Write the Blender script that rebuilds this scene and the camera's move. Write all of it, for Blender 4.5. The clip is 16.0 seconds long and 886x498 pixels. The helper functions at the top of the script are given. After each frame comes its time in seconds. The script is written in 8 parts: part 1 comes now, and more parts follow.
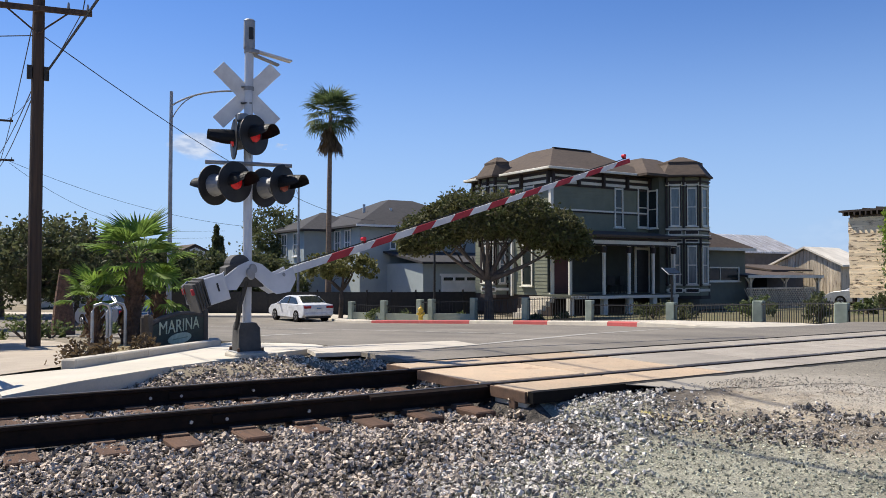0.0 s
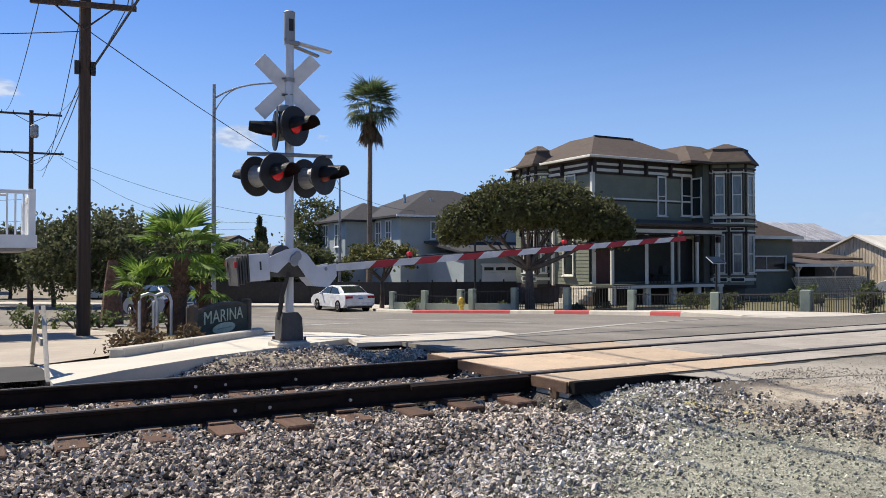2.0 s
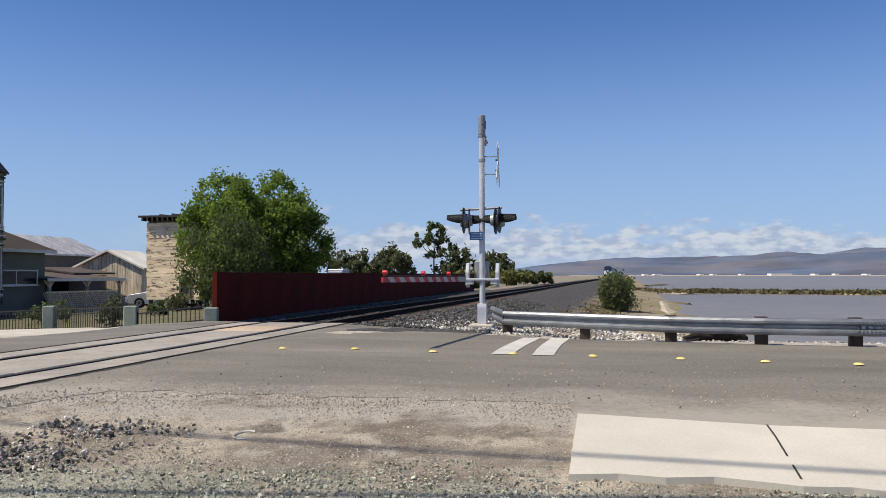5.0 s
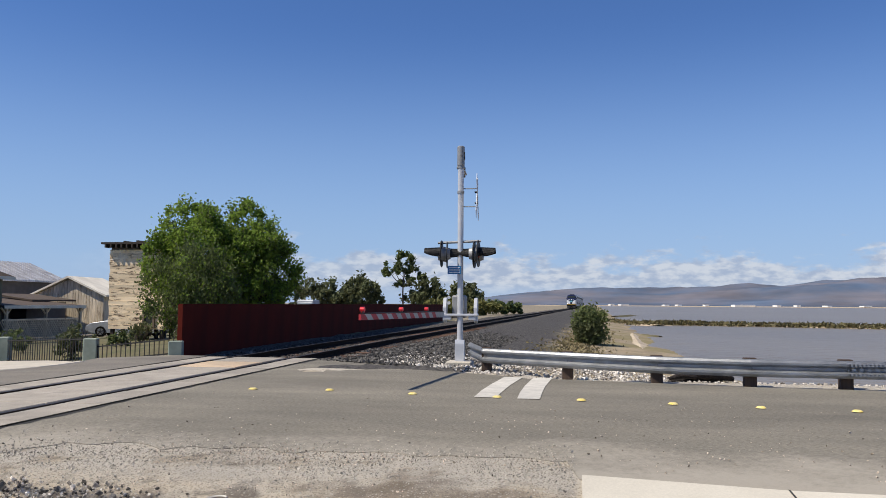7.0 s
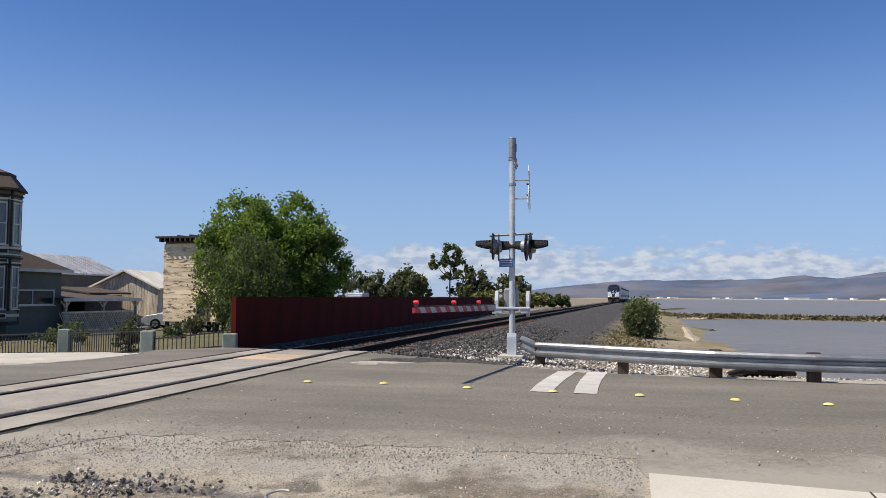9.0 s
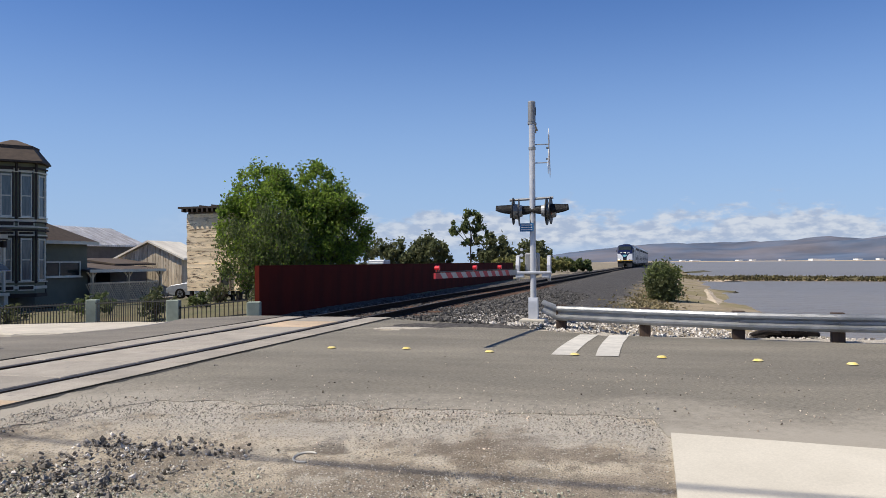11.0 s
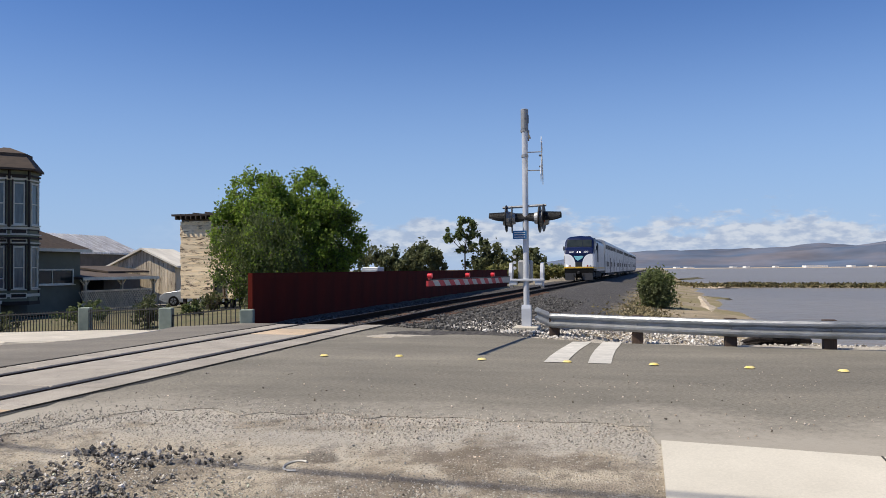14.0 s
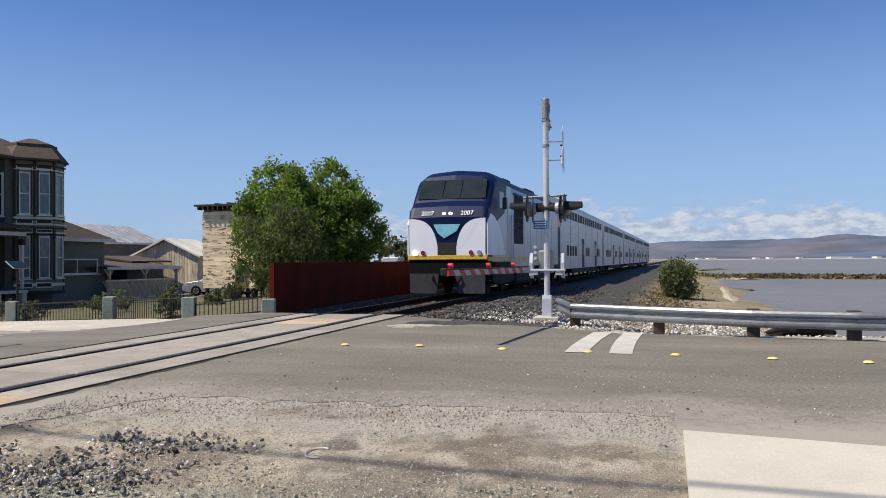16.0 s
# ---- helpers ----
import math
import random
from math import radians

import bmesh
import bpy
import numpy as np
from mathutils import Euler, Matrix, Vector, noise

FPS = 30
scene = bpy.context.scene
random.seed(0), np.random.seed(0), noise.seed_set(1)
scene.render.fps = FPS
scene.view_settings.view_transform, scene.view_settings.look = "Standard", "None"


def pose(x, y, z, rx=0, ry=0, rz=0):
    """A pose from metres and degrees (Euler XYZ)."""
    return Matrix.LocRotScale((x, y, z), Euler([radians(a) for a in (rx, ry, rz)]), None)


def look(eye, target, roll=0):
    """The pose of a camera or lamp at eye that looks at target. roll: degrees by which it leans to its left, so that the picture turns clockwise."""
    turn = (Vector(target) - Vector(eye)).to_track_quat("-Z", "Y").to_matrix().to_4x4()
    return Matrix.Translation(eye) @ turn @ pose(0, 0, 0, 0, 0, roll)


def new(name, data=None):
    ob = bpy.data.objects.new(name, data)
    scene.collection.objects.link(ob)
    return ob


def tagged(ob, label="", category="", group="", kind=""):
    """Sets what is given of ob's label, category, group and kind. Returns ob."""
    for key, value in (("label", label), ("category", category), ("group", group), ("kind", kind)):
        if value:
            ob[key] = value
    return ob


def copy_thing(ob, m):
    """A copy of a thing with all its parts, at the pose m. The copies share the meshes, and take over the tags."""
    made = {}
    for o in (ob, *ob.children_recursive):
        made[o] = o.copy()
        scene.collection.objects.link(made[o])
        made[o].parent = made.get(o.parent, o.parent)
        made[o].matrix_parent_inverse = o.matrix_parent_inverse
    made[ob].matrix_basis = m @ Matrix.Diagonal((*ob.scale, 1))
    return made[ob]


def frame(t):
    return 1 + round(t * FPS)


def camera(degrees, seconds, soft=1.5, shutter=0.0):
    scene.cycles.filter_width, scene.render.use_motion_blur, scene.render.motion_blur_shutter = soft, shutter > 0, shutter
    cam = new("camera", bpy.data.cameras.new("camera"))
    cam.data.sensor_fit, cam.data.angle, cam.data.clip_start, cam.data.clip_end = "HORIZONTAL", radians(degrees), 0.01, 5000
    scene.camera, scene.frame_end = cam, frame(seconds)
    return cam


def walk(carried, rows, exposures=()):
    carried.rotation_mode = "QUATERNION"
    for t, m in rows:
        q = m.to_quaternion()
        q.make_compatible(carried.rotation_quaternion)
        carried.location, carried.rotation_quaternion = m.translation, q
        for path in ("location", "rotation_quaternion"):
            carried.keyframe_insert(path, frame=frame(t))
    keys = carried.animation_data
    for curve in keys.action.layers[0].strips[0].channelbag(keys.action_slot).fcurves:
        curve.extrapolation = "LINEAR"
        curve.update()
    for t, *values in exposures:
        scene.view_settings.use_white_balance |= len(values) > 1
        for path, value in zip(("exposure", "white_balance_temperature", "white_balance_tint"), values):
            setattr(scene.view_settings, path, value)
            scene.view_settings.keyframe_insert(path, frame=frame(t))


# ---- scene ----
cam = camera(57.7, 16.0, soft=0.78)
PATH = [
    (0, (0.128, 0.113, 1.151), (1.194, 1.805, 1.21), 0.1),
    (0.5, (0.14, 0.128, 1.15), (1.179, 1.836, 1.192), -0.0),
    (1, (0.145, 0.131, 1.143), (1.159, 1.855, 1.18), -0.0),
    (1.5, (0.146, 0.136, 1.14), (1.135, 1.874, 1.177), -0.1),
    (2, (0.144, 0.129, 1.147), (1.123, 1.872, 1.181), -0.1),
    (2.5, (0.141, 0.096, 1.148), (1.14, 1.829, 1.182), -0.2),
    (3, (0.181, 0.052, 1.144), (1.388, 1.647, 1.183), 0.1),
    (3.5, (0.276, -0.097, 1.157), (1.855, 1.13, 1.202), 0.8),
    (3.8, (0.384, -0.156, 1.14), (2.117, 0.841, 1.19), 0.5),
    (4, (0.484, -0.092, 1.138), (2.312, 0.716, 1.19), 0.2),
    (4.5, (0.657, 0.002, 1.159), (2.58, 0.548, 1.21), -0.4),
    (5, (0.738, -0.023, 1.191), (2.698, 0.369, 1.256), -0.1),
    (5.2, (0.775, -0.035, 1.2), (2.741, 0.328, 1.27), 0.2),
    (7.3, (1.272, 0.324, 1.341), (3.241, 0.641, 1.482), 0.4),
    (7.5, (1.282, 0.343, 1.341), (3.248, 0.679, 1.489), 0.3),
    (8, (1.272, 0.379, 1.359), (3.231, 0.753, 1.509), 0.4),
    (9, (1.317, 0.413, 1.339), (3.268, 0.839, 1.456), 0.4),
    (11.5, (1.277, 0.401, 1.324), (3.217, 0.886, 1.343), -0.5),
    (12, (1.265, 0.387, 1.322), (3.204, 0.879, 1.333), -0.5),
    (12.5, (1.271, 0.374, 1.32), (3.211, 0.858, 1.331), -0.8),
    (13, (1.27, 0.376, 1.329), (3.216, 0.841, 1.358), -1.0),
    (13.5, (1.282, 0.377, 1.332), (3.228, 0.838, 1.388), -0.8),
    (14, (1.288, 0.375, 1.332), (3.233, 0.838, 1.383), -0.5),
    (14.5, (1.288, 0.386, 1.322), (3.235, 0.842, 1.353), -0.4),
    (15, (1.281, 0.375, 1.327), (3.224, 0.847, 1.345), -0.5),
    (15.5, (1.286, 0.373, 1.319), (3.224, 0.864, 1.343), -0.4),
    (16, (1.285, 0.382, 1.319), (3.219, 0.894, 1.347), -0.4),
]
walk(cam, [(t, look(eye, target, roll)) for t, eye, target, roll in PATH],
     exposures=[(0.0, 0.11), (3.4, 0.12), (4.0, -0.02), (4.6, -0.17), (8.5, -0.16), (11.5, -0.12), (16.0, -0.13)])

# ---- light ----
SUN_FROM = Vector((-0.5, 0.87, 0.0)).normalized()
SUN_EL = radians(54)
world = bpy.data.worlds.new("world")
scene.world = world
world.use_nodes = True


def sky_nodes():
    nt = world.node_tree
    n, l = nt.nodes, nt.links
    n.clear()
    out = n.new("ShaderNodeOutputWorld")
    bg = n.new("ShaderNodeBackground")
    sky = n.new("ShaderNodeTexSky")
    sky.sky_type = "NISHITA"
    sky.sun_disc = False
    sky.sun_elevation = SUN_EL
    sky.sun_rotation = math.atan2(SUN_FROM.x, SUN_FROM.y)
    sky.air_density, sky.dust_density, sky.ozone_density = 1.0, 0.0, 4.0
    bg.inputs["Strength"].default_value = 0.1
    tc = n.new("ShaderNodeTexCoord")
    sep = n.new("ShaderNodeSeparateXYZ")
    l.new(tc.outputs["Generated"], sep.inputs[0])

    def math_node(op, a, b=None, clamp=False):
        m = n.new("ShaderNodeMath")
        m.operation, m.use_clamp = op, clamp
        for i, v in enumerate((a, b)):
            if v is None:
                continue
            if isinstance(v, (int, float)):
                m.inputs[i].default_value = v
            else:
                l.new(v, m.inputs[i])
        return m.outputs[0]

    def ramp(v, a, b):
        m = n.new("ShaderNodeMapRange")
        m.interpolation_type = "SMOOTHSTEP"
        l.new(v, m.inputs[0])
        m.inputs[1].default_value, m.inputs[2].default_value = a, b
        return m.outputs[0]
    # cumulus bank low over the bay
    mp = n.new("ShaderNodeMapping")
    mp.inputs["Scale"].default_value = (6, 6, 15)
    l.new(tc.outputs["Generated"], mp.inputs[0])
    nz = n.new("ShaderNodeTexNoise")
    nz.inputs["Scale"].default_value, nz.inputs["Detail"].default_value, nz.inputs["Roughness"].default_value = 2.2, 9, 0.6
    l.new(mp.outputs[0], nz.inputs["Vector"])
    band = ramp(sep.outputs["Z"], 0.004, 0.03)
    az = ramp(math_node("SUBTRACT", sep.outputs["X"], math_node("MULTIPLY", sep.outputs["Y"], 1.4)), -0.05, 0.75)
    rise = math_node("MULTIPLY", math_node("SUBTRACT", 0.062, sep.outputs["Z"]), 6.0)
    dens = math_node("MULTIPLY", ramp(math_node("ADD", nz.outputs["Fac"], rise), 0.48, 0.62), math_node("MULTIPLY", band, az))
    # a few separate small puffs
    total = dens
    for px, py, pz, r in ((0.262, 0.965, 0.150, 0.030), (0.0, 1.0, 0.192, 0.024), (0.352, 0.936, 0.157, 0.010), (0.972, -0.226, 0.105, 0.009)):
        d = n.new("ShaderNodeVectorMath")
        d.operation = "SUBTRACT"
        d.inputs[1].default_value = Vector((px, py, pz)).normalized()
        l.new(tc.outputs["Generated"], d.inputs[0])
        s = n.new("ShaderNodeVectorMath")
        s.operation = "MULTIPLY"
        s.inputs[1].default_value = (1, 1, 2.0)
        l.new(d.outputs[0], s.inputs[0])
        le = n.new("ShaderNodeVectorMath")
        le.operation = "LENGTH"
        l.new(s.outputs[0], le.inputs[0])
        wob = math_node("ADD", le.outputs["Value"], math_node("MULTIPLY", math_node("SUBTRACT", nz.outputs["Fac"], 0.5), 0.09))
        total = math_node("MAXIMUM", total, math_node("MULTIPLY", ramp(wob, r * 1.15, r * 0.45), 0.85))
    nz2 = n.new("ShaderNodeTexNoise")
    nz2.inputs["Scale"].default_value, nz2.inputs["Detail"].default_value = 9, 4
    l.new(mp.outputs[0], nz2.inputs["Vector"])
    cmix = n.new("ShaderNodeMix")
    cmix.data_type = "RGBA"
    cmix.inputs["A"].default_value = (4.3, 5.1, 6.7, 1)
    cmix.inputs["B"].default_value = (7.2, 7.6, 8.3, 1)
    l.new(ramp(nz2.outputs["Fac"], 0.35, 0.65), cmix.inputs["Factor"])
    mix = n.new("ShaderNodeMix")
    mix.data_type = "RGBA"
    l.new(math_node("MULTIPLY", total, 0.85), mix.inputs["Factor"])
    # clear spring air: deeper blue, and pale blue down at the horizon
    hs = n.new("ShaderNodeHueSaturation")
    hs.inputs["Saturation"].default_value = 1.15
    l.new(sky.outputs[0], hs.inputs["Color"])
    tint = n.new("ShaderNodeMix")
    tint.data_type, tint.blend_type = "RGBA", "MULTIPLY"
    tint.inputs["Factor"].default_value = 1.0
    tint.inputs["B"].default_value = (0.99, 1.0, 1.25, 1)
    l.new(hs.outputs[0], tint.inputs["A"])
    low = n.new("ShaderNodeMix")
    low.data_type = "RGBA"
    low.inputs["B"].default_value = (3.55, 5.35, 8.35, 1)
    l.new(math_node("MULTIPLY", ramp(sep.outputs["Z"], 0.34, 0.0), 0.8), low.inputs["Factor"])
    l.new(tint.outputs["Result"], low.inputs["A"])
    l.new(low.outputs["Result"], mix.inputs["A"])
    l.new(cmix.outputs["Result"], mix.inputs["B"])
    l.new(mix.outputs["Result"], bg.inputs["Color"])
    l.new(bg.outputs[0], out.inputs["Surface"])


sky_nodes()
sun = new("sun", bpy.data.lights.new("sun", "SUN"))
sun.data.energy, sun.data.angle, sun.data.color = 6.4, radians(0.53), (1.0, 0.925, 0.80)
sun.matrix_world = look((SUN_FROM * math.cos(SUN_EL) + Vector((0, 0, math.sin(SUN_EL)))) * 60, (0, 0, 0))


# ---- materials ----
def mat(name, c1, c2=None, scale=4.0, rough=0.75, bump=0.15, bscale=40.0, fine=0.0, fscale=60.0, metal=0.0, big=0.15, bigscale=0.35,
        island=0.0, obrand=0.0, glow=None, spec=0.4, dist=0.02, lo=0.35, hi=0.65, stretch=(1, 1, 1), wear=None):
    """A surface with two scales of colour variation and a fine relief."""
    m = bpy.data.materials.new(name)
    m.use_nodes = True
    n, l = m.node_tree.nodes, m.node_tree.links
    b = n["Principled BSDF"]
    b.inputs["Roughness"].default_value, b.inputs["Metallic"].default_value = rough, metal
    b.inputs["Specular IOR Level"].default_value = spec
    tc = n.new("ShaderNodeTexCoord")
    mp = n.new("ShaderNodeMapping")
    mp.inputs["Scale"].default_value = stretch
    l.new(tc.outputs["Object"], mp.inputs[0])
    if obrand:
        # alike pieces take their pattern from different places
        who = n.new("ShaderNodeObjectInfo")
        far = n.new("ShaderNodeMath")
        far.operation = "MULTIPLY"
        far.inputs[1].default_value = 60.0
        l.new(who.outputs["Random"], far.inputs[0])
        l.new(far.outputs[0], mp.inputs["Location"])

    def noise_tex(s, d=6, r=0.6):
        t = n.new("ShaderNodeTexNoise")
        t.inputs["Scale"].default_value, t.inputs["Detail"].default_value, t.inputs["Roughness"].default_value = s, d, r
        l.new(mp.outputs[0], t.inputs["Vector"])
        return t.outputs["Fac"]

    def rng(v, a, b_, c, d):
        r = n.new("ShaderNodeMapRange")
        l.new(v, r.inputs[0])
        for i, k in enumerate((a, b_, c, d)):
            r.inputs[i + 1].default_value = k
        return r.outputs[0]

    def mixc(f, a, b_):
        x = n.new("ShaderNodeMix")
        x.data_type = "RGBA"
        l.new(f, x.inputs["Factor"])
        for key, v in (("A", a), ("B", b_)):
            if isinstance(v, tuple):
                x.inputs[key].default_value = (*v, 1)
            else:
                l.new(v, x.inputs[key])
        return x.outputs["Result"]

    def times(c, v):
        x = n.new("ShaderNodeVectorMath")
        x.operation = "SCALE"
        l.new(c, x.inputs[0])
        l.new(v, x.inputs["Scale"])
        return x.outputs[0]
    c2 = c2 or tuple(v * 0.75 for v in c1)
    col = mixc(rng(noise_tex(scale), lo, hi, 0, 1), c1, c2)
    if wear:
        col = mixc(rng(noise_tex(wear[1], 8, 0.7), wear[2], wear[2] + 0.1, 0, 1), col, wear[0])
    if big:
        col = times(col, rng(noise_tex(bigscale, 3), 0.3, 0.7, 1 - big, 1 + big))
    if fine:
        col = times(col, rng(noise_tex(fscale, 3, 0.75), 0.3, 0.7, 1 - fine, 1 + fine))
    if island:
        ge = n.new("ShaderNodeNewGeometry")
        lo_i, hi_i = island if isinstance(island, tuple) else (1 - island, 1 + island)
        col = times(col, rng(ge.outputs["Random Per Island"], 0, 1, lo_i, hi_i))
    if obrand:
        oi = n.new("ShaderNodeObjectInfo")
        col = times(col, rng(oi.outputs["Random"], 0, 1, 1 - obrand, 1 + obrand))
    l.new(col, b.inputs["Base Color"])
    if bump:
        bp = n.new("ShaderNodeBump")
        bp.inputs["Strength"].default_value, bp.inputs["Distance"].default_value = bump, dist
        l.new(noise_tex(bscale, 4), bp.inputs["Height"])
        l.new(bp.outputs[0], b.inputs["Normal"])
    if glow:
        b.inputs["Emission Color"].default_value = (*glow[0], 1)
        b.inputs["Emission Strength"].default_value = glow[1]
    return m


def leafy(name, c1, c2, trans=0.3):
    m = mat(name, c1, c2, scale=0.9, rough=0.6, bump=0, island=0.28, big=0.2, spec=0.2)
    n, l = m.node_tree.nodes, m.node_tree.links
    b, out = n["Principled BSDF"], n["Material Output"]
    tr = n.new("ShaderNodeBsdfTranslucent")
    l.new(b.inputs["Base Color"].links[0].from_socket, tr.inputs["Color"])
    mx = n.new("ShaderNodeMixShader")
    mx.inputs[0].default_value = trans
    l.new(b.outputs[0], mx.inputs[1])
    l.new(tr.outputs[0], mx.inputs[2])
    l.new(mx.outputs[0], out.inputs["Surface"])
    return m


M = {}
M["earth"] = mat("earth", (0.25, 0.21, 0.15), (0.17, 0.145, 0.10), scale=1.5, rough=0.95, bump=0.5, bscale=30, dist=0.03, big=0.2)


def gravel_to_dirt():
    """Greenish gravel that gives way to bare tan dirt towards the road."""
    m = mat("gravel_dirt", (0.37, 0.355, 0.275), (0.22, 0.213, 0.163), scale=7, rough=0.95, fine=0.45, fscale=45, bump=1.0, bscale=65, dist=0.03, big=0.25, bigscale=0.8)
    n, l = m.node_tree.nodes, m.node_tree.links
    b = n["Principled BSDF"]
    old = b.inputs["Base Color"].links[0].from_socket
    tc = n.new("ShaderNodeTexCoord")
    sep = n.new("ShaderNodeSeparateXYZ")
    l.new(tc.outputs["Object"], sep.inputs[0])

    def nz(s, d):
        t = n.new("ShaderNodeTexNoise")
        t.inputs["Scale"].default_value, t.inputs["Detail"].default_value = s, d
        l.new(tc.outputs["Object"], t.inputs["Vector"])
        return t.outputs["Fac"]

    def two(op, a, c):
        k = n.new("ShaderNodeMath")
        k.operation = op
        for i, v in enumerate((a, c)):
            if isinstance(v, (int, float)):
                k.inputs[i].default_value = v
            else:
                l.new(v, k.inputs[i])
        return k.outputs[0]

    def mixc(f, a, c):
        x = n.new("ShaderNodeMix")
        x.data_type = "RGBA"
        l.new(f, x.inputs["Factor"])
        for key, v in (("A", a), ("B", c)):
            if isinstance(v, tuple):
                x.inputs[key].default_value = (*v, 1)
            else:
                l.new(v, x.inputs[key])
        return x.outputs["Result"]

    def step(v, a, c):
        r = n.new("ShaderNodeMapRange")
        r.interpolation_type = "SMOOTHSTEP"
        l.new(v, r.inputs[0])
        r.inputs[1].default_value, r.inputs[2].default_value = a, c
        return r.outputs[0]
    dirt = mixc(step(nz(1.1, 5), 0.42, 0.6), (0.52, 0.44, 0.325), (0.39, 0.325, 0.24))
    dirt = mixc(step(nz(2.4, 8), 0.56, 0.68), dirt, (0.17, 0.14, 0.105))
    dirt = mixc(two("MULTIPLY", step(nz(0.55, 7), 0.50, 0.60), 0.6), dirt, (0.21, 0.17, 0.125))
    dirt = mixc(two("MULTIPLY", step(nz(7.0, 9), 0.50, 0.62), 0.6), dirt, (0.20, 0.17, 0.125))
    dirt = mixc(two("MULTIPLY", step(nz(3.1, 9), 0.55, 0.66), 0.5), dirt, (0.56, 0.50, 0.40))
    band = two("MULTIPLY", step(sep.outputs["X"], 6.7, 7.5), step(nz(1.6, 5), 0.33, 0.50))
    dirt = mixc(two("MULTIPLY", band, 0.8), dirt, (0.54, 0.49, 0.41))
    far = two("ADD", two("ABSOLUTE", two("SUBTRACT", sep.outputs["X"], 6.95), 0.0), two("MULTIPLY", two("ABSOLUTE", two("SUBTRACT", sep.outputs["Y"], 1.35), 0.0), 0.6))
    mud = step(two("ADD", far, two("MULTIPLY", two("SUBTRACT", nz(2.6, 7), 0.5), 2.2)), 0.75, 0.25)
    dirt = mixc(two("MULTIPLY", mud, 0.62), dirt, (0.15, 0.112, 0.075))
    pebble = n.new("ShaderNodeTexVoronoi")
    pebble.inputs["Scale"].default_value = 28
    l.new(tc.outputs["Object"], pebble.inputs["Vector"])
    grit = two("MULTIPLY", step(pebble.outputs["Distance"], 0.3, 0.15), step(nz(0.9, 4), 0.45, 0.6))
    dirt = mixc(grit, dirt, (0.46, 0.43, 0.37))
    speck = two("MULTIPLY", step(nz(55, 3), 0.52, 0.66), 0.75)
    dirt = mixc(speck, dirt, (0.155, 0.13, 0.10))
    speck = two("MULTIPLY", step(nz(38, 4), 0.58, 0.70), 0.8)
    dirt = mixc(speck, dirt, (0.52, 0.47, 0.39))
    deck = two("ADD", sep.outputs["Y"], two("MULTIPLY", two("SUBTRACT", nz(1.9, 6), 0.5), 1.8))
    dirt = mixc(two("MULTIPLY", two("MULTIPLY", step(deck, 5.1, 5.7), step(sep.outputs["X"], 7.9, 6.6)), 0.75), dirt, (0.10, 0.085, 0.07))
    edge = two("ADD", sep.outputs["X"], two("MULTIPLY", two("SUBTRACT", nz(1.3, 6), 0.5), 1.6))
    col = mixc(step(edge, 5.55, 6.05), old, dirt)
    l.new(col, b.inputs["Base Color"])
    return m


M["gravel_dirt"] = gravel_to_dirt()


def dusty_asphalt():
    """Worn asphalt whose verge side is strewn with tan dust."""
    m = mat("asphalt_dusty", (0.192, 0.172, 0.134), (0.144, 0.13, 0.102), scale=1.2, rough=0.9, fine=0.5, fscale=60, bump=0.45, bscale=120, dist=0.006, big=0.2, bigscale=0.4, stretch=(1, 0.35, 1), wear=((0.14, 0.125, 0.10), 0.9, 0.60))
    n, l = m.node_tree.nodes, m.node_tree.links
    b = n["Principled BSDF"]
    old = b.inputs["Base Color"].links[0].from_socket
    tc = n.new("ShaderNodeTexCoord")
    sep = n.new("ShaderNodeSeparateXYZ")
    l.new(tc.outputs["Object"], sep.inputs[0])
    add = sep.outputs["X"]
    for scale, amount in ((0.7, 3.0), (9.0, 1.6), (60.0, 1.2)):
        t = n.new("ShaderNodeTexNoise")
        t.inputs["Scale"].default_value, t.inputs["Detail"].default_value = scale, 6
        l.new(tc.outputs["Object"], t.inputs["Vector"])
        k = n.new("ShaderNodeMath")
        k.operation = "MULTIPLY_ADD"
        l.new(t.outputs["Fac"], k.inputs[0])
        k.inputs[1].default_value = amount
        l.new(add, k.inputs[2])
        add = k.outputs[0]
    f = n.new("ShaderNodeMapRange")
    f.interpolation_type = "SMOOTHSTEP"
    l.new(add, f.inputs[0])
    for i, v in enumerate((10.6, 12.4, 0.75, 0.0)):
        f.inputs[i + 1].default_value = v
    x = n.new("ShaderNodeMix")
    x.data_type = "RGBA"
    l.new(f.outputs[0], x.inputs["Factor"])
    l.new(old, x.inputs["A"])
    x.inputs["B"].default_value = (0.36, 0.322, 0.262, 1)
    l.new(x.outputs["Result"], b.inputs["Base Color"])
    return m


M["asphalt_dusty"] = dusty_asphalt()


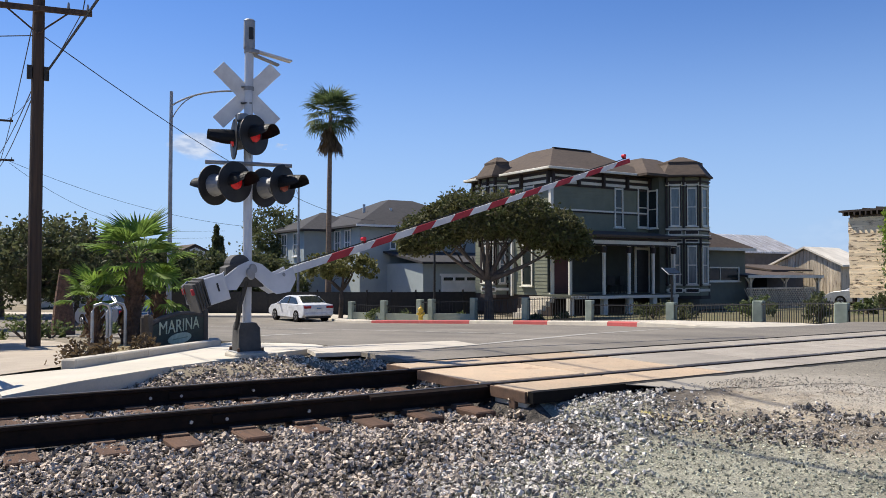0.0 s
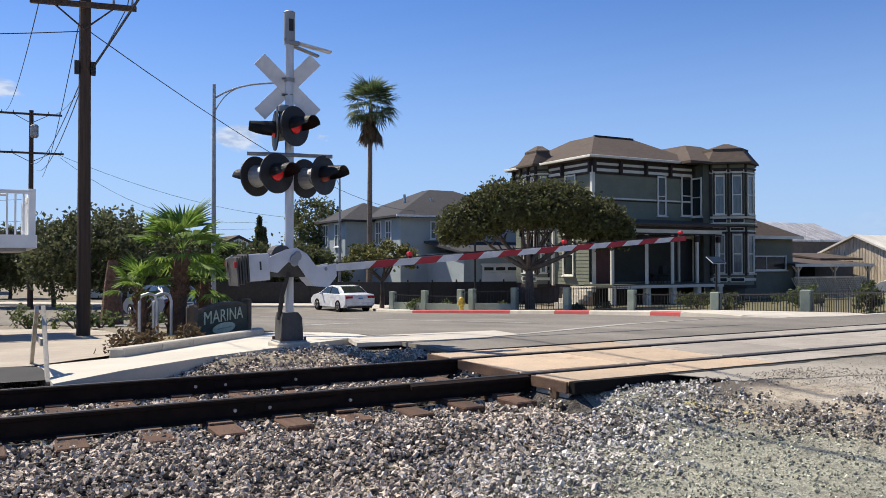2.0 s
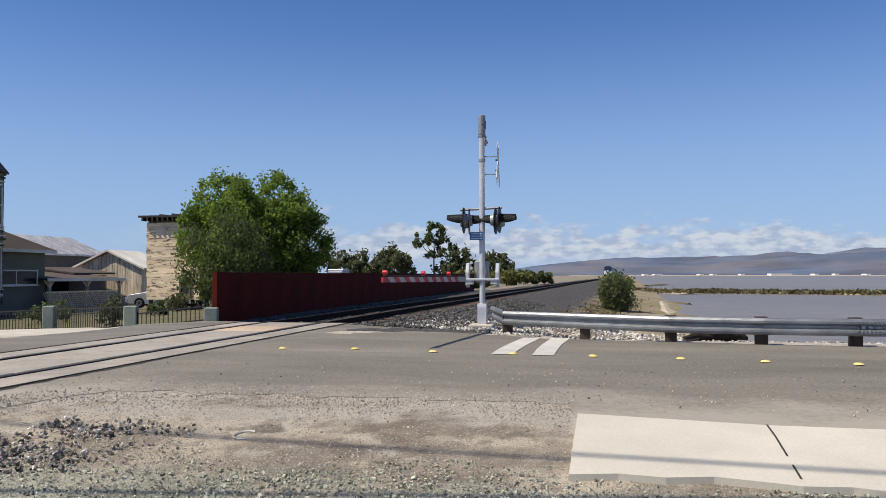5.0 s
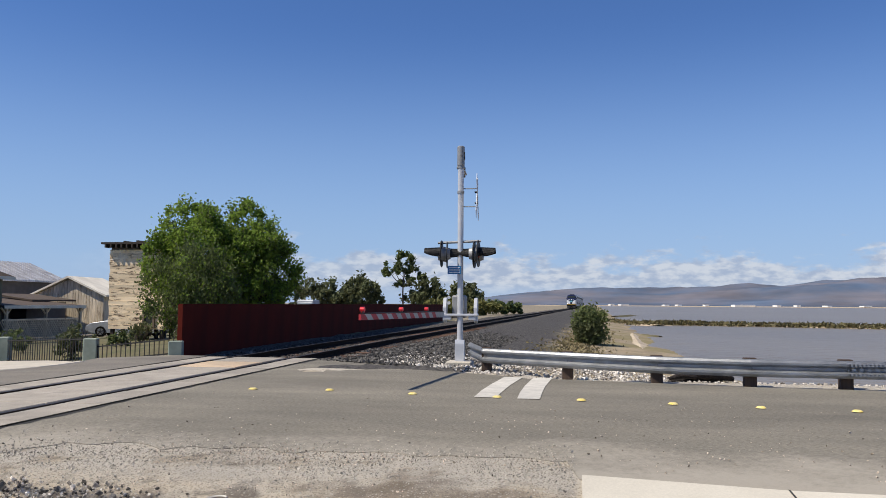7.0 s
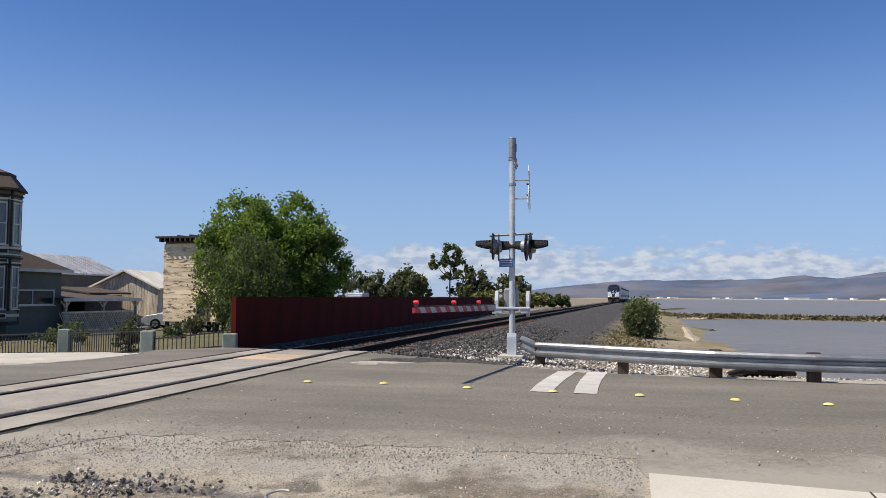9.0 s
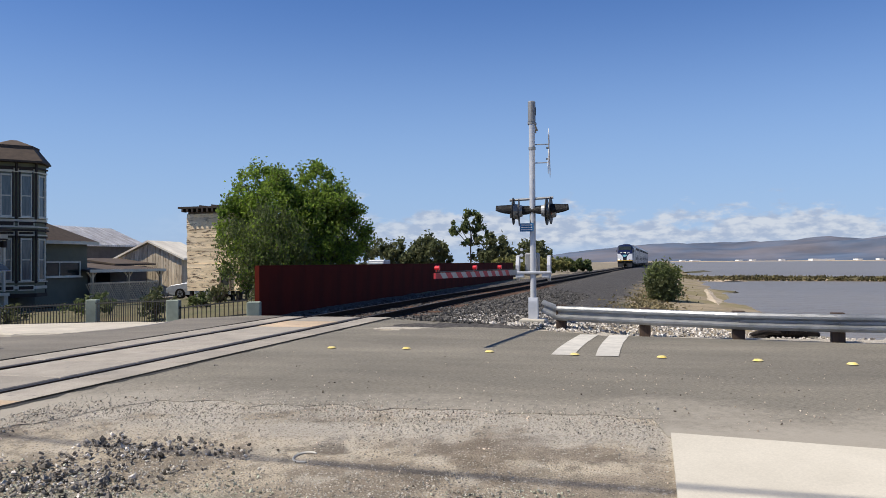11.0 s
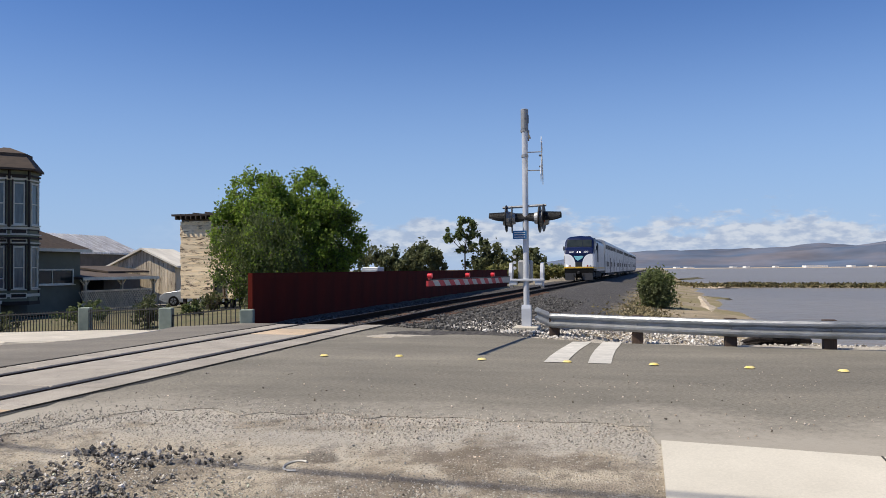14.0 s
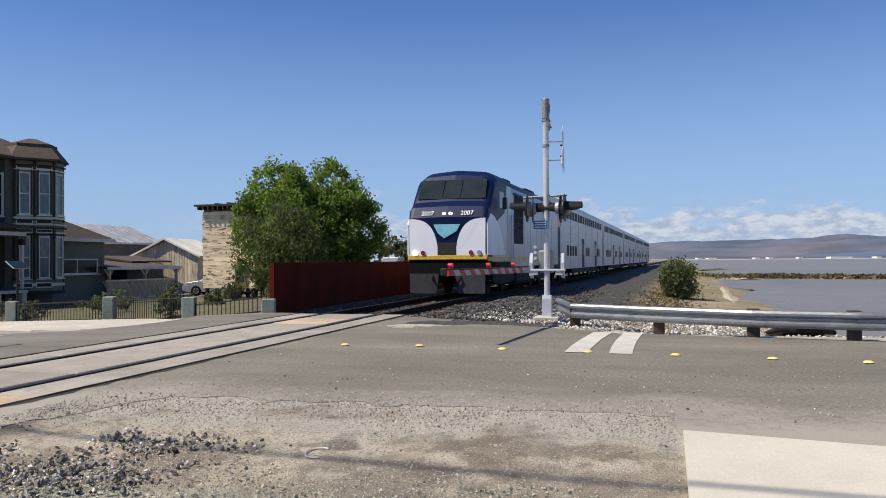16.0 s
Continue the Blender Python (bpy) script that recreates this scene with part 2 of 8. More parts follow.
def bank_surface():
    """Dark ballast by the track that gives way to tan sand and dry grass down the bank."""
    m = mat("bank", (0.30, 0.24, 0.16), (0.20, 0.16, 0.10), scale=0.8, rough=0.95, bump=0.5, bscale=9, dist=0.06, big=0.2, fine=0.2, fscale=14)
    n, l = m.node_tree.nodes, m.node_tree.links
    b = n["Principled BSDF"]
    sand = b.inputs["Base Color"].links[0].from_socket
    tc = n.new("ShaderNodeTexCoord")
    sep = n.new("ShaderNodeSeparateXYZ")
    l.new(tc.outputs["Object"], sep.inputs[0])

    def noise_fac(s, d):
        t = n.new("ShaderNodeTexNoise")
        t.inputs["Scale"].default_value, t.inputs["Detail"].default_value = s, d
        l.new(tc.outputs["Object"], t.inputs["Vector"])
        return t.outputs["Fac"]

    def two(op, a, c):
        k = n.new("ShaderNodeMath")
        k.operation = op
        for i, v in enumerate((a, c)):
            if isinstance(v, (int, float)):
                k.inputs[i].default_value = v
            else:
                l.new(v, k.inputs[i])
        return k.outputs[0]

    def mixc(f, a, c):
        x = n.new("ShaderNodeMix")
        x.data_type = "RGBA"
        l.new(f, x.inputs["Factor"])
        for key, v in (("A", a), ("B", c)):
            if isinstance(v, tuple):
                x.inputs[key].default_value = (*v, 1)
            else:
                l.new(v, x.inputs[key])
        return x.outputs["Result"]

    def step(v, a, c):
        r = n.new("ShaderNodeMapRange")
        r.interpolation_type = "SMOOTHSTEP"
        l.new(v, r.inputs[0])
        r.inputs[1].default_value, r.inputs[2].default_value = a, c
        return r.outputs[0]
    across = two("ADD", sep.outputs["Y"], two("MULTIPLY", two("MAXIMUM", two("SUBTRACT", sep.outputs["X"], 27.5), 0.0), 0.03))
    edge = two("ADD", across, two("MULTIPLY", two("SUBTRACT", noise_fac(0.8, 5), 0.5), 3.0))
    col = mixc(step(noise_fac(0.25, 6), 0.46, 0.58), sand, (0.20, 0.165, 0.08))
    stone = mixc(step(noise_fac(11, 4), 0.42, 0.58), (0.085, 0.076, 0.066), (0.026, 0.023, 0.02))
    col = mixc(step(edge, 0.4, 1.9), col, stone)
    l.new(col, b.inputs["Base Color"])
    return m


M["bank"] = bank_surface()
M["asphalt"] = mat("asphalt", (0.20, 0.178, 0.146), (0.15, 0.134, 0.11), scale=1.2, rough=0.9, fine=0.34, fscale=70, bump=0.45, bscale=120, dist=0.006, big=0.2, bigscale=0.4, stretch=(1, 0.35, 1), wear=((0.145, 0.128, 0.105), 0.9, 0.60))
M["asphalt_dark"] = mat("asphalt_dark", (0.045, 0.042, 0.038), (0.028, 0.027, 0.025), scale=3, rough=0.9, bump=0.4, bscale=120, dist=0.006)
M["concrete"] = mat("concrete", (0.52, 0.47, 0.385), (0.42, 0.38, 0.315), scale=1.6, rough=0.85, fine=0.12, fscale=50, bump=0.2, bscale=90, dist=0.005, big=0.1, wear=((0.30, 0.28, 0.24), 3.5, 0.64))
M["slab"] = mat("slab", (0.56, 0.515, 0.425), (0.485, 0.445, 0.365), scale=1.1, rough=0.85, fine=0.08, fscale=50, bump=0.15, bscale=90, dist=0.004, big=0.07, wear=((0.44, 0.41, 0.35), 2.6, 0.66))
M["panel_grey"] = mat("panel_grey", (0.34, 0.302, 0.25), (0.265, 0.236, 0.196), scale=2.2, rough=0.85, fine=0.2, bump=0.25, bscale=80, dist=0.006, obrand=0.07, wear=((0.2, 0.18, 0.16), 3.0, 0.6))
M["panel_rust"] = mat("panel_rust", (0.46, 0.34, 0.225), (0.385, 0.30, 0.21), scale=2.2, rough=0.85, fine=0.2, bump=0.25, bscale=80, dist=0.006, obrand=0.12, wear=((0.30, 0.21, 0.14), 3.0, 0.58))
M["steel_edge"] = mat("steel_edge", (0.16, 0.095, 0.06), (0.10, 0.065, 0.045), scale=6, rough=0.8, bump=0.3, metal=0.2)
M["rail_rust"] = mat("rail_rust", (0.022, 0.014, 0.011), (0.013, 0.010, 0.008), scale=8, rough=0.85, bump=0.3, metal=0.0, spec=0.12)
M["rail_top"] = mat("rail_top", (0.06, 0.052, 0.047), (0.04, 0.035, 0.032), scale=3, rough=0.55, bump=0.05, metal=0.4, stretch=(0.2, 3, 1))
M["tie"] = mat("tie", (0.13, 0.072, 0.045), (0.08, 0.048, 0.033), scale=5, rough=0.95, bump=0.6, bscale=25, stretch=(3, 0.4, 1), obrand=0.2)
M["ballast"] = mat("ballast", (0.40, 0.335, 0.268), (0.25, 0.21, 0.168), scale=3, rough=0.95, fine=0.35, fscale=90, spec=0.15, bump=0.6, bscale=70, island=(0.2, 2.3), big=0.15)
M["ballast_far"] = mat("ballast_far", (0.125, 0.117, 0.108), (0.07, 0.066, 0.06), scale=3, rough=0.95, fine=0.3, fscale=90, spec=0.2, bump=0.6, bscale=70, island=(0.4, 1.7), big=0.15)
# concrete made a darker tan; shade from the balcony building is in this colour
M["forecourt"] = mat("forecourt", (0.40, 0.34, 0.265), (0.33, 0.28, 0.22), scale=1.2, rough=0.9, fine=0.15, fscale=50, bump=0.2, bscale=80, dist=0.005, big=0.15)
M["ballast_pale"] = mat("ballast_pale", (0.66, 0.61, 0.54), (0.42, 0.385, 0.34), scale=3, rough=0.95, fine=0.3, fscale=90, spec=0.2, bump=0.6, bscale=70, island=(0.3, 1.6))
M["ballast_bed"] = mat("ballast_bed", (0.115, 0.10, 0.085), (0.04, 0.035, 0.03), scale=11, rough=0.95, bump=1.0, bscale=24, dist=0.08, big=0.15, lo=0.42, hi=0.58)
M["white_line"] = mat("white_line", (0.56, 0.53, 0.465), (0.44, 0.415, 0.365), scale=4, rough=0.8, bump=0.2, bscale=100, wear=((0.25, 0.24, 0.22), 9, 0.6))
M["faint_line"] = mat("faint_line", (0.42, 0.40, 0.35), (0.28, 0.265, 0.24), scale=4, rough=0.85, bump=0.2, bscale=100, wear=((0.17, 0.16, 0.15), 5, 0.52))
M["yellow_dot"] = mat("yellow_dot", (0.75, 0.55, 0.10), (0.7, 0.6, 0.3), scale=20, rough=0.6)
M["kerb_red"] = mat("kerb_red", (0.42, 0.075, 0.07), (0.34, 0.07, 0.065), scale=3, rough=0.75, wear=((0.45, 0.38, 0.34), 5, 0.62))
M["water"] = mat("water", (0.205, 0.172, 0.125), (0.165, 0.138, 0.10), scale=0.02, rough=0.32, bump=0.7, bscale=0.9, dist=0.3, big=0.08, spec=0.27, stretch=(1, 1, 1))
M["sand"] = mat("sand", (0.45, 0.36, 0.25), (0.34, 0.26, 0.17), scale=0.8, rough=0.95, bump=0.4, bscale=9, dist=0.05, big=0.2)
M["dry_grass"] = mat("dry_grass", (0.30, 0.235, 0.13), (0.19, 0.165, 0.085), scale=0.6, rough=0.95, bump=0.8, bscale=9, dist=0.2, big=0.2)
M["lawn"] = mat("lawn", (0.085, 0.09, 0.04), (0.15, 0.12, 0.065), scale=0.8, rough=0.95, bump=0.6, bscale=25, dist=0.04, big=0.2)
# hills: the blue of distant haze is put into the base colour
M["hill_hazed"] = mat("hill_hazed", (0.08, 0.115, 0.175), (0.145, 0.14, 0.16), scale=0.0028, rough=1.0, bump=0, big=0.25, bigscale=0.004, spec=0.0)
M["fence_red"] = mat("fence_red", (0.105, 0.013, 0.007), (0.07, 0.010, 0.006), scale=1.3, rough=0.85, bump=0.1, big=0.12, bigscale=0.25, stretch=(1, 1, 0.3), spec=0.1)
M["pole_wood"] = mat("pole_wood", (0.085, 0.055, 0.038), (0.05, 0.034, 0.026), scale=4, rough=0.9, bump=0.5, bscale=20, stretch=(4, 4, 0.15))
M["galv"] = mat("galv", (0.52, 0.53, 0.54), (0.40, 0.41, 0.42), scale=5, rough=0.5, bump=0.1, metal=0.75, wear=((0.25, 0.24, 0.23), 5, 0.66))
M["galv_dull"] = mat("galv_dull", (0.33, 0.335, 0.34), (0.25, 0.255, 0.26), scale=5, rough=0.55, bump=0.15, metal=0.45, wear=((0.13, 0.11, 0.10), 4, 0.62))
M["silver"] = mat("silver", (0.60, 0.61, 0.63), (0.50, 0.51, 0.53), scale=3, rough=0.42, bump=0.05, metal=0.25, wear=((0.32, 0.31, 0.30), 6, 0.66))
M["black"] = mat("black", (0.016, 0.016, 0.017), (0.03, 0.029, 0.028), scale=6, rough=0.55, bump=0.1)
M["iron"] = mat("iron", (0.018, 0.019, 0.02), (0.03, 0.028, 0.026), scale=6, rough=0.6, bump=0.1)
M["cast_dark"] = mat("cast_dark", (0.10, 0.095, 0.09), (0.06, 0.058, 0.055), scale=5, rough=0.7, bump=0.3, metal=0.2)
M["red_lens"] = mat("red_lens", (0.55, 0.02, 0.025), (0.4, 0.015, 0.02), scale=30, rough=0.2, bump=0.3, bscale=120, glow=((1.0, 0.03, 0.03), 0.10))
M["red_lens_dim"] = mat("red_lens_dim", (0.24, 0.035, 0.02), (0.2, 0.03, 0.02), scale=30, rough=0.2, bump=0.3, bscale=120)
M["gate_white"] = mat("gate_white", (0.70, 0.69, 0.67), (0.58, 0.57, 0.56), scale=5, rough=0.6, bump=0.05)
M["arm_grey"] = mat("arm_grey", (0.42, 0.42, 0.41), (0.32, 0.32, 0.315), scale=5, rough=0.6, bump=0.05, wear=((0.2, 0.19, 0.18), 6, 0.6))
M["gate_red"] = mat("gate_red", (0.42, 0.03, 0.04), (0.34, 0.025, 0.03), scale=5, rough=0.55, bump=0.05)
M["lamp_red"] = mat("lamp_red", (0.6, 0.02, 0.03), None, rough=0.3, bump=0, glow=((1, 0.02, 0.03), 0.06))
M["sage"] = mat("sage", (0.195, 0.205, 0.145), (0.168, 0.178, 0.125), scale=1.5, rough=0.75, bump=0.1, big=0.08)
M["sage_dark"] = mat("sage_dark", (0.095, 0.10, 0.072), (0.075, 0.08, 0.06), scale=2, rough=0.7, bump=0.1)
# sage darkened in colour to stand in for the deep shade inside the porch
M["porch_shade_green"] = mat("porch_shade_green", (0.045, 0.05, 0.04), (0.035, 0.04, 0.032), scale=2, rough=0.75, bump=0.1)
M["cream"] = mat("cream", (0.72, 0.69, 0.58), (0.64, 0.61, 0.51), scale=2, rough=0.7, bump=0.05)
M["brown_trim"] = mat("brown_trim", (0.042, 0.030, 0.024), (0.03, 0.022, 0.018), scale=3, rough=0.7)
M["shingle"] = mat("shingle", (0.098, 0.072, 0.053), (0.07, 0.052, 0.04), scale=3, rough=0.9, bump=0.4, bscale=14, big=0.1, stretch=(1, 1, 3))
M["shingle_dark"] = mat("shingle_dark", (0.045, 0.044, 0.047), (0.033, 0.032, 0.035), scale=4, rough=0.9, bump=0.4, bscale=14, big=0.1)
M["blue_grey"] = mat("blue_grey", (0.36, 0.41, 0.41), (0.32, 0.365, 0.37), scale=1.2, rough=0.8, bump=0.15, bscale=60, big=0.06)
M["white_paint"] = mat("white_paint", (0.78, 0.78, 0.76), (0.70, 0.70, 0.68), scale=2, rough=0.6, bump=0.05)
M["glass"] = mat("glass", (0.018, 0.024, 0.024), (0.03, 0.036, 0.034), scale=1.5, rough=0.08, bump=0, spec=0.4)
M["curtain_glass"] = mat("curtain_glass", (0.17, 0.21, 0.22), (0.09, 0.12, 0.125), scale=2.5, rough=0.1, bump=0, spec=0.5, stretch=(3, 3, 0.4))
M["door_brown"] = mat("door_brown", (0.10, 0.035, 0.028), (0.075, 0.028, 0.024), scale=2, rough=0.5)
M["post_green"] = mat("post_green", (0.27, 0.31, 0.255), (0.22, 0.255, 0.21), scale=3, rough=0.85, bump=0.3, bscale=60, big=0.15, bigscale=2)
M["wall_green"] = mat("wall_green", (0.33, 0.36, 0.28), (0.28, 0.305, 0.24), scale=2, rough=0.9, bump=0.3, bscale=40)
M["old_board"] = mat("old_board", (0.90, 0.75, 0.54), (0.76, 0.60, 0.40), scale=2.5, rough=0.9, bump=0.4, bscale=20, stretch=(0.5, 0.5, 3), obrand=0.14, wear=((0.10, 0.065, 0.045), 3.2, 0.515))
M["board_worn"] = mat("board_worn", (0.50, 0.45, 0.37), (0.36, 0.32, 0.26), scale=4, rough=0.9, bump=0.3, bscale=20, stretch=(3, 3, 0.4))
M["barn_board"] = mat("barn_board", (0.74, 0.63, 0.46), (0.52, 0.42, 0.30), scale=3, rough=0.9, bump=0.3, bscale=20, stretch=(3, 3, 0.4), obrand=0.2, wear=((0.19, 0.13, 0.085), 2.0, 0.55))
M["barn_roof"] = mat("barn_roof", (0.78, 0.72, 0.60), (0.66, 0.60, 0.49), scale=1.0, rough=0.8, bump=0.2)
M["tin_roof"] = mat("tin_roof", (0.74, 0.74, 0.74), (0.46, 0.43, 0.41), scale=2, rough=0.42, bump=0.1, metal=0.4, stretch=(3, 0.2, 1))
M["bark"] = mat("bark", (0.12, 0.09, 0.07), (0.07, 0.055, 0.042), scale=6, rough=0.95, bump=0.8, bscale=14, dist=0.04)
M["bark_pale"] = mat("bark_pale", (0.125, 0.10, 0.08), (0.075, 0.06, 0.05), scale=5, rough=0.9, bump=0.5, bscale=14, dist=0.03)
M["palm_bark"] = mat("palm_bark", (0.20, 0.11, 0.07), (0.10, 0.06, 0.04), scale=9, rough=0.95, bump=1.0, bscale=18, dist=0.06)
M["palm_trunk"] = mat("palm_trunk", (0.24, 0.175, 0.125), (0.15, 0.108, 0.078), scale=5, rough=0.95, bump=0.8, bscale=14, dist=0.04, stretch=(1, 1, 3))
M["leaf_cypress"] = leafy("leaf_cypress", (0.085, 0.10, 0.035), (0.12, 0.115, 0.045))
M["leaf_brown"] = leafy("leaf_brown", (0.12, 0.105, 0.06), (0.075, 0.078, 0.038))
M["leaf_bright"] = leafy("leaf_bright", (0.27, 0.37, 0.06), (0.16, 0.25, 0.042), 0.5)
M["leaf_dull"] = leafy("leaf_dull", (0.15, 0.18, 0.065), (0.10, 0.13, 0.05), 0.4)
M["leaf_dark"] = leafy("leaf_dark", (0.10, 0.118, 0.052), (0.13, 0.135, 0.062), 0.35)
M["leaf_palm"] = leafy("leaf_palm", (0.21, 0.31, 0.06), (0.13, 0.21, 0.045), 0.5)
M["leaf_palm_dark"] = leafy("leaf_palm_dark", (0.075, 0.11, 0.045), (0.11, 0.14, 0.06), 0.35)
M["leaf_bush"] = leafy("leaf_bush", (0.17, 0.20, 0.075), (0.11, 0.14, 0.052), 0.4)
M["leaf_dead"] = leafy("leaf_dead", (0.16, 0.11, 0.06), (0.11, 0.08, 0.045))
M["leaf_yellow"] = leafy("leaf_yellow", (0.22, 0.21, 0.07), (0.15, 0.15, 0.05))
M["leaf_straw"] = leafy("leaf_straw", (0.25, 0.20, 0.11), (0.17, 0.145, 0.075), 0.2)
M["leaf_marsh"] = leafy("leaf_marsh", (0.15, 0.125, 0.06), (0.11, 0.10, 0.045), 0.2)
M["car_white"] = mat("car_white", (0.80, 0.81, 0.82), None, rough=0.22, bump=0, big=0, spec=0.6)
M["rubber"] = mat("rubber", (0.014, 0.013, 0.012), None, rough=0.9, bump=0.1, spec=0.1)
M["alloy"] = mat("alloy", (0.35, 0.35, 0.36), None, rough=0.35, metal=0.8, bump=0)
M["tail_red"] = mat("tail_red", (0.35, 0.015, 0.02), None, rough=0.2, bump=0)
M["hydrant_yellow"] = mat("hydrant_yellow", (0.62, 0.42, 0.06), (0.5, 0.33, 0.05), rough=0.5)
M["sign_green"] = mat("sign_green", (0.045, 0.058, 0.045), (0.03, 0.04, 0.03), scale=5, rough=0.8, bump=0.3, stretch=(0.4, 1, 4))
M["sign_letter"] = mat("sign_letter", (0.62, 0.66, 0.50), (0.45, 0.50, 0.36), scale=6, rough=0.7)
M["sign_wood"] = mat("sign_wood", (0.10, 0.085, 0.07), (0.07, 0.06, 0.05), scale=4, rough=0.9, bump=0.4)
M["blue_sign"] = mat("blue_sign", (0.03, 0.16, 0.36), None, rough=0.4, bump=0)
M["train_silver"] = mat("train_silver", (0.40, 0.415, 0.44), (0.33, 0.345, 0.37), scale=1.5, rough=0.32, bump=0.04, bscale=6, metal=0.45, big=0.06)
M["train_white"] = mat("train_white", (0.80, 0.81, 0.83), (0.76, 0.77, 0.79), scale=1.0, rough=0.3, bump=0, big=0.03)
M["sill_black"] = mat("sill_black", (0.005, 0.005, 0.005), (0.008, 0.008, 0.008), rough=0.7, bump=0, spec=0.1)
M["train_navy"] = mat("train_navy", (0.006, 0.013, 0.055), (0.005, 0.010, 0.043), rough=0.4, bump=0, big=0.05, spec=0.12)
M["train_yellow"] = mat("train_yellow", (0.75, 0.46, 0.05), None, rough=0.4, bump=0)
M["train_cyan"] = mat("train_cyan", (0.26, 0.62, 0.72), None, rough=0.4, bump=0)
M["train_under"] = mat("train_under", (0.012, 0.012, 0.012), (0.022, 0.02, 0.018), scale=4, rough=0.8, bump=0.2)
M["glass_dull"] = mat("glass_dull", (0.010, 0.011, 0.013), (0.016, 0.017, 0.019), scale=2, rough=0.5, bump=0, spec=0.05)
M["plow_grey"] = mat("plow_grey", (0.045, 0.045, 0.048), (0.03, 0.03, 0.032), scale=3, rough=0.6)
M["head_glow"] = mat("head_glow", (0.9, 0.85, 0.7), None, rough=0.2, bump=0, glow=((1.0, 0.88, 0.66), 4.0))
M["wire"] = mat("wire", (0.02, 0.02, 0.022), None, rough=0.6, bump=0)
M["roof_tile"] = mat("roof_tile", (0.32, 0.14, 0.09), (0.25, 0.11, 0.075), scale=3, rough=0.85)
M["log"] = mat("log", (0.03, 0.023, 0.02), (0.015, 0.012, 0.011), scale=5, rough=0.95, bump=0.8, bscale=12, dist=0.05)


# ---- building tools ----
def box(bm, cx, cy, cz, sx, sy, sz, bevel=0.0, rz=0.0, rx=0.0, ry=0.0):
    r = bmesh.ops.create_cube(bm, size=1, matrix=pose(cx, cy, cz, rx, ry, rz) @ Matrix.Diagonal((sx, sy, sz, 1)))
    if bevel:
        es = {e for v in r["verts"] for e in v.link_edges}
        bmesh.ops.bevel(bm, geom=list(es), offset=bevel, segments=1, affect="EDGES")
    return bm


def rod(bm, a, b, r0, r1=None, seg=10, caps=True):
    a, b = Vector(a), Vector(b)
    d = b - a
    m = Matrix.Translation((a + b) / 2) @ d.to_track_quat("Z", "Y").to_matrix().to_4x4()
    bmesh.ops.create_cone(bm, cap_ends=caps, segments=seg, radius1=r0, radius2=r0 if r1 is None else r1, depth=d.length, matrix=m)
    return bm


def tube(bm, pts, r, seg=8):
    """A tube along points; r is a number or one radius a point."""
    pts = [Vector(p) for p in pts]
    rs = r if isinstance(r, (list, tuple)) else [r] * len(pts)
    rings = []
    for i, p in enumerate(pts):
        d = (pts[min(i + 1, len(pts) - 1)] - pts[max(i - 1, 0)]).normalized()
        u = d.cross(Vector((0, 0, 1)) if abs(d.z) < 0.95 else Vector((1, 0, 0))).normalized()
        w = d.cross(u)
        rings.append([bm.verts.new(p + (u * math.cos(k * math.tau / seg) + w * math.sin(k * math.tau / seg)) * rs[i]) for k in range(seg)])
    for a, b in zip(rings, rings[1:]):
        for k in range(seg):
            bm.faces.new((a[k], a[(k + 1) % seg], b[(k + 1) % seg], b[k]))
    bm.faces.new(rings[0][::-1])
    bm.faces.new(rings[-1])
    return bm


def prism(bm, outline, axis, a, b):
    """An outline in two dimensions drawn out along an axis from a to b."""
    def at(p, v):
        return {"x": (v, p[0], p[1]), "y": (p[0], v, p[1]), "z": (p[0], p[1], v)}[axis]
    lo = [bm.verts.new(at(p, a)) for p in outline]
    hi = [bm.verts.new(at(p, b)) for p in outline]
    k = len(outline)
    bm.faces.new(lo[::-1])
    bm.faces.new(hi)
    for i in range(k):
        bm.faces.new((lo[i], lo[(i + 1) % k], hi[(i + 1) % k], hi[i]))
    bmesh.ops.recalc_face_normals(bm, faces=bm.faces)
    return bm


def bez(a, b, c, n=10):
    a, b, c = Vector(a), Vector(b), Vector(c)
    return [(a * (1 - t) ** 2 + b * 2 * t * (1 - t) + c * t * t) for t in (i / n for i in range(n + 1))]


def thing(name, m, label, category, group="", kind=""):
    ob = new(name)
    ob.empty_display_size = 0.2
    ob.matrix_basis = m
    return tagged(ob, label, category, group, kind)


def part(name, bm, material, parent=None, label="", smooth=False, m=None):
    me = bpy.data.meshes.new(name)
    bm.normal_update()
    bm.to_mesh(me)
    bm.free()
    if smooth:
        for p in me.polygons:
            p.use_smooth = True
    for k in (material if isinstance(material, (list, tuple)) else [material]):
        me.materials.append(k)
    ob = new(name, me)
    ob.parent = parent
    if m is not None:
        ob.matrix_basis = m
    if label:
        ob["label"] = label
    return ob


def piece(name, me, parent, m):
    ob = new(name, me)
    ob.parent = parent
    ob.matrix_basis = m
    return ob


def B():
    return bmesh.new()


def swing(deg):
    """A turn to the right, seen from above, about the spot where the camera stands."""
    c = Matrix.Translation((0.7, 0.2, 0))
    return c @ Matrix.Rotation(radians(-deg), 4, "Z") @ c.inverted()


def solid(name, cx, cy, cz, sx, sy, sz, material, parent, bevel=0.0, label="", rz=0.0):
    return part(name, box(B(), cx, cy, cz, sx, sy, sz, bevel, rz), material, parent, label)


def sstep(a, b, x):
    t = min(1.0, max(0.0, (x - a) / (b - a)))
    return t * t * (3 - 2 * t)


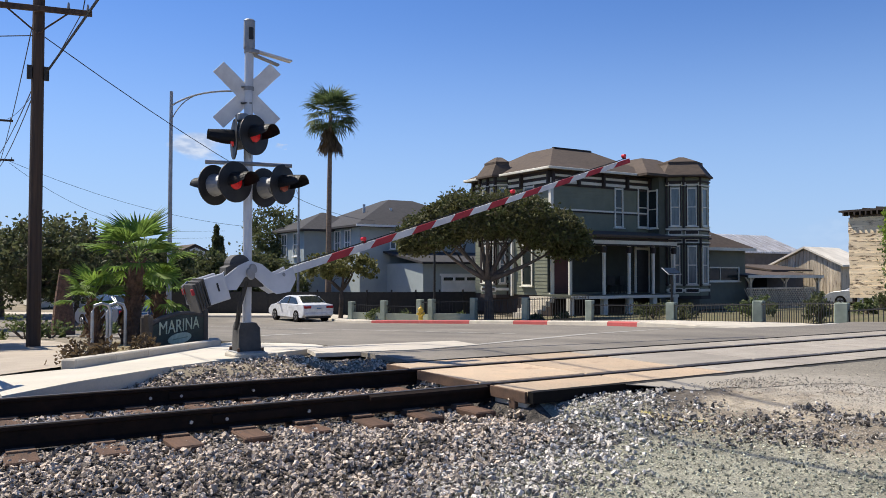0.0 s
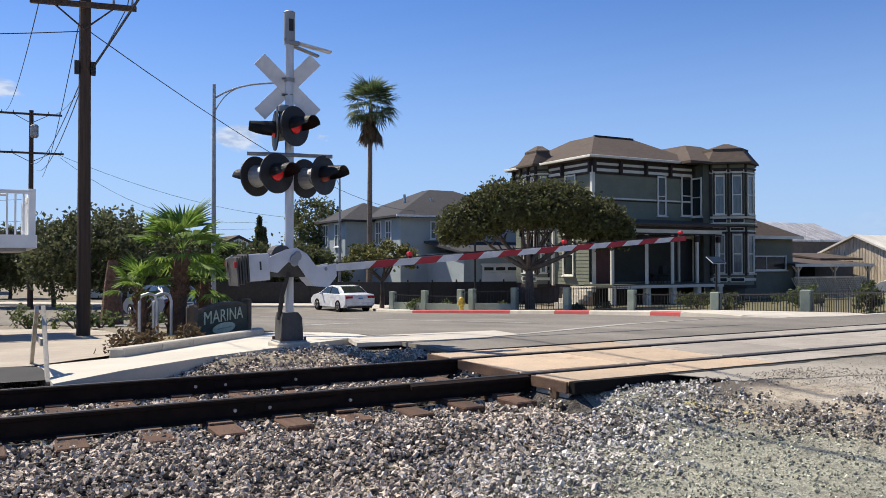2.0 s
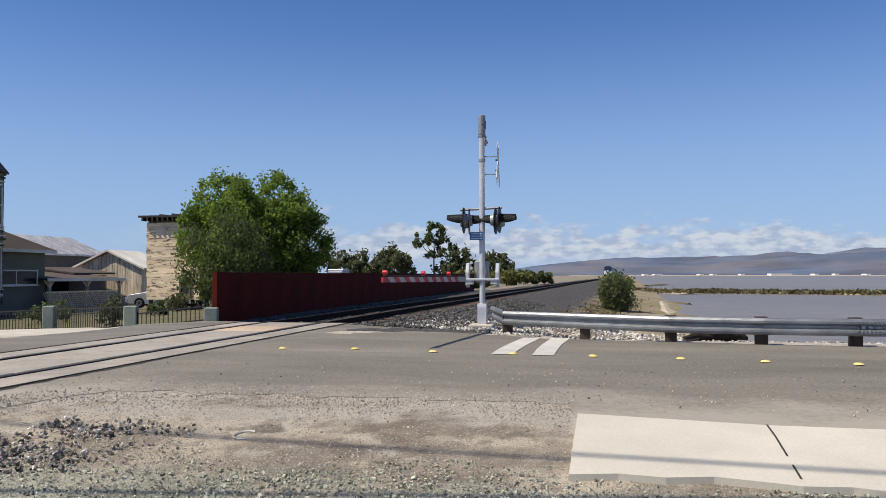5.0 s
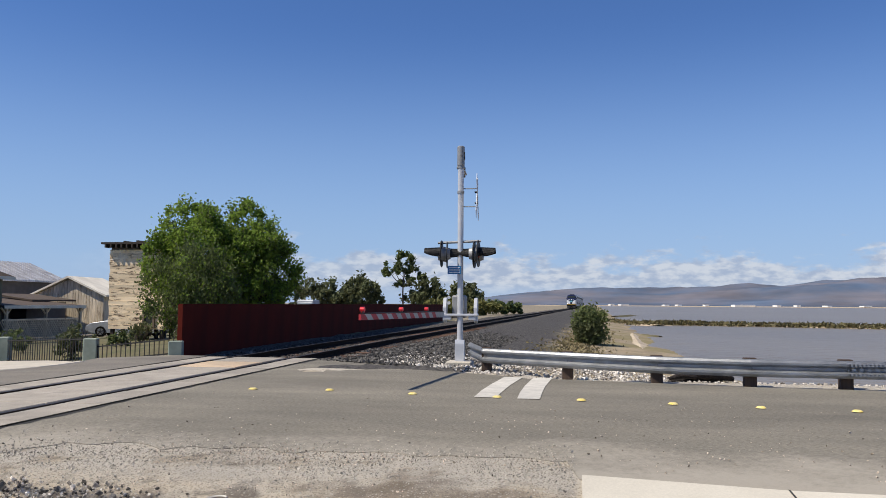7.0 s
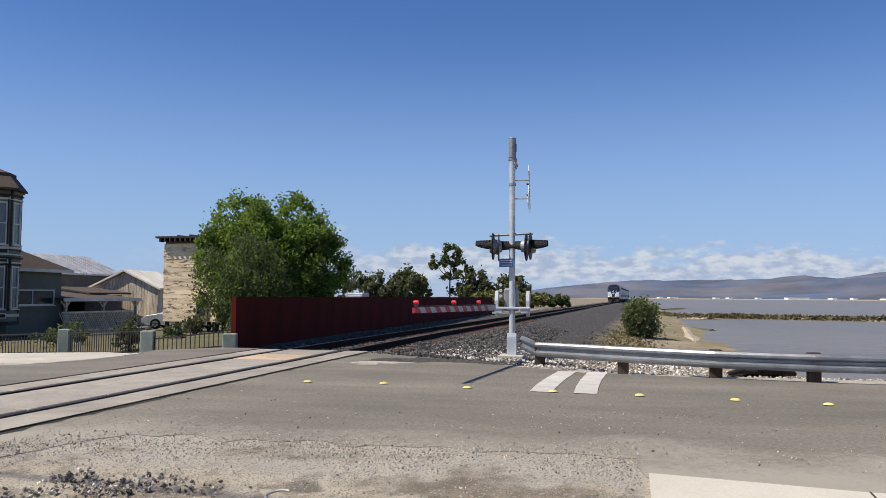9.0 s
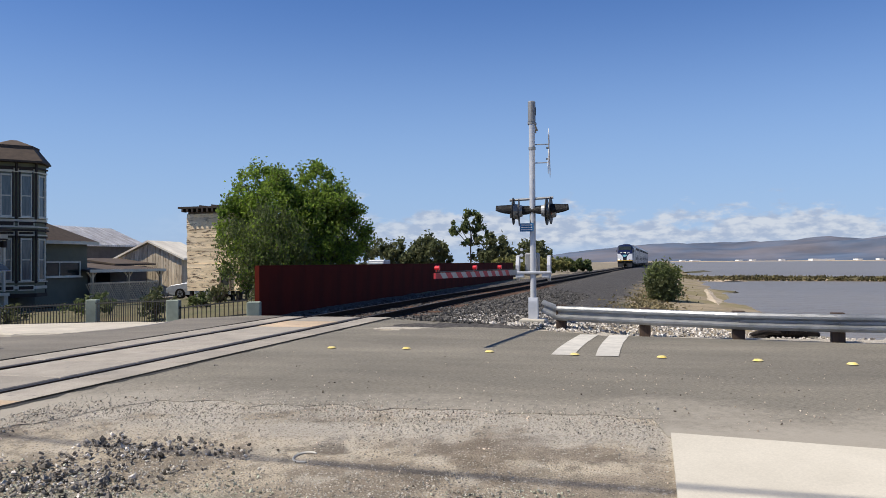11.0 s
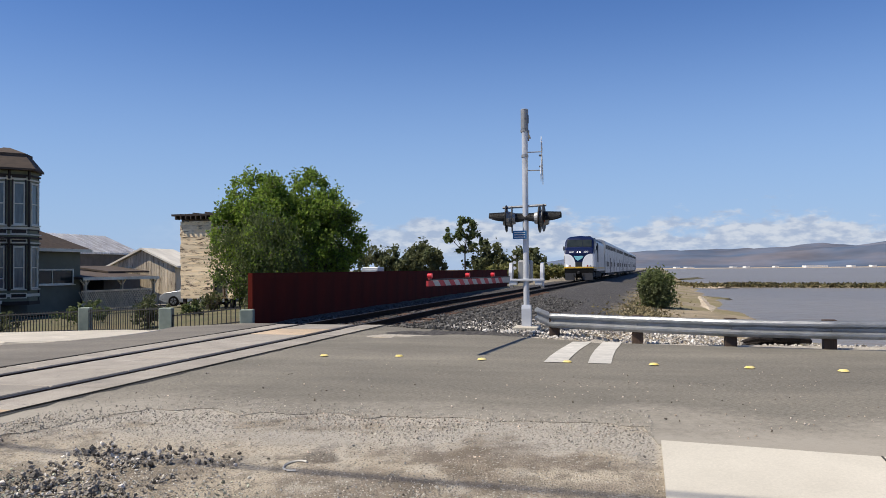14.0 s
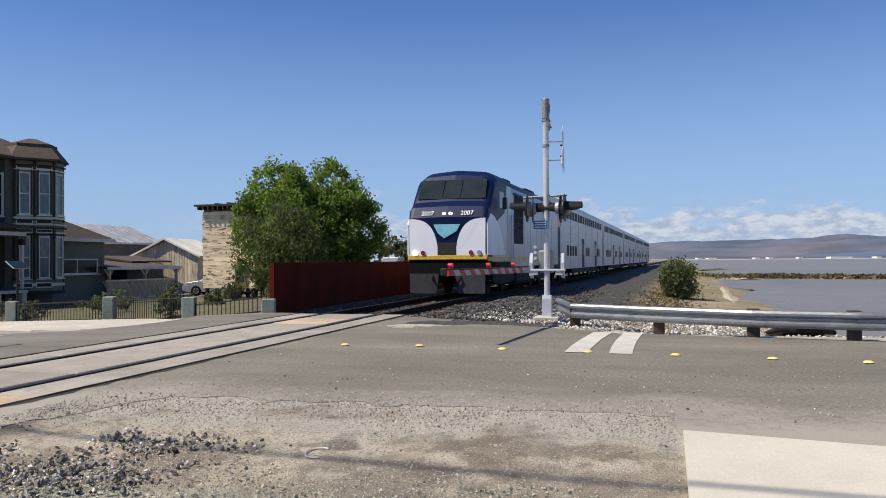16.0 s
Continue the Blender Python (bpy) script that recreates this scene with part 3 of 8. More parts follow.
# ---- the lie of the land: rail tops are at height 0 ----
def bend(x):
    """How far the track has swung to -y at x: straight over the crossing, then a slight bend."""
    return 0.0 if x < 20 else -0.03 * ((x - 20) ** 2 / 30 if x < 35 else x - 27.5)


def rough_land(x, y):
    z = -0.05 * min(32.0, max(0.0, y - 10))
    if y < 6.2:
        z -= 0.33 * (1 - sstep(4.2, 7.6, x)) * sstep(6.2, 4.6, y) + 0.30 * (1 - sstep(4.6, 5.6, x)) * sstep(4.6, 6.2, y)
    if x > 15.0 and y < 6:
        b = 1.2 + 3.4 * sstep(19, 25, x)
        u = min((x - 16.0) * 1.75, b - (y - bend(x)))
        z -= (0.09 + 0.016 * sstep(24, 30, x)) * min(26.0, max(0.0, u))
    return z


def land(x, y):
    z = rough_land(x, y)
    y -= bend(x)
    off = sstep(4.98, 4.80, x) if x < 12 else sstep(20.0, 20.3, x)
    bed = sstep(5.2, 6.0, y) * sstep(10.4, 9.3, y)
    if off > 0 and bed > 0:
        z = z * (1 - off * bed) + (-0.195) * off * bed
    return z


def yard_dip(x, y):
    """How far the ground falls away behind the street kerb, up to the garden fence."""
    return 0.2 * sstep(16.9, 19.6, x) * (1 - sstep(24.4, 26.5, x)) * sstep(9.8, 11.6, y) * (1 - sstep(35, 38, y))


def drape(outline, lift, step=1.0, skirt=0.0, bm=None):
    """A sheet with that outline, laid on the land."""
    bm = bm or B()
    vs = [bm.verts.new((x, y, 0)) for x, y in outline]
    bm.faces.new(vs)
    for ax in (0, 1):
        lo, hi = min(p[ax] for p in outline), max(p[ax] for p in outline)
        k = math.ceil(lo / step) * step
        while k < hi:
            co, no = [0, 0, 0], [0, 0, 0]
            co[ax], no[ax] = k, 1
            bmesh.ops.bisect_plane(bm, geom=bm.verts[:] + bm.edges[:] + bm.faces[:], plane_co=co, plane_no=no)
            k += step
    for v in bm.verts:
        v.co.z = rough_land(v.co.x, v.co.y) + lift
    bm.normal_update()
    for f in bm.faces:
        if f.normal.z < 0:
            f.normal_flip()
    if skirt:
        edges = [e for e in bm.edges if e.is_boundary]
        r = bmesh.ops.extrude_edge_only(bm, edges=edges)
        for g in r["geom"]:
            if isinstance(g, bmesh.types.BMVert):
                g.co.z -= skirt
        bmesh.ops.recalc_face_normals(bm, faces=bm.faces)
        if sum(f.normal.z * f.calc_area() for f in bm.faces) < 0:
            bmesh.ops.reverse_faces(bm, faces=bm.faces)
    return bm


# ---- ground, water, hills ----
def spaced(lo, hi, near_lo, near_hi, step, grow=1.25):
    vals = list(np.arange(near_lo, near_hi + 1e-6, step))
    s, v = step, near_hi
    while v < hi:
        s *= grow
        v += s
        vals.append(min(v, hi))
    s, v = step, near_lo
    while v > lo:
        s *= grow
        v -= s
        vals.insert(0, max(v, lo))
    return vals


def grid_object(name, xs, ys, height, material, mat_of=None):
    nx, ny = len(xs), len(ys)
    verts = [(x, y, height(x, y)) for y in ys for x in xs]
    faces = [(j * nx + i, j * nx + i + 1, (j + 1) * nx + i + 1, (j + 1) * nx + i) for j in range(ny - 1) for i in range(nx - 1)]
    me = bpy.data.meshes.new(name)
    me.from_pydata(verts, [], faces)
    for k in (material if isinstance(material, list) else [material]):
        me.materials.append(k)
    for p in me.polygons:
        p.use_smooth = True
        if mat_of:
            p.material_index = mat_of(p.center.x, p.center.y)
    return new(name, me)


def ground_z(x, y):
    r = math.hypot(x, y)
    n = 0.0
    if r < 150 and not (4.6 < x < 16.5 and y < 70):
        n = 0.05 * noise.noise(Vector((x * 0.7, y * 0.7, 0))) + 0.02 * noise.noise(Vector((x * 2.7, y * 2.7, 3)))
        if x > 21 and y < 4.5:
            n += 0.2 * noise.noise(Vector((x * 0.12, y * 0.16, 7)))
    z = land(x, y) - (0.03 if y > 5.8 else 0.006) + n * 0.8
    if 4.6 < x < 16.5 and y > 5.8:
        z -= 0.06
    return z - yard_dip(x, y)


def ground_kind(x, y):
    v = y - bend(x)
    if x > 17.0 and v < 6.0:
        return 3
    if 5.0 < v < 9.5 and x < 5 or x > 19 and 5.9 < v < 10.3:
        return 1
    if x > 19 and y > 9.5 and x < 70 and y < 34:
        return 2
    if y < 6.3 and x < 30:
        return 4
    return 0


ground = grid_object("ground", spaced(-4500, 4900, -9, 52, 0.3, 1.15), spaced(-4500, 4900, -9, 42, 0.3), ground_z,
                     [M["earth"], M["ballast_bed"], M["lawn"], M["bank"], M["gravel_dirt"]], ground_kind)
tagged(ground, "pale gravel and dry earth sloping away from the railway", "ground", kind="structure")

bm = B()
bmesh.ops.create_grid(bm, x_segments=1, y_segments=1, size=0.5, matrix=Matrix.Translation((2460, -2240, -0.9)) @ Matrix.Diagonal((4880, 4486, 1, 1)))
tagged(part("water", bm, M["water"]), "brown rippled shallow water of the bay", "water", kind="structure")


def hill_z(x, y):
    a = math.degrees(math.atan2(y, x))
    r = math.hypot(x, y)
    f = sstep(2600, 3500, r) * sstep(12, 0, a)
    h = 62 + 58 * sstep(-2, -26, a) + 40 * noise.noise(Vector((x * 0.0014, y * 0.0014, 2))) + 26 * noise.noise(Vector((x * 0.004, y * 0.004, 5))) + 9 * noise.noise(Vector((x * 0.012, y * 0.012, 5)))
    return -6 + f * h


def hills():
    verts, faces, na, nr = [], [], 170, 26
    for i in range(na + 1):
        a = radians(14 - 110 * i / na)
        for j in range(nr + 1):
            r = 2500 + 1500 * j / nr
            x, y = r * math.cos(a), r * math.sin(a)
            verts.append((x, y, hill_z(x, y)))
    for i in range(na):
        for j in range(nr):
            k = i * (nr + 1) + j
            faces.append((k, k + 1, k + nr + 2, k + nr + 1))
    me = bpy.data.meshes.new("hills")
    me.from_pydata(verts, [], faces)
    me.materials.append(M["hill_hazed"])
    for p in me.polygons:
        p.use_smooth = True
    tagged(new("hills", me), "blue and brown hills beyond the bay, haze put into their colour", "hills", kind="structure")


hills()

# ---- road, pavements, kerbs ----
road = part("road", drape([(5.3, 9.12), (5.7, 13.0), (6.2, 13.6), (6.1, 16.0), (5.4, 18.4), (4.6, 25), (1.5, 36), (-12, 70), (-34, 130), (-24, 132),
                           (-4, 72), (-5.8, 66.2), (6.1, 55.2), (14.1, 49.6), (18.7, 46.4), (19.7, 43.5), (18.9, 41), (17.7, 38), (17.0, 35), (16.7, 32), (16.8, 25), (16.6, 20), (16.2, 17), (15.6, 15), (15.4, 13), (15.6, 11.8), (16.4, 11.35), (18.4, 11.5), (20.0, 12.0), (20.1, 10.2), (20, 9.12)], 0.012, 1.2, skirt=0.06), M["asphalt"])
tagged(road, "worn grey asphalt street running down from the railway", "road", kind="structure")
def ragged(a, b, n, amount, seed):
    """Points from a to b with an uneven, broken edge."""
    out = []
    for i in range(n):
        u = i / n
        k = amount * (noise.noise(Vector((u * n * 0.35, seed, 0))) + 0.5 * noise.noise(Vector((u * n * 1.1, seed, 4))))
        out.append((a[0] + (b[0] - a[0]) * u + k, a[1] + (b[1] - a[1]) * u + k * 0.4))
    return out


road2 = part("road", drape([(6.2, 6.2)] + ragged((6.6, 5.6), (8.3, 5.0), 10, 0.18, 1) + ragged((8.3, 5.0), (8.35, 0.2), 34, 0.3, 2) + [(7.6, 0.22), (7.54, 0.1), (7.31, -1.25), (7.16, -9), (7.3, -12), (8, -40), (15.1, -40), (15.1, -4.5), (15.2, -3), (15.9, 0.7), (17.4, 3.4), (19.2, 5.0), (20, 6.2)], 0.001, 0.7, skirt=0.008), M["asphalt_dusty"])
tagged(road2, "worn grey asphalt road before the railway", "road", kind="structure")
def strip(x0, x1, y, seed):
    lo = [(x0 + (x1 - x0) * i / 50, y - 0.045 - 0.13 * abs(noise.noise(Vector((i * 0.45, seed, 2)))) - 0.08 * abs(noise.noise(Vector((i * 1.9, seed, 3))))) for i in range(51)]
    return [(x0, y + 0.04)] + lo + [(x1, y + 0.04)]


broken = part("asphalt_edge", drape(strip(6.0, 19.8, 6.24, 1), 0.006, 0.8), M["asphalt_dark"])
tagged(broken, "dark broken asphalt along the crossing panels", "asphalt", kind="structure")
KERB = [(18.4, 11.35), (17.4, 11.2), (16.4, 11.25), (15.65, 11.8), (15.35, 13), (15.55, 15), (16.1, 17), (16.5, 20), (16.7, 25), (16.6, 32), (16.9, 35), (17.6, 38), (18.8, 41), (19.6, 43.5), (18.6, 46.3), (14, 49.4), (6, 55), (-6, 66)]
FENCE = [(20.3, 10.1), (20.65, 12.65), (23.06, 17.0), (24.07, 21.63), (23.2, 25.25), (22.5, 28.65), (21.84, 31.8), (20.55, 33.55), (20.4, 34.4), (19.4, 36.3), (18.6, 38.4)]


def along(line, s):
    """The point and direction at length s of a line of points."""
    for a, b in zip(line, line[1:]):
        a, b = Vector(a), Vector(b)
        d = (b - a).length
        if s <= d:
            return a + (b - a) * (s / d), (b - a).normalized()
        s -= d
    return Vector(line[-1]), (Vector(line[-1]) - Vector(line[-2])).normalized()


def length_of(line):
    return sum((Vector(b) - Vector(a)).length for a, b in zip(line, line[1:]))


def kerb_drop(y):
    """How far the kerb is let down towards the crossing."""
    return 0.115 * sstep(14.6, 11.6, y)


def ramped(bm):
    for v in bm.verts:
        v.co.z -= kerb_drop(v.co.y) + yard_dip(v.co.x, v.co.y)
    return bm


pavement = part("pavement", ramped(drape(KERB + [(-5, 68.5), (7, 57.4), (15.4, 51.6), (20.6, 48.2), (21.9, 44.5), (20.9, 41), (19.0, 38.6), (20.4, 34.6), (22.1, 31.9), (24.0, 21.9), (21.1, 13.5), (20.5, 12.3)], 0.13, 1.2, skirt=0.2)), M["concrete"])
tagged(pavement, "pale concrete pavement with a rounded kerb", "pavement", kind="structure")


def kerb_piece(s0, s1, material, name, label, width=0.17, lift=0.137):
    bm = B()
    n = max(2, int((s1 - s0) / 0.5))
    rings = []
    for i in range(n + 1):
        p, d = along(KERB, s0 + (s1 - s0) * i / n)
        q = Vector((d.y, -d.x))
        ring = []
        for off, z in ((-0.03, -0.1), (-0.02, lift - 0.03), (0.01, lift + 0.004), (width, lift + 0.004), (width, -0.1)):
            w = p + q * off
            ring.append(bm.verts.new((w.x, w.y, rough_land(p.x, p.y) + z - (kerb_drop(p.y) if z > 0 else 0.0))))
        rings.append(ring)
    for a, b in zip(rings, rings[1:]):
        for k in range(4):
            bm.faces.new((a[k], a[k + 1], b[k + 1], b[k]))
    bm.faces.new(rings[0])
    bm.faces.new(rings[-1][::-1])
    bmesh.ops.recalc_face_normals(bm, faces=bm.faces)
    return tagged(part(name, bm, material), label, "kerb", kind="structure")


def kerb_s(y):
    s, best = 0, 0
    for k in range(0, 1200):
        p, d = along(KERB, k * 0.05)
        if p.y < y:
            best = k * 0.05
    return best


cuts = [0.0]
for y0, y1 in ((15.2, 16.7), (19.9, 21.8), (24.6, 32.3)):
    a, b = kerb_s(y0), kerb_s(y1)
    kerb_piece(cuts[-1], a, M["concrete"], "kerb", "pale concrete kerb")
    kerb_piece(a, b, M["kerb_red"], "kerb", "kerb painted faded red")
    cuts.append(b)
kerb_piece(cuts[-1], length_of(KERB), M["concrete"], "kerb", "pale concrete kerb")

walkway = part("walkway", drape([(0.66, 8.55), (1.38, 9.25), (2.3, 9.95), (3.55, 11.1), (4.4, 11.9), (5.5, 12.75), (6.0, 13.2), (6.3, 15.0), (5.5, 17.2), (5.1, 16.8), (4.85, 15.85), (3.8, 14.25), (2.83, 12.8), (1.5, 10.9), (0.6, 10.2)], 0.012, 0.8, skirt=0.16), M["slab"])
tagged(walkway, "clean pale concrete path beside the railway", "pavement", kind="structure")
# laid in the darkened tan that stands in for the building's shade
plaza = part("plaza", drape([(0.55, 10.3), (1.45, 11.4), (2.4, 13.4), (2.6, 16.6), (2.8, 22.5), (2.5, 27), (-3, 33), (-14, 33), (-14, 10.3)], 0.012, 1.2), M["forecourt"])
tagged(plaza, "tan concrete forecourt with a kerbed planter, building shade put into its colour", "pavement", kind="structure")
patch = part("asphalt_patch", drape([(0.62, 9.9), (0.66, 9.2), (0.6, 8.8), (-6, 8.8), (-6, 10.2), (0.4, 10.2)], 0.02, 1.0), M["asphalt_dark"])
tagged(patch, "dark asphalt patch at the end of a path", "asphalt", kind="structure")
apron = part("kerb_ramp", drape([(4.85, 11.1), (5.3, 12.5), (6.05, 13.1), (8.3, 12.7), (7.7, 11.0), (6.4, 10.6)], 0.024, 0.6, skirt=0.06), M["concrete"])
tagged(apron, "pale concrete ramp down to the street", "pavement", kind="structure")
slab = part("concrete_slab", drape([(7.56, 0.2), (6.06, 0.21), (6.11, -0.1), (6.08, -0.4), (6.13, -0.7), (6.08, -1.0), (6.04, -1.21), (6.06, -1.5), (5.98, -1.9), (5.9, -3), (5.7, -8), (7.2, -8), (7.33, -1.25)], 0.04, 1.3, skirt=0.12), M["slab"])
tagged(slab, "pale concrete slab beside the road, jointed and cracked", "pavement", kind="structure")
bm = drape([(7.335, -1.235), (7.335, -1.25), (6.15, -1.23), (6.15, -1.215)], 0.044, 1)
tagged(part("slab_joint", bm, M["asphalt_dark"]), "dark joint across a concrete slab", "joint", kind="structure")


def paint(name, outline, material, label, lift=0.018):
    return tagged(part(name, drape(outline, lift, 1.0), material), label, "road marking", kind="structure")


paint("road_marking", [(12.75, 1.65), (12.75, 1.33), (13.6, 1.31), (14.6, 1.265), (16.0, 1.15), (16.0, 1.48), (14.6, 1.59), (13.6, 1.64)], M["white_line"], "worn white bar painted on asphalt", 0.009)
paint("road_marking", [(12.7, 1.03), (12.7, 0.71), (13.6, 0.71), (14.6, 0.69), (16.0, 0.61), (16.0, 0.95), (14.6, 1.02), (13.6, 1.04)], M["white_line"], "worn white bar painted on asphalt", 0.009)
paint("road_marking", [(6.5, 10.75), (6.75, 10.65), (11.6, 12.6), (15.0, 13.2), (15.0, 13.35), (11.4, 12.8)], M["faint_line"], "faded white stop line")
paint("road_marking", [(7.4, 20.5), (8.9, 20.6), (8.9, 21.2), (7.4, 21.1)], M["faint_line"], "faded white bar")
paint("road_marking", [(11.0, 14.5), (11.15, 14.5), (11.0, 44), (10.85, 44)], M["faint_line"], "faded centre line")
for k, (x, y) in enumerate([(13.03, 5.08), (13.14, 3.9), (12.91, 2.57), (12.78, 1.32), (12.66, 0.14), (12.49, -1.07), (12.32, -2.16), (12.19, -3.29), (12.0, -4.5), (11.9, -5.7)]):
    bm = B()
    bmesh.ops.create_cone(bm, cap_ends=True, segments=12, radius1=0.07, radius2=0.045, depth=0.02, matrix=pose(x, y, 0.022))
    tagged(part("road_stud", bm, M["yellow_dot"] if k % 4 != 5 else M["white_line"]), "small worn yellow road stud", "road stud", "road studs")

# ---- track ----
RAIL = [(-0.07, -0.175), (0.07, -0.175), (0.07, -0.163), (0.012, -0.148), (0.012, -0.045), (0.036, -0.032), (0.036, -0.006), (0.028, 0.0), (-0.028, 0.0), (-0.036, -0.006), (-0.036, -0.032), (-0.012, -0.045), (-0.012, -0.148), (-0.07, -0.163)]
Y_NEAR, Y_FAR = 6.965, 8.47


def rail(y):
    ob = thing("rail", pose(0, y, 0), "long dark rusted steel rail with a worn top", "rail", "rails", "structure")
    xs = [-60, 20, 22, 24, 26, 28, 30, 32.5, 35, 1500]
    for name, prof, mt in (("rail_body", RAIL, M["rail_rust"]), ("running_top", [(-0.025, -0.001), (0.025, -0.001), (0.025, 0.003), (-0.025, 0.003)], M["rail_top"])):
        bm = B()
        rings = [[bm.verts.new((x, v + bend(x), w)) for v, w in prof] for x in xs]
        for a, b in zip(rings, rings[1:]):
            for k in range(len(prof)):
                bm.faces.new((a[k], a[(k + 1) % len(prof)], b[(k + 1) % len(prof)], b[k]))
        bm.faces.new(rings[0])
        bm.faces.new(rings[-1][::-1])
        bmesh.ops.recalc_face_normals(bm, faces=bm.faces)
        part(name, bm, mt, ob, "bright worn running surface" if name == "running_top" else "")
    for x in (1.95, 2.25, 3.0, -2.0, -1.7):
        for dz in (-0.1,):
            bm = B()
            rod(bm, (x, -0.035, dz), (x, 0.0, dz), 0.016, seg=6)
            part("bolt", bm, M["galv"], ob)
    solid("joint_bar", 2.5, -0.02, -0.095, 0.75, 0.02, 0.075, M["rail_rust"], ob, 0.006)
    return ob


rail(Y_NEAR), rail(Y_FAR)
bm = prism(B(), [(6.885, -0.05), (6.925, -0.05), (6.925, -0.005), (6.885, -0.02)], "x", 3.6, 4.95)
tagged(part("guard_strip", bm, M["rail_rust"]), "dark steel strip bolted beside the rail", "steel strip")

track_ties = thing("railway_ties", pose(0, 0, 0), "weathered brown timber railway ties half sunk in ballast", "railway tie", kind="structure")
tie_me = part("tie", box(B(), 0, 0, 0, 0.23, 2.6, 0.16, 0.012), M["tie"], track_ties, m=pose(4.6, 7.72, -0.255))
plate_me = part("tie_plate", box(B(), 0, 0, 0, 0.2, 0.32, 0.02, 0.004), M["steel_edge"], track_ties, m=pose(4.6, Y_NEAR - 0.02, -0.17))
for k in range(1, 110):
    x = 4.6 - 0.56 * k if k < 50 else 20.4 + 0.56 * (k - 50)
    piece("tie", tie_me.data, track_ties, pose(x, 7.72 + bend(x) + random.uniform(-0.05, 0.05), -0.265 + random.uniform(-0.012, 0.012), 0, 0, random.uniform(-1.5, 1.5)))
    for y in (Y_NEAR - 0.02, Y_FAR + 0.02):
        piece("tie_plate", plate_me.data, track_ties, pose(x, y + bend(x), -0.17))

# crossing panels: three rows of ten
crossing = thing("crossing_panels", pose(0, 0, 0), "level crossing deck of steel-edged concrete panels, some rust-stained", "crossing deck", kind="structure")


def panel_row(y0, y1):
    made = {}
    for k in range(10):
        x0 = 4.98 + 1.502 * k
        kind = "panel_rust" if (k < 2 or (k == 8 and y1 - y0 > 1)) else "panel_grey"
        if kind not in made:
            bm = B()
            box(bm, 0, 0, -0.06, 1.474, y1 - y0, 0.12, 0.012)
            made[kind] = part("panel", bm, M[kind], crossing, m=pose(x0 + 0.75, (y0 + y1) / 2, 0))
        else:
            piece("panel", made[kind].data, crossing, pose(x0 + 0.75, (y0 + y1) / 2, random.uniform(-0.004, 0.003)))


for y0, y1 in ((6.28, 6.865), (7.095, 8.34), (8.575, 9.1)):
    panel_row(y0, y1)
    solid("steel_edge", 4.965, (y0 + y1) / 2, -0.055, 0.03, y1 - y0, 0.11, M["steel_edge"], crossing, 0.004)
    solid("steel_edge", 20.015, (y0 + y1) / 2, -0.055, 0.03, y1 - y0, 0.11, M["steel_edge"], crossing, 0.004)
    n = max(1, int((y1 - y0) / 0.4))
    for i in range(n):
        solid("panel_support", 5.06, y0 + (i + 0.5) * (y1 - y0) / n, -0.2, 0.14, (y1 - y0) / n - 0.06, 0.18, M["concrete"], crossing, 0.01)
    solid("support_block", 4.98, y0 + (y1 - y0) * 0.36, -0.17, 0.06, 0.1, 0.2, M["steel_edge"], crossing, 0.006)
solid("side_edge", 12.5, 6.235, -0.05, 15.04, 0.085, 0.112, M["rubber"], crossing)
solid("side_edge", 12.5, 9.12, -0.05, 15.04, 0.04, 0.11, M["rail_rust"], crossing)
for y, w, z in ((6.897, 0.06, -0.035), (7.047, 0.09, -0.06), (8.388, 0.09, -0.06), (8.54, 0.06, -0.035)):
    solid("rubber_seal", 12.5, y, z, 15.0, w, 0.05, M["rubber"], crossing)


# ---- loose stones ----
def stones(name, spots, material, label, lo, hi):
    """Many broken stones as one mesh; spots is a list of (x, y, z)."""
    base = np.array([(-1, -1, -1), (1, -1, -1), (1, 1, -1), (-1, 1, -1), (-1, -1, 1), (1, -1, 1), (1, 1, 1), (-1, 1, 1)], float) * 0.62
    fc = np.array([(0, 3, 2, 1), (4, 5, 6, 7), (0, 1, 5, 4), (1, 2, 6, 5), (2, 3, 7, 6), (3, 0, 4, 7)])
    rng = np.random.default_rng(len(spots))
    n = len(spots)
    size = rng.uniform(lo, hi, n) * (0.6 + 0.8 * rng.random(n) ** 2)
    v = base[None] * (1 + rng.uniform(-0.5, 0.35, (n, 8, 3))) * size[:, None, None] * rng.uniform((0.8, 0.6, 0.45), (1.3, 1.0, 0.8), (n, 3))[:, None, :]
    q = rng.normal(size=(n, 4)) * (1, 0.5, 0.5, 1)
    q /= np.linalg.norm(q, axis=1)[:, None]
    w, x, y, z = q.T
    R = np.stack([1 - 2 * (y * y + z * z), 2 * (x * y - z * w), 2 * (x * z + y * w), 2 * (x * y + z * w), 1 - 2 * (x * x + z * z), 2 * (y * z - x * w), 2 * (x * z - y * w), 2 * (y * z + x * w), 1 - 2 * (x * x + y * y)], 1).reshape(n, 3, 3)
    v = np.einsum("nij,nkj->nki", R, v) + np.array(spots)[:, None, :]
    me = bpy.data.meshes.new(name)
    me.from_pydata(v.reshape(-1, 3).tolist(), [], (fc[None] + 8 * np.arange(n)[:, None, None]).reshape(-1, 4).tolist())
    me.materials.append(material)
    return tagged(new(name, me), label, "stones", kind="stuff")


def scatter(n, x0, x1, y0, y1, keep, lift=0.01, seed=1):
    rng = np.random.default_rng(seed)
    out = []
    for x, y, k, h in zip(rng.uniform(x0, x1, n), rng.uniform(y0, y1, n), rng.random(n), rng.random(n)):
        if k < keep(x, y):
            out.append((x, y, ground_z(x, y) + lift + 0.02 * h))
    return out


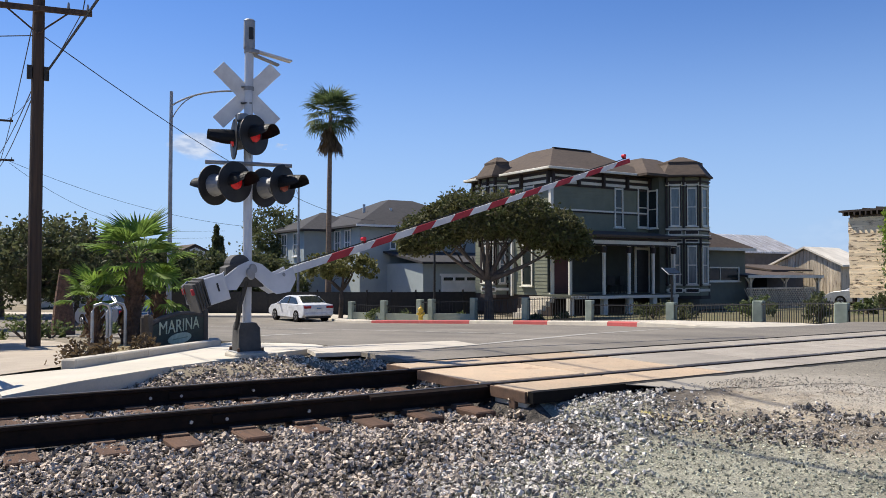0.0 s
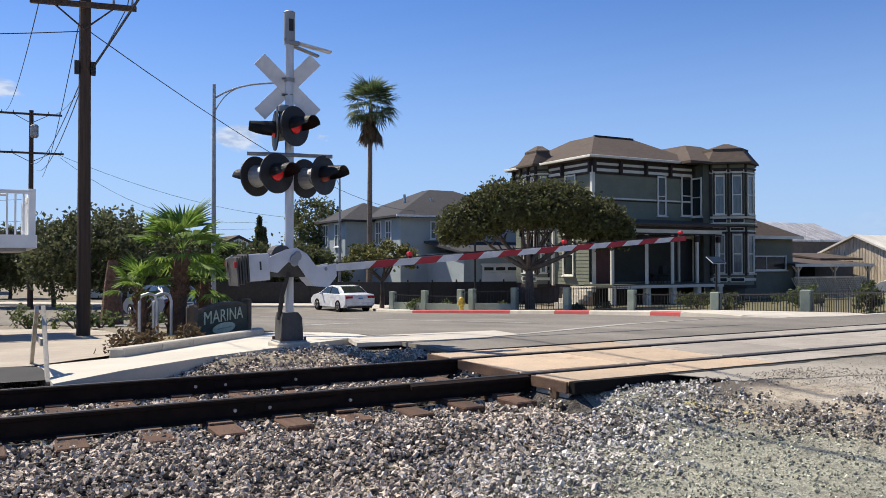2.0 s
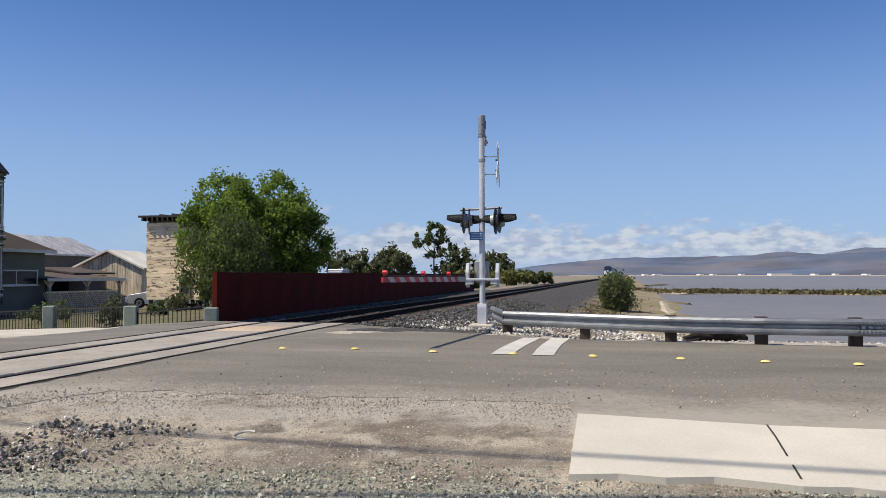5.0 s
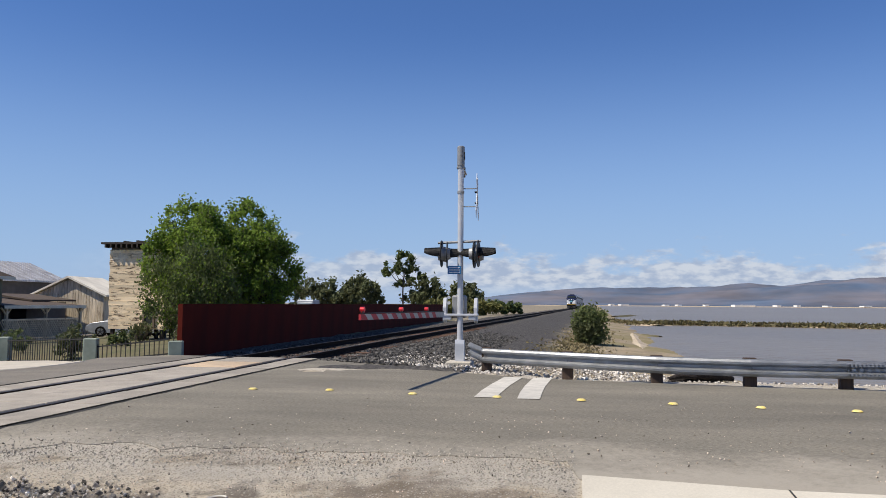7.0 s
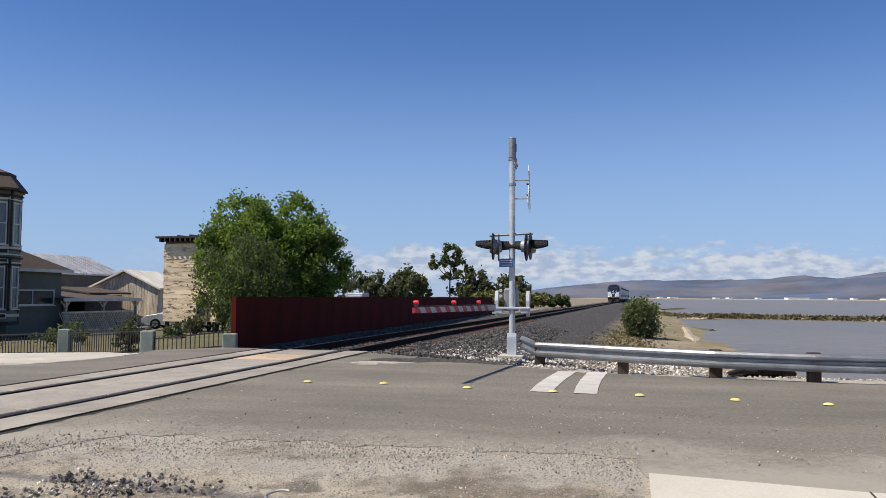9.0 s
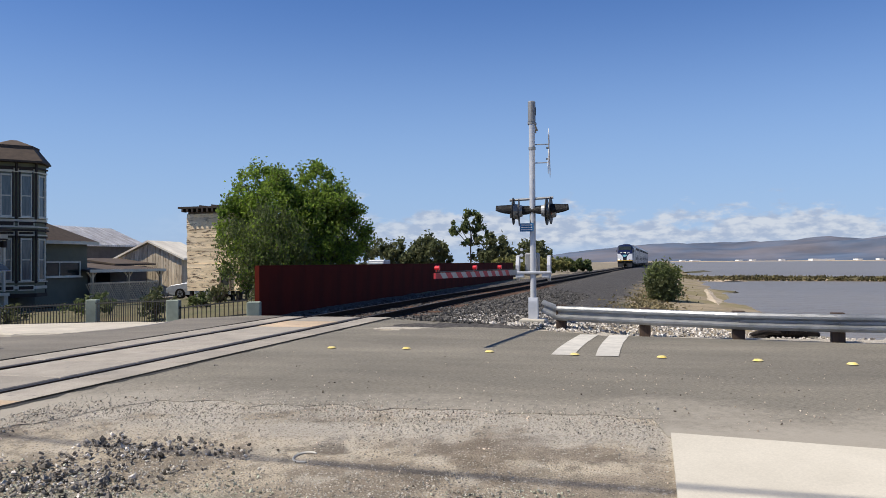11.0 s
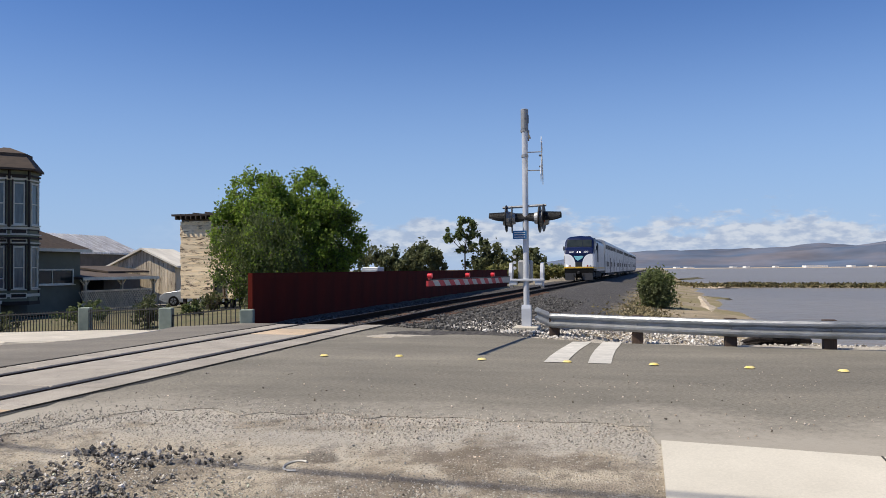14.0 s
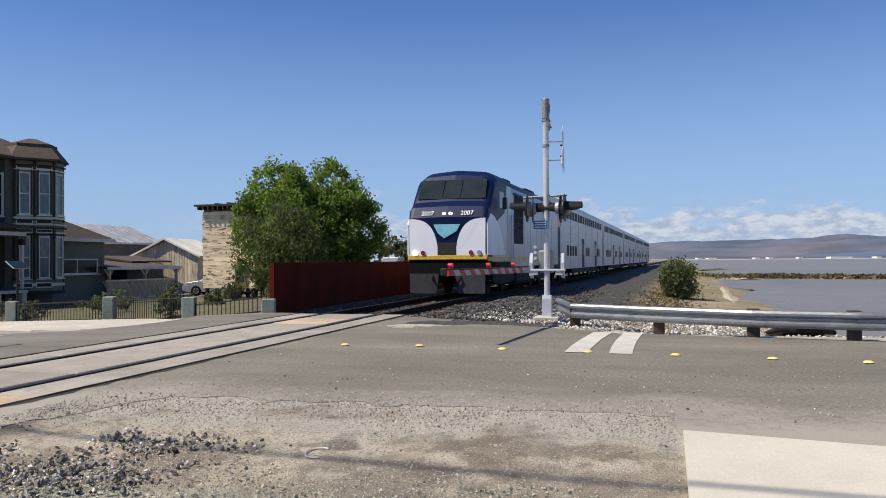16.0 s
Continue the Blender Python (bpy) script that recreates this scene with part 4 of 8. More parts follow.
def off_rail(x, y):
    return 0.0 if abs(y - Y_NEAR) < 0.09 or abs(y - Y_FAR) < 0.09 else 1.0


def edge_near(x, y):
    """Where the dark ballast runs out into the gravel."""
    return sstep(-0.35, 0.4, y - (3.45 + 0.46 * x + 0.4 * noise.noise(Vector((x, y, 0)))))


stones("ballast", scatter(78000, -4, 4.95, 2.2, 9.9, lambda x, y: off_rail(x, y) * (edge_near(x, y) if y < 6.3 else 0.85) * sstep(5.0, 4.7, x), seed=2), M["ballast"], "dark grey broken ballast stones along the track", 0.016, 0.032)
stones("ballast", scatter(38000, -1, 7.5, 2.0, 6.3, lambda x, y: 0.85 * sstep(1.15, 0.1, abs(y - (3.2 + 0.46 * x)) + 0.35 * noise.noise(Vector((x * 1.5, y * 1.5, 9)))) * sstep(6.9, 5.4, x) * (1 if y < 6.2 else 0), seed=3), M["ballast_pale"], "pale whitish ballast stones spilling onto gravel", 0.013, 0.028)
stones("ballast", scatter(9000, 1.0, 7.0, 9.2, 12.6, lambda x, y: sstep(0.3, -0.5, y - (9.3 + 0.62 * (x - 1.2))) * (1 if x < 4.8 else sstep(10.7, 10.3, y)), seed=5), M["ballast"], "dark grey ballast beside the signal mast", 0.014, 0.030)
stones("ballast", scatter(1600, 1.0, 4.8, 9.2, 13.0, lambda x, y: sstep(0.5, -0.2, abs(y - (9.4 + 0.62 * (x - 1.2)))), seed=6), M["ballast_pale"], "pale stones along the path edge", 0.012, 0.03)
stones("ballast", scatter(26000, 18.2, 42, 2.4, 9.8, lambda x, y: off_rail(x, y - bend(x)) * sstep(42, 28, x) * (0.9 if x > 20.05 or y < 6.1 and y < 4.4 + 1.6 * (x - 18.4) else 0) * sstep(2.4, 3.6, y - bend(x)), seed=7), M["ballast_far"], "dark grey broken ballast stones beyond the crossing", 0.035, 0.055)
stones("ballast", scatter(9500, 16.2, 24, -6, 4.6, lambda x, y: (1 if x > 16.3 + max(0, y - 1.5) * 0.9 else 0) * sstep(24, 19, x) * 0.9, seed=8), M["ballast_pale"], "pale broken stones round the mast and guard rail", 0.024, 0.045)
def pile(x, y):
    """How thick the dumped stones lie on the dirt."""
    near = math.hypot((x - 6.1 + 0.35 * (y - 4.4)) / 0.72, (y - 4.4) / 1.0)
    return sstep(1.15, 0.15, near + 0.7 * noise.noise(Vector((x * 2.6, y * 2.6, 1))))


stones("rubble", scatter(4200, 5.0, 7.2, 3.0, 5.9, lambda x, y: 0.75 * pile(x, y), seed=9), mat("rubble_stone", (0.20, 0.178, 0.15), (0.12, 0.108, 0.092), scale=3, rough=0.95, fine=0.3, fscale=90, spec=0.15, bump=0.6, bscale=70, island=(0.3, 1.9)), "scattered pile of dark loose stones on the dirt", 0.011, 0.030)
stones("rubble", scatter(3800, 5.0, 7.2, 3.0, 5.9, lambda x, y: 0.4 * pile(x, y), seed=19), M["ballast_pale"], "pale stones among the dark pile", 0.010, 0.024)
stones("gravel_grains", scatter(64000, 1.0, 6.35, -1.8, 5.9, lambda x, y: 0.9 * (1 - edge_near(x, y)) * sstep(6.25, 5.75, x + 0.5 * noise.noise(Vector((x, y, 3)))) * (0.7 if y > 2.6 else 1), -0.004, seed=10), mat("gravel_stone", (0.40, 0.39, 0.30), (0.28, 0.285, 0.21), scale=3, rough=0.9, bump=0.2, island=(0.35, 1.75)), "fine greenish-grey gravel", 0.008, 0.0155)
stones("gravel_grains", scatter(26000, 5.4, 9.0, 0.25, 5.9, lambda x, y: (0.25 + 0.55 * sstep(6.7, 7.6, x) + 0.8 * noise.noise(Vector((x * 0.9, y * 0.9, 4)))) * sstep(9.0, 7.9, x + 0.6 * noise.noise(Vector((x * 0.8, y * 0.8, 11)))) * sstep(0.2, 1.2, abs(x - 6.95) + 0.6 * abs(y - 1.35)), 0.016, seed=11), mat("gravel_pale", (0.46, 0.42, 0.35), (0.34, 0.31, 0.26), scale=3, rough=0.9, bump=0.2, island=0.5), "small pale stones strewn on dirt", 0.004, 0.0105)

stones("gravel_grains", scatter(9000, 5.3, 8.4, 0.25, 5.9, lambda x, y: sstep(0.05, 0.45, noise.noise(Vector((x * 1.3, y * 1.0, 14))) + 0.35 * noise.noise(Vector((x * 5, y * 5, 2)))), 0.004, seed=12), M["ballast"], "dark grit gathered in patches on the dirt", 0.004, 0.011)

stones("road_grit", scatter(2600, 7.9, 13.5, -6, 5.9, lambda x, y: sstep(13.5, 8.2, x) * (0.25 + 0.75 * sstep(-0.1, 0.4, noise.noise(Vector((x * 0.6, y * 0.6, 21))))), 0.004, seed=13), M["ballast"], "loose dark grit strewn on the asphalt", 0.005, 0.013)

paint("paint_mark", [(5.52, 5.42), (5.62, 5.36), (5.72, 5.12), (5.88, 4.88), (5.84, 4.86), (5.66, 5.06), (5.56, 5.22)], mat("yellow_spray", (0.42, 0.36, 0.12), (0.34, 0.28, 0.17), scale=9, rough=0.9, wear=((0.3, 0.25, 0.18), 9, 0.48)), "faded yellow spray-paint mark on the dirt", 0.01)
bm = B()
tube(bm, [(6.67 + 0.1 * math.cos(a), 2.75 + 0.085 * math.sin(a), ground_z(6.67 + 0.1 * math.cos(a), 2.75) + 0.006) for a in np.linspace(-0.6, 3.6, 20)], 0.009, 4)
tagged(part("paint_ring", bm, M["white_line"]), "faded white painted ring on the dirt", "paint mark", kind="structure")


# ---- crossing signals ----
def disc_light(parent, x, y, z, facing, lens, tilt=0.0):
    """A round flashing light with its black background and long hood; facing: degrees from +x."""
    m = pose(x, y, z, 0, 0, facing)
    head = part("light_head", B_disc(), M["black"], parent, "round black light background with a hood", m=m)
    bm = B()
    rod(bm, (-0.2, 0, 0), (0.0, 0, 0), 0.12, 0.17, 16)
    part("housing", bm, M["galv_dull"], head)
    bm = B()
    bmesh.ops.create_uvsphere(bm, u_segments=16, v_segments=8, radius=0.11, matrix=pose(0.012, 0, 0) @ Matrix.Diagonal((0.35, 1, 1, 1)))
    part("lens", bm, lens, head, "red lens", smooth=True)
    # the hood: upper half of a tapering tube
    bm = B()
    rows = []
    for i in range(7):
        u = i / 6
        r = 0.145 - 0.006 * u
        span = radians(112 - 30 * u * u)
        rows.append([bm.verts.new((0.01 + 0.36 * u, r * math.sin(a), r * math.cos(a) - 0.01 * u)) for a in np.linspace(-span, span, 11)])
    for a, b in zip(rows, rows[1:]):
        for k in range(10):
            bm.faces.new((a[k], a[k + 1], b[k + 1], b[k]))
    bmesh.ops.solidify(bm, geom=bm.faces[:], thickness=0.006)
    part("hood", bm, M["black"], head, smooth=False)
    return head


def B_disc():
    bm = B()
    rod(bm, (-0.012, 0, 0), (0.006, 0, 0), 0.295, 0.295, 32)
    rod(bm, (0.006, 0, 0), (0.014, 0, 0), 0.125, 0.125, 20)
    return bm


def gate_arm(parent, length, name="gate_arm", n=18):
    """A striped gate arm that points along +x from its pivot; parts ride on it."""
    arm = thing(name, Matrix.Identity(4), "", "")
    for key in ("label", "category"):
        if key in arm:
            del arm[key]
    arm.parent = parent
    cuts_at = [0.45] + [1.1 + (length - 1.1) * k / (n - 1) for k in range(n)]
    for k in range(n):
        x0, x1 = cuts_at[k], cuts_at[k + 1]
        lean = 0.07
        h0 = 0.054 - 0.012 * k / n
        bm = prism(B(), [(x0 - lean, -h0), (x1 - lean, -h0), (x1 + lean, h0), (x0 + lean, h0)] if 0 < k < n - 1 else
                   ([(x0, -h0), (x1 - lean, -h0), (x1 + lean, h0), (x0, h0)] if k == 0 else [(x0 - lean, -h0), (x1, -h0), (x1, h0), (x0 + lean, h0)]), "y", -0.018, 0.018)
        part("arm_stripe", bm, M["gate_red"] if k % 2 else M["gate_white"], arm)
    for x in (1.75, length * 0.62, length - 0.12):
        bm = B()
        rod(bm, (x, -0.035, 0.12), (x, 0.035, 0.12), 0.036, 0.036, 14)
        box(bm, x, 0, 0.1, 0.05, 0.05, 0.09, 0.008)
        part("arm_lamp", bm, M["lamp_red"], arm, "small red arm lamp")
        solid("lamp_base", x, 0, 0.08, 0.05, 0.05, 0.05, M["black"], arm)
    bm = B()
    tube(bm, [(0.5, 0.03, 0.07), (length * 0.3, 0.03, 0.07), (length - 0.15, 0.03, 0.06)], 0.008, 5)
    part("lamp_cable", bm, M["wire"], arm)
    return arm


def arm_bracket(arm):
    """The bent steel arm between the drive shaft and the striped boom, with counterweights behind."""
    for y in (-0.17, 0.17):
        bm = prism(B(), [(-0.35, 0.0), (-0.1, 0.14), (0.1, 0.1), (0.28, -0.1), (0.45, -0.24), (0.75, -0.27), (0.96, -0.12), (0.96, 0.07), (0.74, 0.05), (0.52, 0.04), (0.32, 0.24), (0.1, 0.34), (-0.15, 0.32), (-0.62, 0.2), (-0.62, 0.05)], "y", y - 0.012, y + 0.012)
        part("bracket_plate", bm, M["silver"], arm)
    for y in (-0.2, 0.2):
        solid("counterweight", -0.76, y, 0.1, 0.46, 0.06, 0.38, M["silver"], arm, 0.012, "silver painted counterweight plate", )
    for k in range(5):
        solid("weight_plate", -0.98 - 0.055 * k, 0, 0.1 - 0.01 * k, 0.035, 0.52, 0.40 - 0.02 * (k % 2), M["cast_dark"], arm, 0.006, "dark cast weight plate" if k == 0 else "")
    for y in (-0.235, 0.235):
        solid("reflector", -1.24, y, 0.16, 0.06, 0.05, 0.09, M["gate_red"], arm, 0.01, "small red reflector")
        part("hub_cap", rod(B(), (0.02, y * 0.82, 0.16), (0.02, y, 0.16), 0.09, 0.08, 14), M["galv_dull"], arm)
        part("hub_bolt", rod(B(), (0.72, y * 0.7, 0.0), (0.72, y * 0.85, 0.0), 0.03, 0.03, 6), M["galv_dull"], arm)
    solid("keyhole", -0.72, -0.233, 0.12, 0.035, 0.008, 0.12, M["black"], arm)
    solid("weight_bar", -1.05, 0, 0.1, 0.1, 0.46, 0.34, M["galv_dull"], arm, 0.02)
    bm = B()
    rod(bm, (0.1, -0.24, 0.22), (0.1, 0.24, 0.22), 0.07, 0.07, 14)
    part("shaft_end", bm, M["galv_dull"], arm)
    bm = B()
    tube(bm, [(-1.12, 0.18, 0.28), (-1.26, 0.18, 0.24), (-1.26, 0.18, -0.02), (-1.12, 0.18, -0.06)], 0.018, 6)
    part("weight_handle", bm, M["galv_dull"], arm)
    # drawn together about the shaft, which sits beside the mast
    for ob in arm.children:
        if ob.name.split(".")[0] not in ("arm_stripe", "arm_lamp", "lamp_base", "lamp_cable"):
            for v in ob.data.vertices:
                v.co.x = (v.co.x - 0.1) * 0.68 - 0.15


def mast(parent, h, r=0.065):
    bm = B()
    rod(bm, (0, 0, 0.35), (0, 0, h), r, r, 16)
    part("mast_pole", bm, M["silver"], parent, "silver painted steel mast")
    bm = B()
    rod(bm, (0, 0, h - 0.42), (0, 0, h), r + 0.018, r + 0.018, 16)
    rod(bm, (0, 0, h), (0, 0, h + 0.02), r + 0.022, r + 0.0, 16)
    part("bell_cap", bm, M["galv_dull"], parent)
    part("bell_slot", box(B(), 0.0, -r - 0.018, h - 0.2, 0.07, 0.012, 0.18, 0.004), M["black"], parent)
    part("lamp_bracket", box(B(), 0.05, 0, h - 0.46, 0.16, 0.18, 0.06, 0.01), M["galv_dull"], parent)
    for z in (0.06, 0.62):
        bm = B()
        rod(bm, (0, 0, h - 0.42 - z), (0, 0, h - 0.36 - z), r + 0.012, r + 0.012, 14)
        part("clamp_band", bm, M["galv_dull"], parent)
    # small flood lamp on an arm
    bm = B()
    box(bm, 0.35, 0.0, h - 0.47, 0.62, 0.11, 0.035, 0.008, ry=8)
    part("lamp_arm", bm, M["silver"], parent)
    bm = B()
    box(bm, 0.24, 0.0, h - 0.54, 0.45, 0.09, 0.03, 0.008, ry=15)
    part("lamp_panel", bm, M["galv_dull"], parent)


def crossbuck(parent, x, z, turn, off):
    """Two crossed boards, lettered face away from the mast."""
    ob = part("crossbuck", box(B(), 0, 0, 0, 0.012, 1.16, 0.22, 0.003, rx=45), M["gate_white"], parent, "white crossed warning boards", m=pose(x, 0, z, 0, 0, turn))
    part("board", box(B(), 0.014, 0, 0, 0.012, 1.16, 0.22, 0.003, rx=-45), M["gate_white"], ob)
    for s in (-1, 1):
        for dz in (-0.12, 0.12):
            part("fixing", box(B(), -0.02, 0, dz, 0.06, 0.16, 0.02), M["galv_dull"], ob)
    return ob


# mast on the far side of the track, west of the street
sig = thing("crossing_signal", pose(3.99, 11.63, -0.08), "silver railway crossing mast with red flashing lights, seen from behind", "crossing signal", "crossing signals")
mast(sig, 4.95)
solid("foundation", 0, 0, 0.02, 0.5, 0.5, 0.1, M["concrete"], sig, 0.02)
bm = B()
prism(bm, [(-0.17, 0.07), (0.17, 0.07), (0.15, 0.42), (0.09, 0.5), (-0.14, 0.5), (-0.16, 0.42)], "y", -0.15, 0.15)
part("base_casting", bm, M["cast_dark"], sig, "dark cast base")
solid("base_flange", 0, 0, 0.075, 0.42, 0.42, 0.03, M["galv_dull"], sig, 0.006)
for dx in (-0.18, 0.18):
    for dy in (-0.18, 0.18):
        bm = B()
        rod(bm, (dx, dy, 0.07), (dx, dy, 0.14), 0.02, seg=6)
        part("anchor_bolt", bm, M["steel_edge"], sig)
crossbuck(sig, -0.03, 3.84, 66, 0.1)
bm = B()
tube(bm, [(-0.16, -0.02, 0.4), (-0.14, -0.1, 0.75), (-0.05, -0.12, 1.1)], 0.035, 8)
part("conduit", bm, M["black"], sig)
bm = B()
rod(bm, (-0.62, 0.05, 2.82), (0.6, -0.2, 2.82), 0.03, 0.03, 8)
part("cross_arm", bm, M["galv_dull"], sig)
disc_light(sig, -0.24, -0.16, 2.53, -70, M["red_lens"])
disc_light(sig, -0.46, 0.14, 2.5, 115, M["red_lens_dim"])
disc_light(sig, 0.46, -0.22, 2.53, -58, M["red_lens_dim"])
disc_light(sig, 0.28, 0.1, 2.5, 115, M["red_lens_dim"])
disc_light(sig, 0.02, -0.2, 3.23, -62, M["red_lens"])
disc_light(sig, -0.2, 0.05, 3.18, 172, M["red_lens"])
bm = B()
rod(bm, (-0.12, 0, 3.1), (-0.12, 0, 3.5), 0.04, 0.04, 8)
part("junction_pole", bm, M["galv_dull"], sig)
solid("junction_box", -0.1, 0.0, 3.5, 0.16, 0.16, 0.12, M["galv_dull"], sig, 0.02)
bm = B()
prism(bm, [(-0.36, 1.02), (0.2, 1.02), (0.2, 1.2), (0.1, 1.32), (-0.2, 1.38), (-0.36, 1.3)], "y", -0.14, 0.16)
part("gate_mechanism", bm, M["cast_dark"], sig, "dark grey gate drive housing")
bm = B()
rod(bm, (-0.15, -0.12, 1.34), (-0.15, 0.16, 1.34), 0.15, 0.15, 18)
part("mechanism_cover", bm, M["cast_dark"], sig)
arm_1 = gate_arm(sig, 7.75)
arm_bracket(arm_1)
arm_1.matrix_basis = pose(0.15, -0.22, 1.12)

# mast on the near side, east of the street
sig2 = thing("crossing_signal", pose(18.72, 2.67, 0.05), "silver railway crossing mast seen edge-on beside a guard rail", "crossing signal", "crossing signals")
mast(sig2, 4.75)
solid("foundation", 0, 0, 0.0, 0.55, 0.55, 0.08, M["concrete"], sig2, 0.02)
bm = B()
prism(bm, [(-0.10, 0.03), (0.10, 0.03), (0.09, 0.42), (0.06, 0.5), (-0.07, 0.5), (-0.09, 0.42)], "y", -0.1, 0.1)
part("base_casting", bm, M["silver"], sig2)
bk = crossbuck(sig2, 0.0, 3.62, -86, 0.1)
bk.location.y -= 0.36
for z in (3.42, 3.82):
    bm = B()
    rod(bm, (0, 0, z), (0, -0.36, z), 0.012, 0.012, 6)
    part("crossbuck_rod", bm, M["galv_dull"], sig2)
bm = B()
rod(bm, (0, 0.5, 2.62), (0, -0.45, 2.66), 0.028, 0.028, 8)
part("cross_arm", bm, M["galv_dull"], sig2)
disc_light(sig2, -0.02, 0.42, 2.38, 92, M["red_lens_dim"])
disc_light(sig2, 0.05, 0.30, 2.36, -84, M["red_lens_dim"])
disc_light(sig2, -0.02, -0.40, 2.38, -92, M["red_lens_dim"])
disc_light(sig2, 0.05, -0.30, 2.36, 88, M["red_lens_dim"])
solid("notice", -0.09, 0.12, 2.02, 0.01, 0.3, 0.18, M["blue_sign"], sig2, label="blue notice plate")
for k in range(3):
    solid("writing_bar", -0.098, 0.12, 1.97 + 0.05 * k, 0.004, 0.24, 0.016, M["white_paint"], sig2)
solid("gate_mechanism", 0.28, 0.05, 1.22, 0.34, 0.3, 0.5, M["galv_dull"], sig2, 0.03, "grey gate drive housing")
bm = B()
box(bm, -0.02, 0, 1.04, 0.16, 0.8, 0.05, 0.01)
part("cross_bar", bm, M["silver"], sig2)
for y in (-0.34, 0.34):
    bm = prism(B(), [(-0.06, 0.92), (0.1, 0.86), (0.22, 1.3), (0.16, 1.42), (0.02, 1.4), (-0.06, 1.2)], "y", y - 0.035, y + 0.035)
    part("gate_bracket", bm, M["silver"], sig2)
    solid("bracket_foot", -0.02, y * 0.8, 0.98, 0.12, 0.16, 0.1, M["silver"], sig2, 0.01)
for z in (1.3, 1.42, 1.54):
    bm = B()
    rod(bm, (-0.1, 0.24, z), (-0.04, 0.24, z), 0.035, seg=10)
    part("bolt_head", bm, M["silver"], sig2)
arm_2 = gate_arm(sig2, 5.5)
arm_2.matrix_basis = pose(-0.1, 0.25, 0.95, 0, 0, 174.5)
for c in arm_2.children:
    if c.data.materials[0] == M["gate_white"]:
        c.data.materials[0] = M["arm_grey"]

# ---- guard rail ----
GUARD = [(18.5, 2.35), (17.2, 1.93), (16.3, 0.34), (15.55, -1.18), (15.25, -2.65), (15.18, -4.12), (15.18, -5.9), (15.18, -7.6), (15.18, -9.3), (15.18, -11.0), (15.18, -12.7)]
guard = thing("guard_rail", pose(0, 0, 0), "weathered galvanised steel crash barrier on dark timber posts", "guard rail")


def w_beam(lo, hi):
    prof = [(0.0, 0.0), (0.035, 0.012), (0.06, 0.05), (0.06, 0.085), (0.0, 0.125), (0.0, 0.165), (0.06, 0.205), (0.06, 0.24), (0.035, 0.278), (0.0, 0.29)]
    bm = B()
    rings = []
    for i in range(lo, hi + 1):
        p, d = Vector(GUARD[i]), (Vector(GUARD[min(i + 1, len(GUARD) - 1)]) - Vector(GUARD[max(i - 1, 0)])).normalized()
        q = Vector((d.y, -d.x)) * 1.0
        if q.x > 0:
            q = -q
        z0 = 0.17 + (0.05 if i == 0 else 0)
        rings.append([bm.verts.new((p.x + q.x * (o + 0.06), p.y + q.y * (o + 0.06), z0 + z)) for o, z in prof])
    for a, b in zip(rings, rings[1:]):
        for k in range(len(prof) - 1):
            bm.faces.new((a[k], a[k + 1], b[k + 1], b[k]))
    bmesh.ops.solidify(bm, geom=bm.faces[:], thickness=0.004)
    return bm


part("rail_beam", w_beam(0, len(GUARD) - 1), M["galv"], guard, "ribbed galvanised beam, scuffed")
for i, (x, y) in enumerate(GUARD[1:], 1):
    solid("post", x + 0.07, y, 0.1, 0.15, 0.2, 0.75, M["pole_wood"], guard, 0.01)
    bm = B()
    rod(bm, (x - 0.09, y, 0.31), (x, y, 0.31), 0.02, seg=6)
    part("bolt", bm, M["galv_dull"], guard)

# ---- train: locomotive and coaches, each pointing to -x with its front at 0 ----
TRACK_Y = (Y_NEAR + Y_FAR) / 2


def section(w, h0, h1, k=1.0, round_=0.55):
    """Half-round-shouldered body section in (y, z)."""
    pts = [(-w, h0), (-w, h1 - round_ * 1.1)]
    for i in range(1, 6):
        a = radians(90 * i / 5)
        pts.append((-w + round_ * (1 - math.cos(a)) * 1.3, h1 - round_ * 1.1 + round_ * 1.1 * math.sin(a) * 0.92))
    pts.append((0, h1 + 0.02))
    return pts + [(-y, z) for y, z in pts[-2::-1]]


def loft(bm, sections):
    rings = [[bm.verts.new((x, y, z)) for y, z in s] for x, s in sections]
    for a, b in zip(rings, rings[1:]):
        for k in range(len(a) - 1):
            bm.faces.new((a[k], b[k], b[k + 1], a[k + 1]))
        bm.faces.new((a[-1], b[-1], b[0], a[0]))
    bm.faces.new(rings[0])
    bm.faces.new(rings[-1][::-1])
    bmesh.ops.recalc_face_normals(bm, faces=bm.faces)
    return rings


def bogie(parent, x, axles=2, gap=2.7):
    bg = part("bogie", box(B(), 0, 0, 0.62, gap + 1.2, 2.1, 0.3, 0.06), M["train_under"], parent, "dark wheel truck", m=pose(x, 0, 0))
    for s in (-1, 1):
        bm = prism(B(), [(-gap / 2 - 0.7, 0.45), (-gap / 2 - 0.5, 0.85), (gap / 2 + 0.5, 0.85), (gap / 2 + 0.7, 0.45), (gap / 2 - 0.3, 0.35), (-gap / 2 + 0.3, 0.35)], "y", s * 1.1 - 0.08, s * 1.1 + 0.08)
        part("side_frame", bm, M["train_under"], bg)
        for i in range(axles):
            xx = -gap / 2 + gap * i / (axles - 1)
            bm = B()
            rod(bm, (xx, s * 0.78 - 0.06, 0.5), (xx, s * 0.78 + 0.06, 0.5), 0.5, 0.5, 24)
            part("wheel", bm, M["train_under"], bg)
    return bg


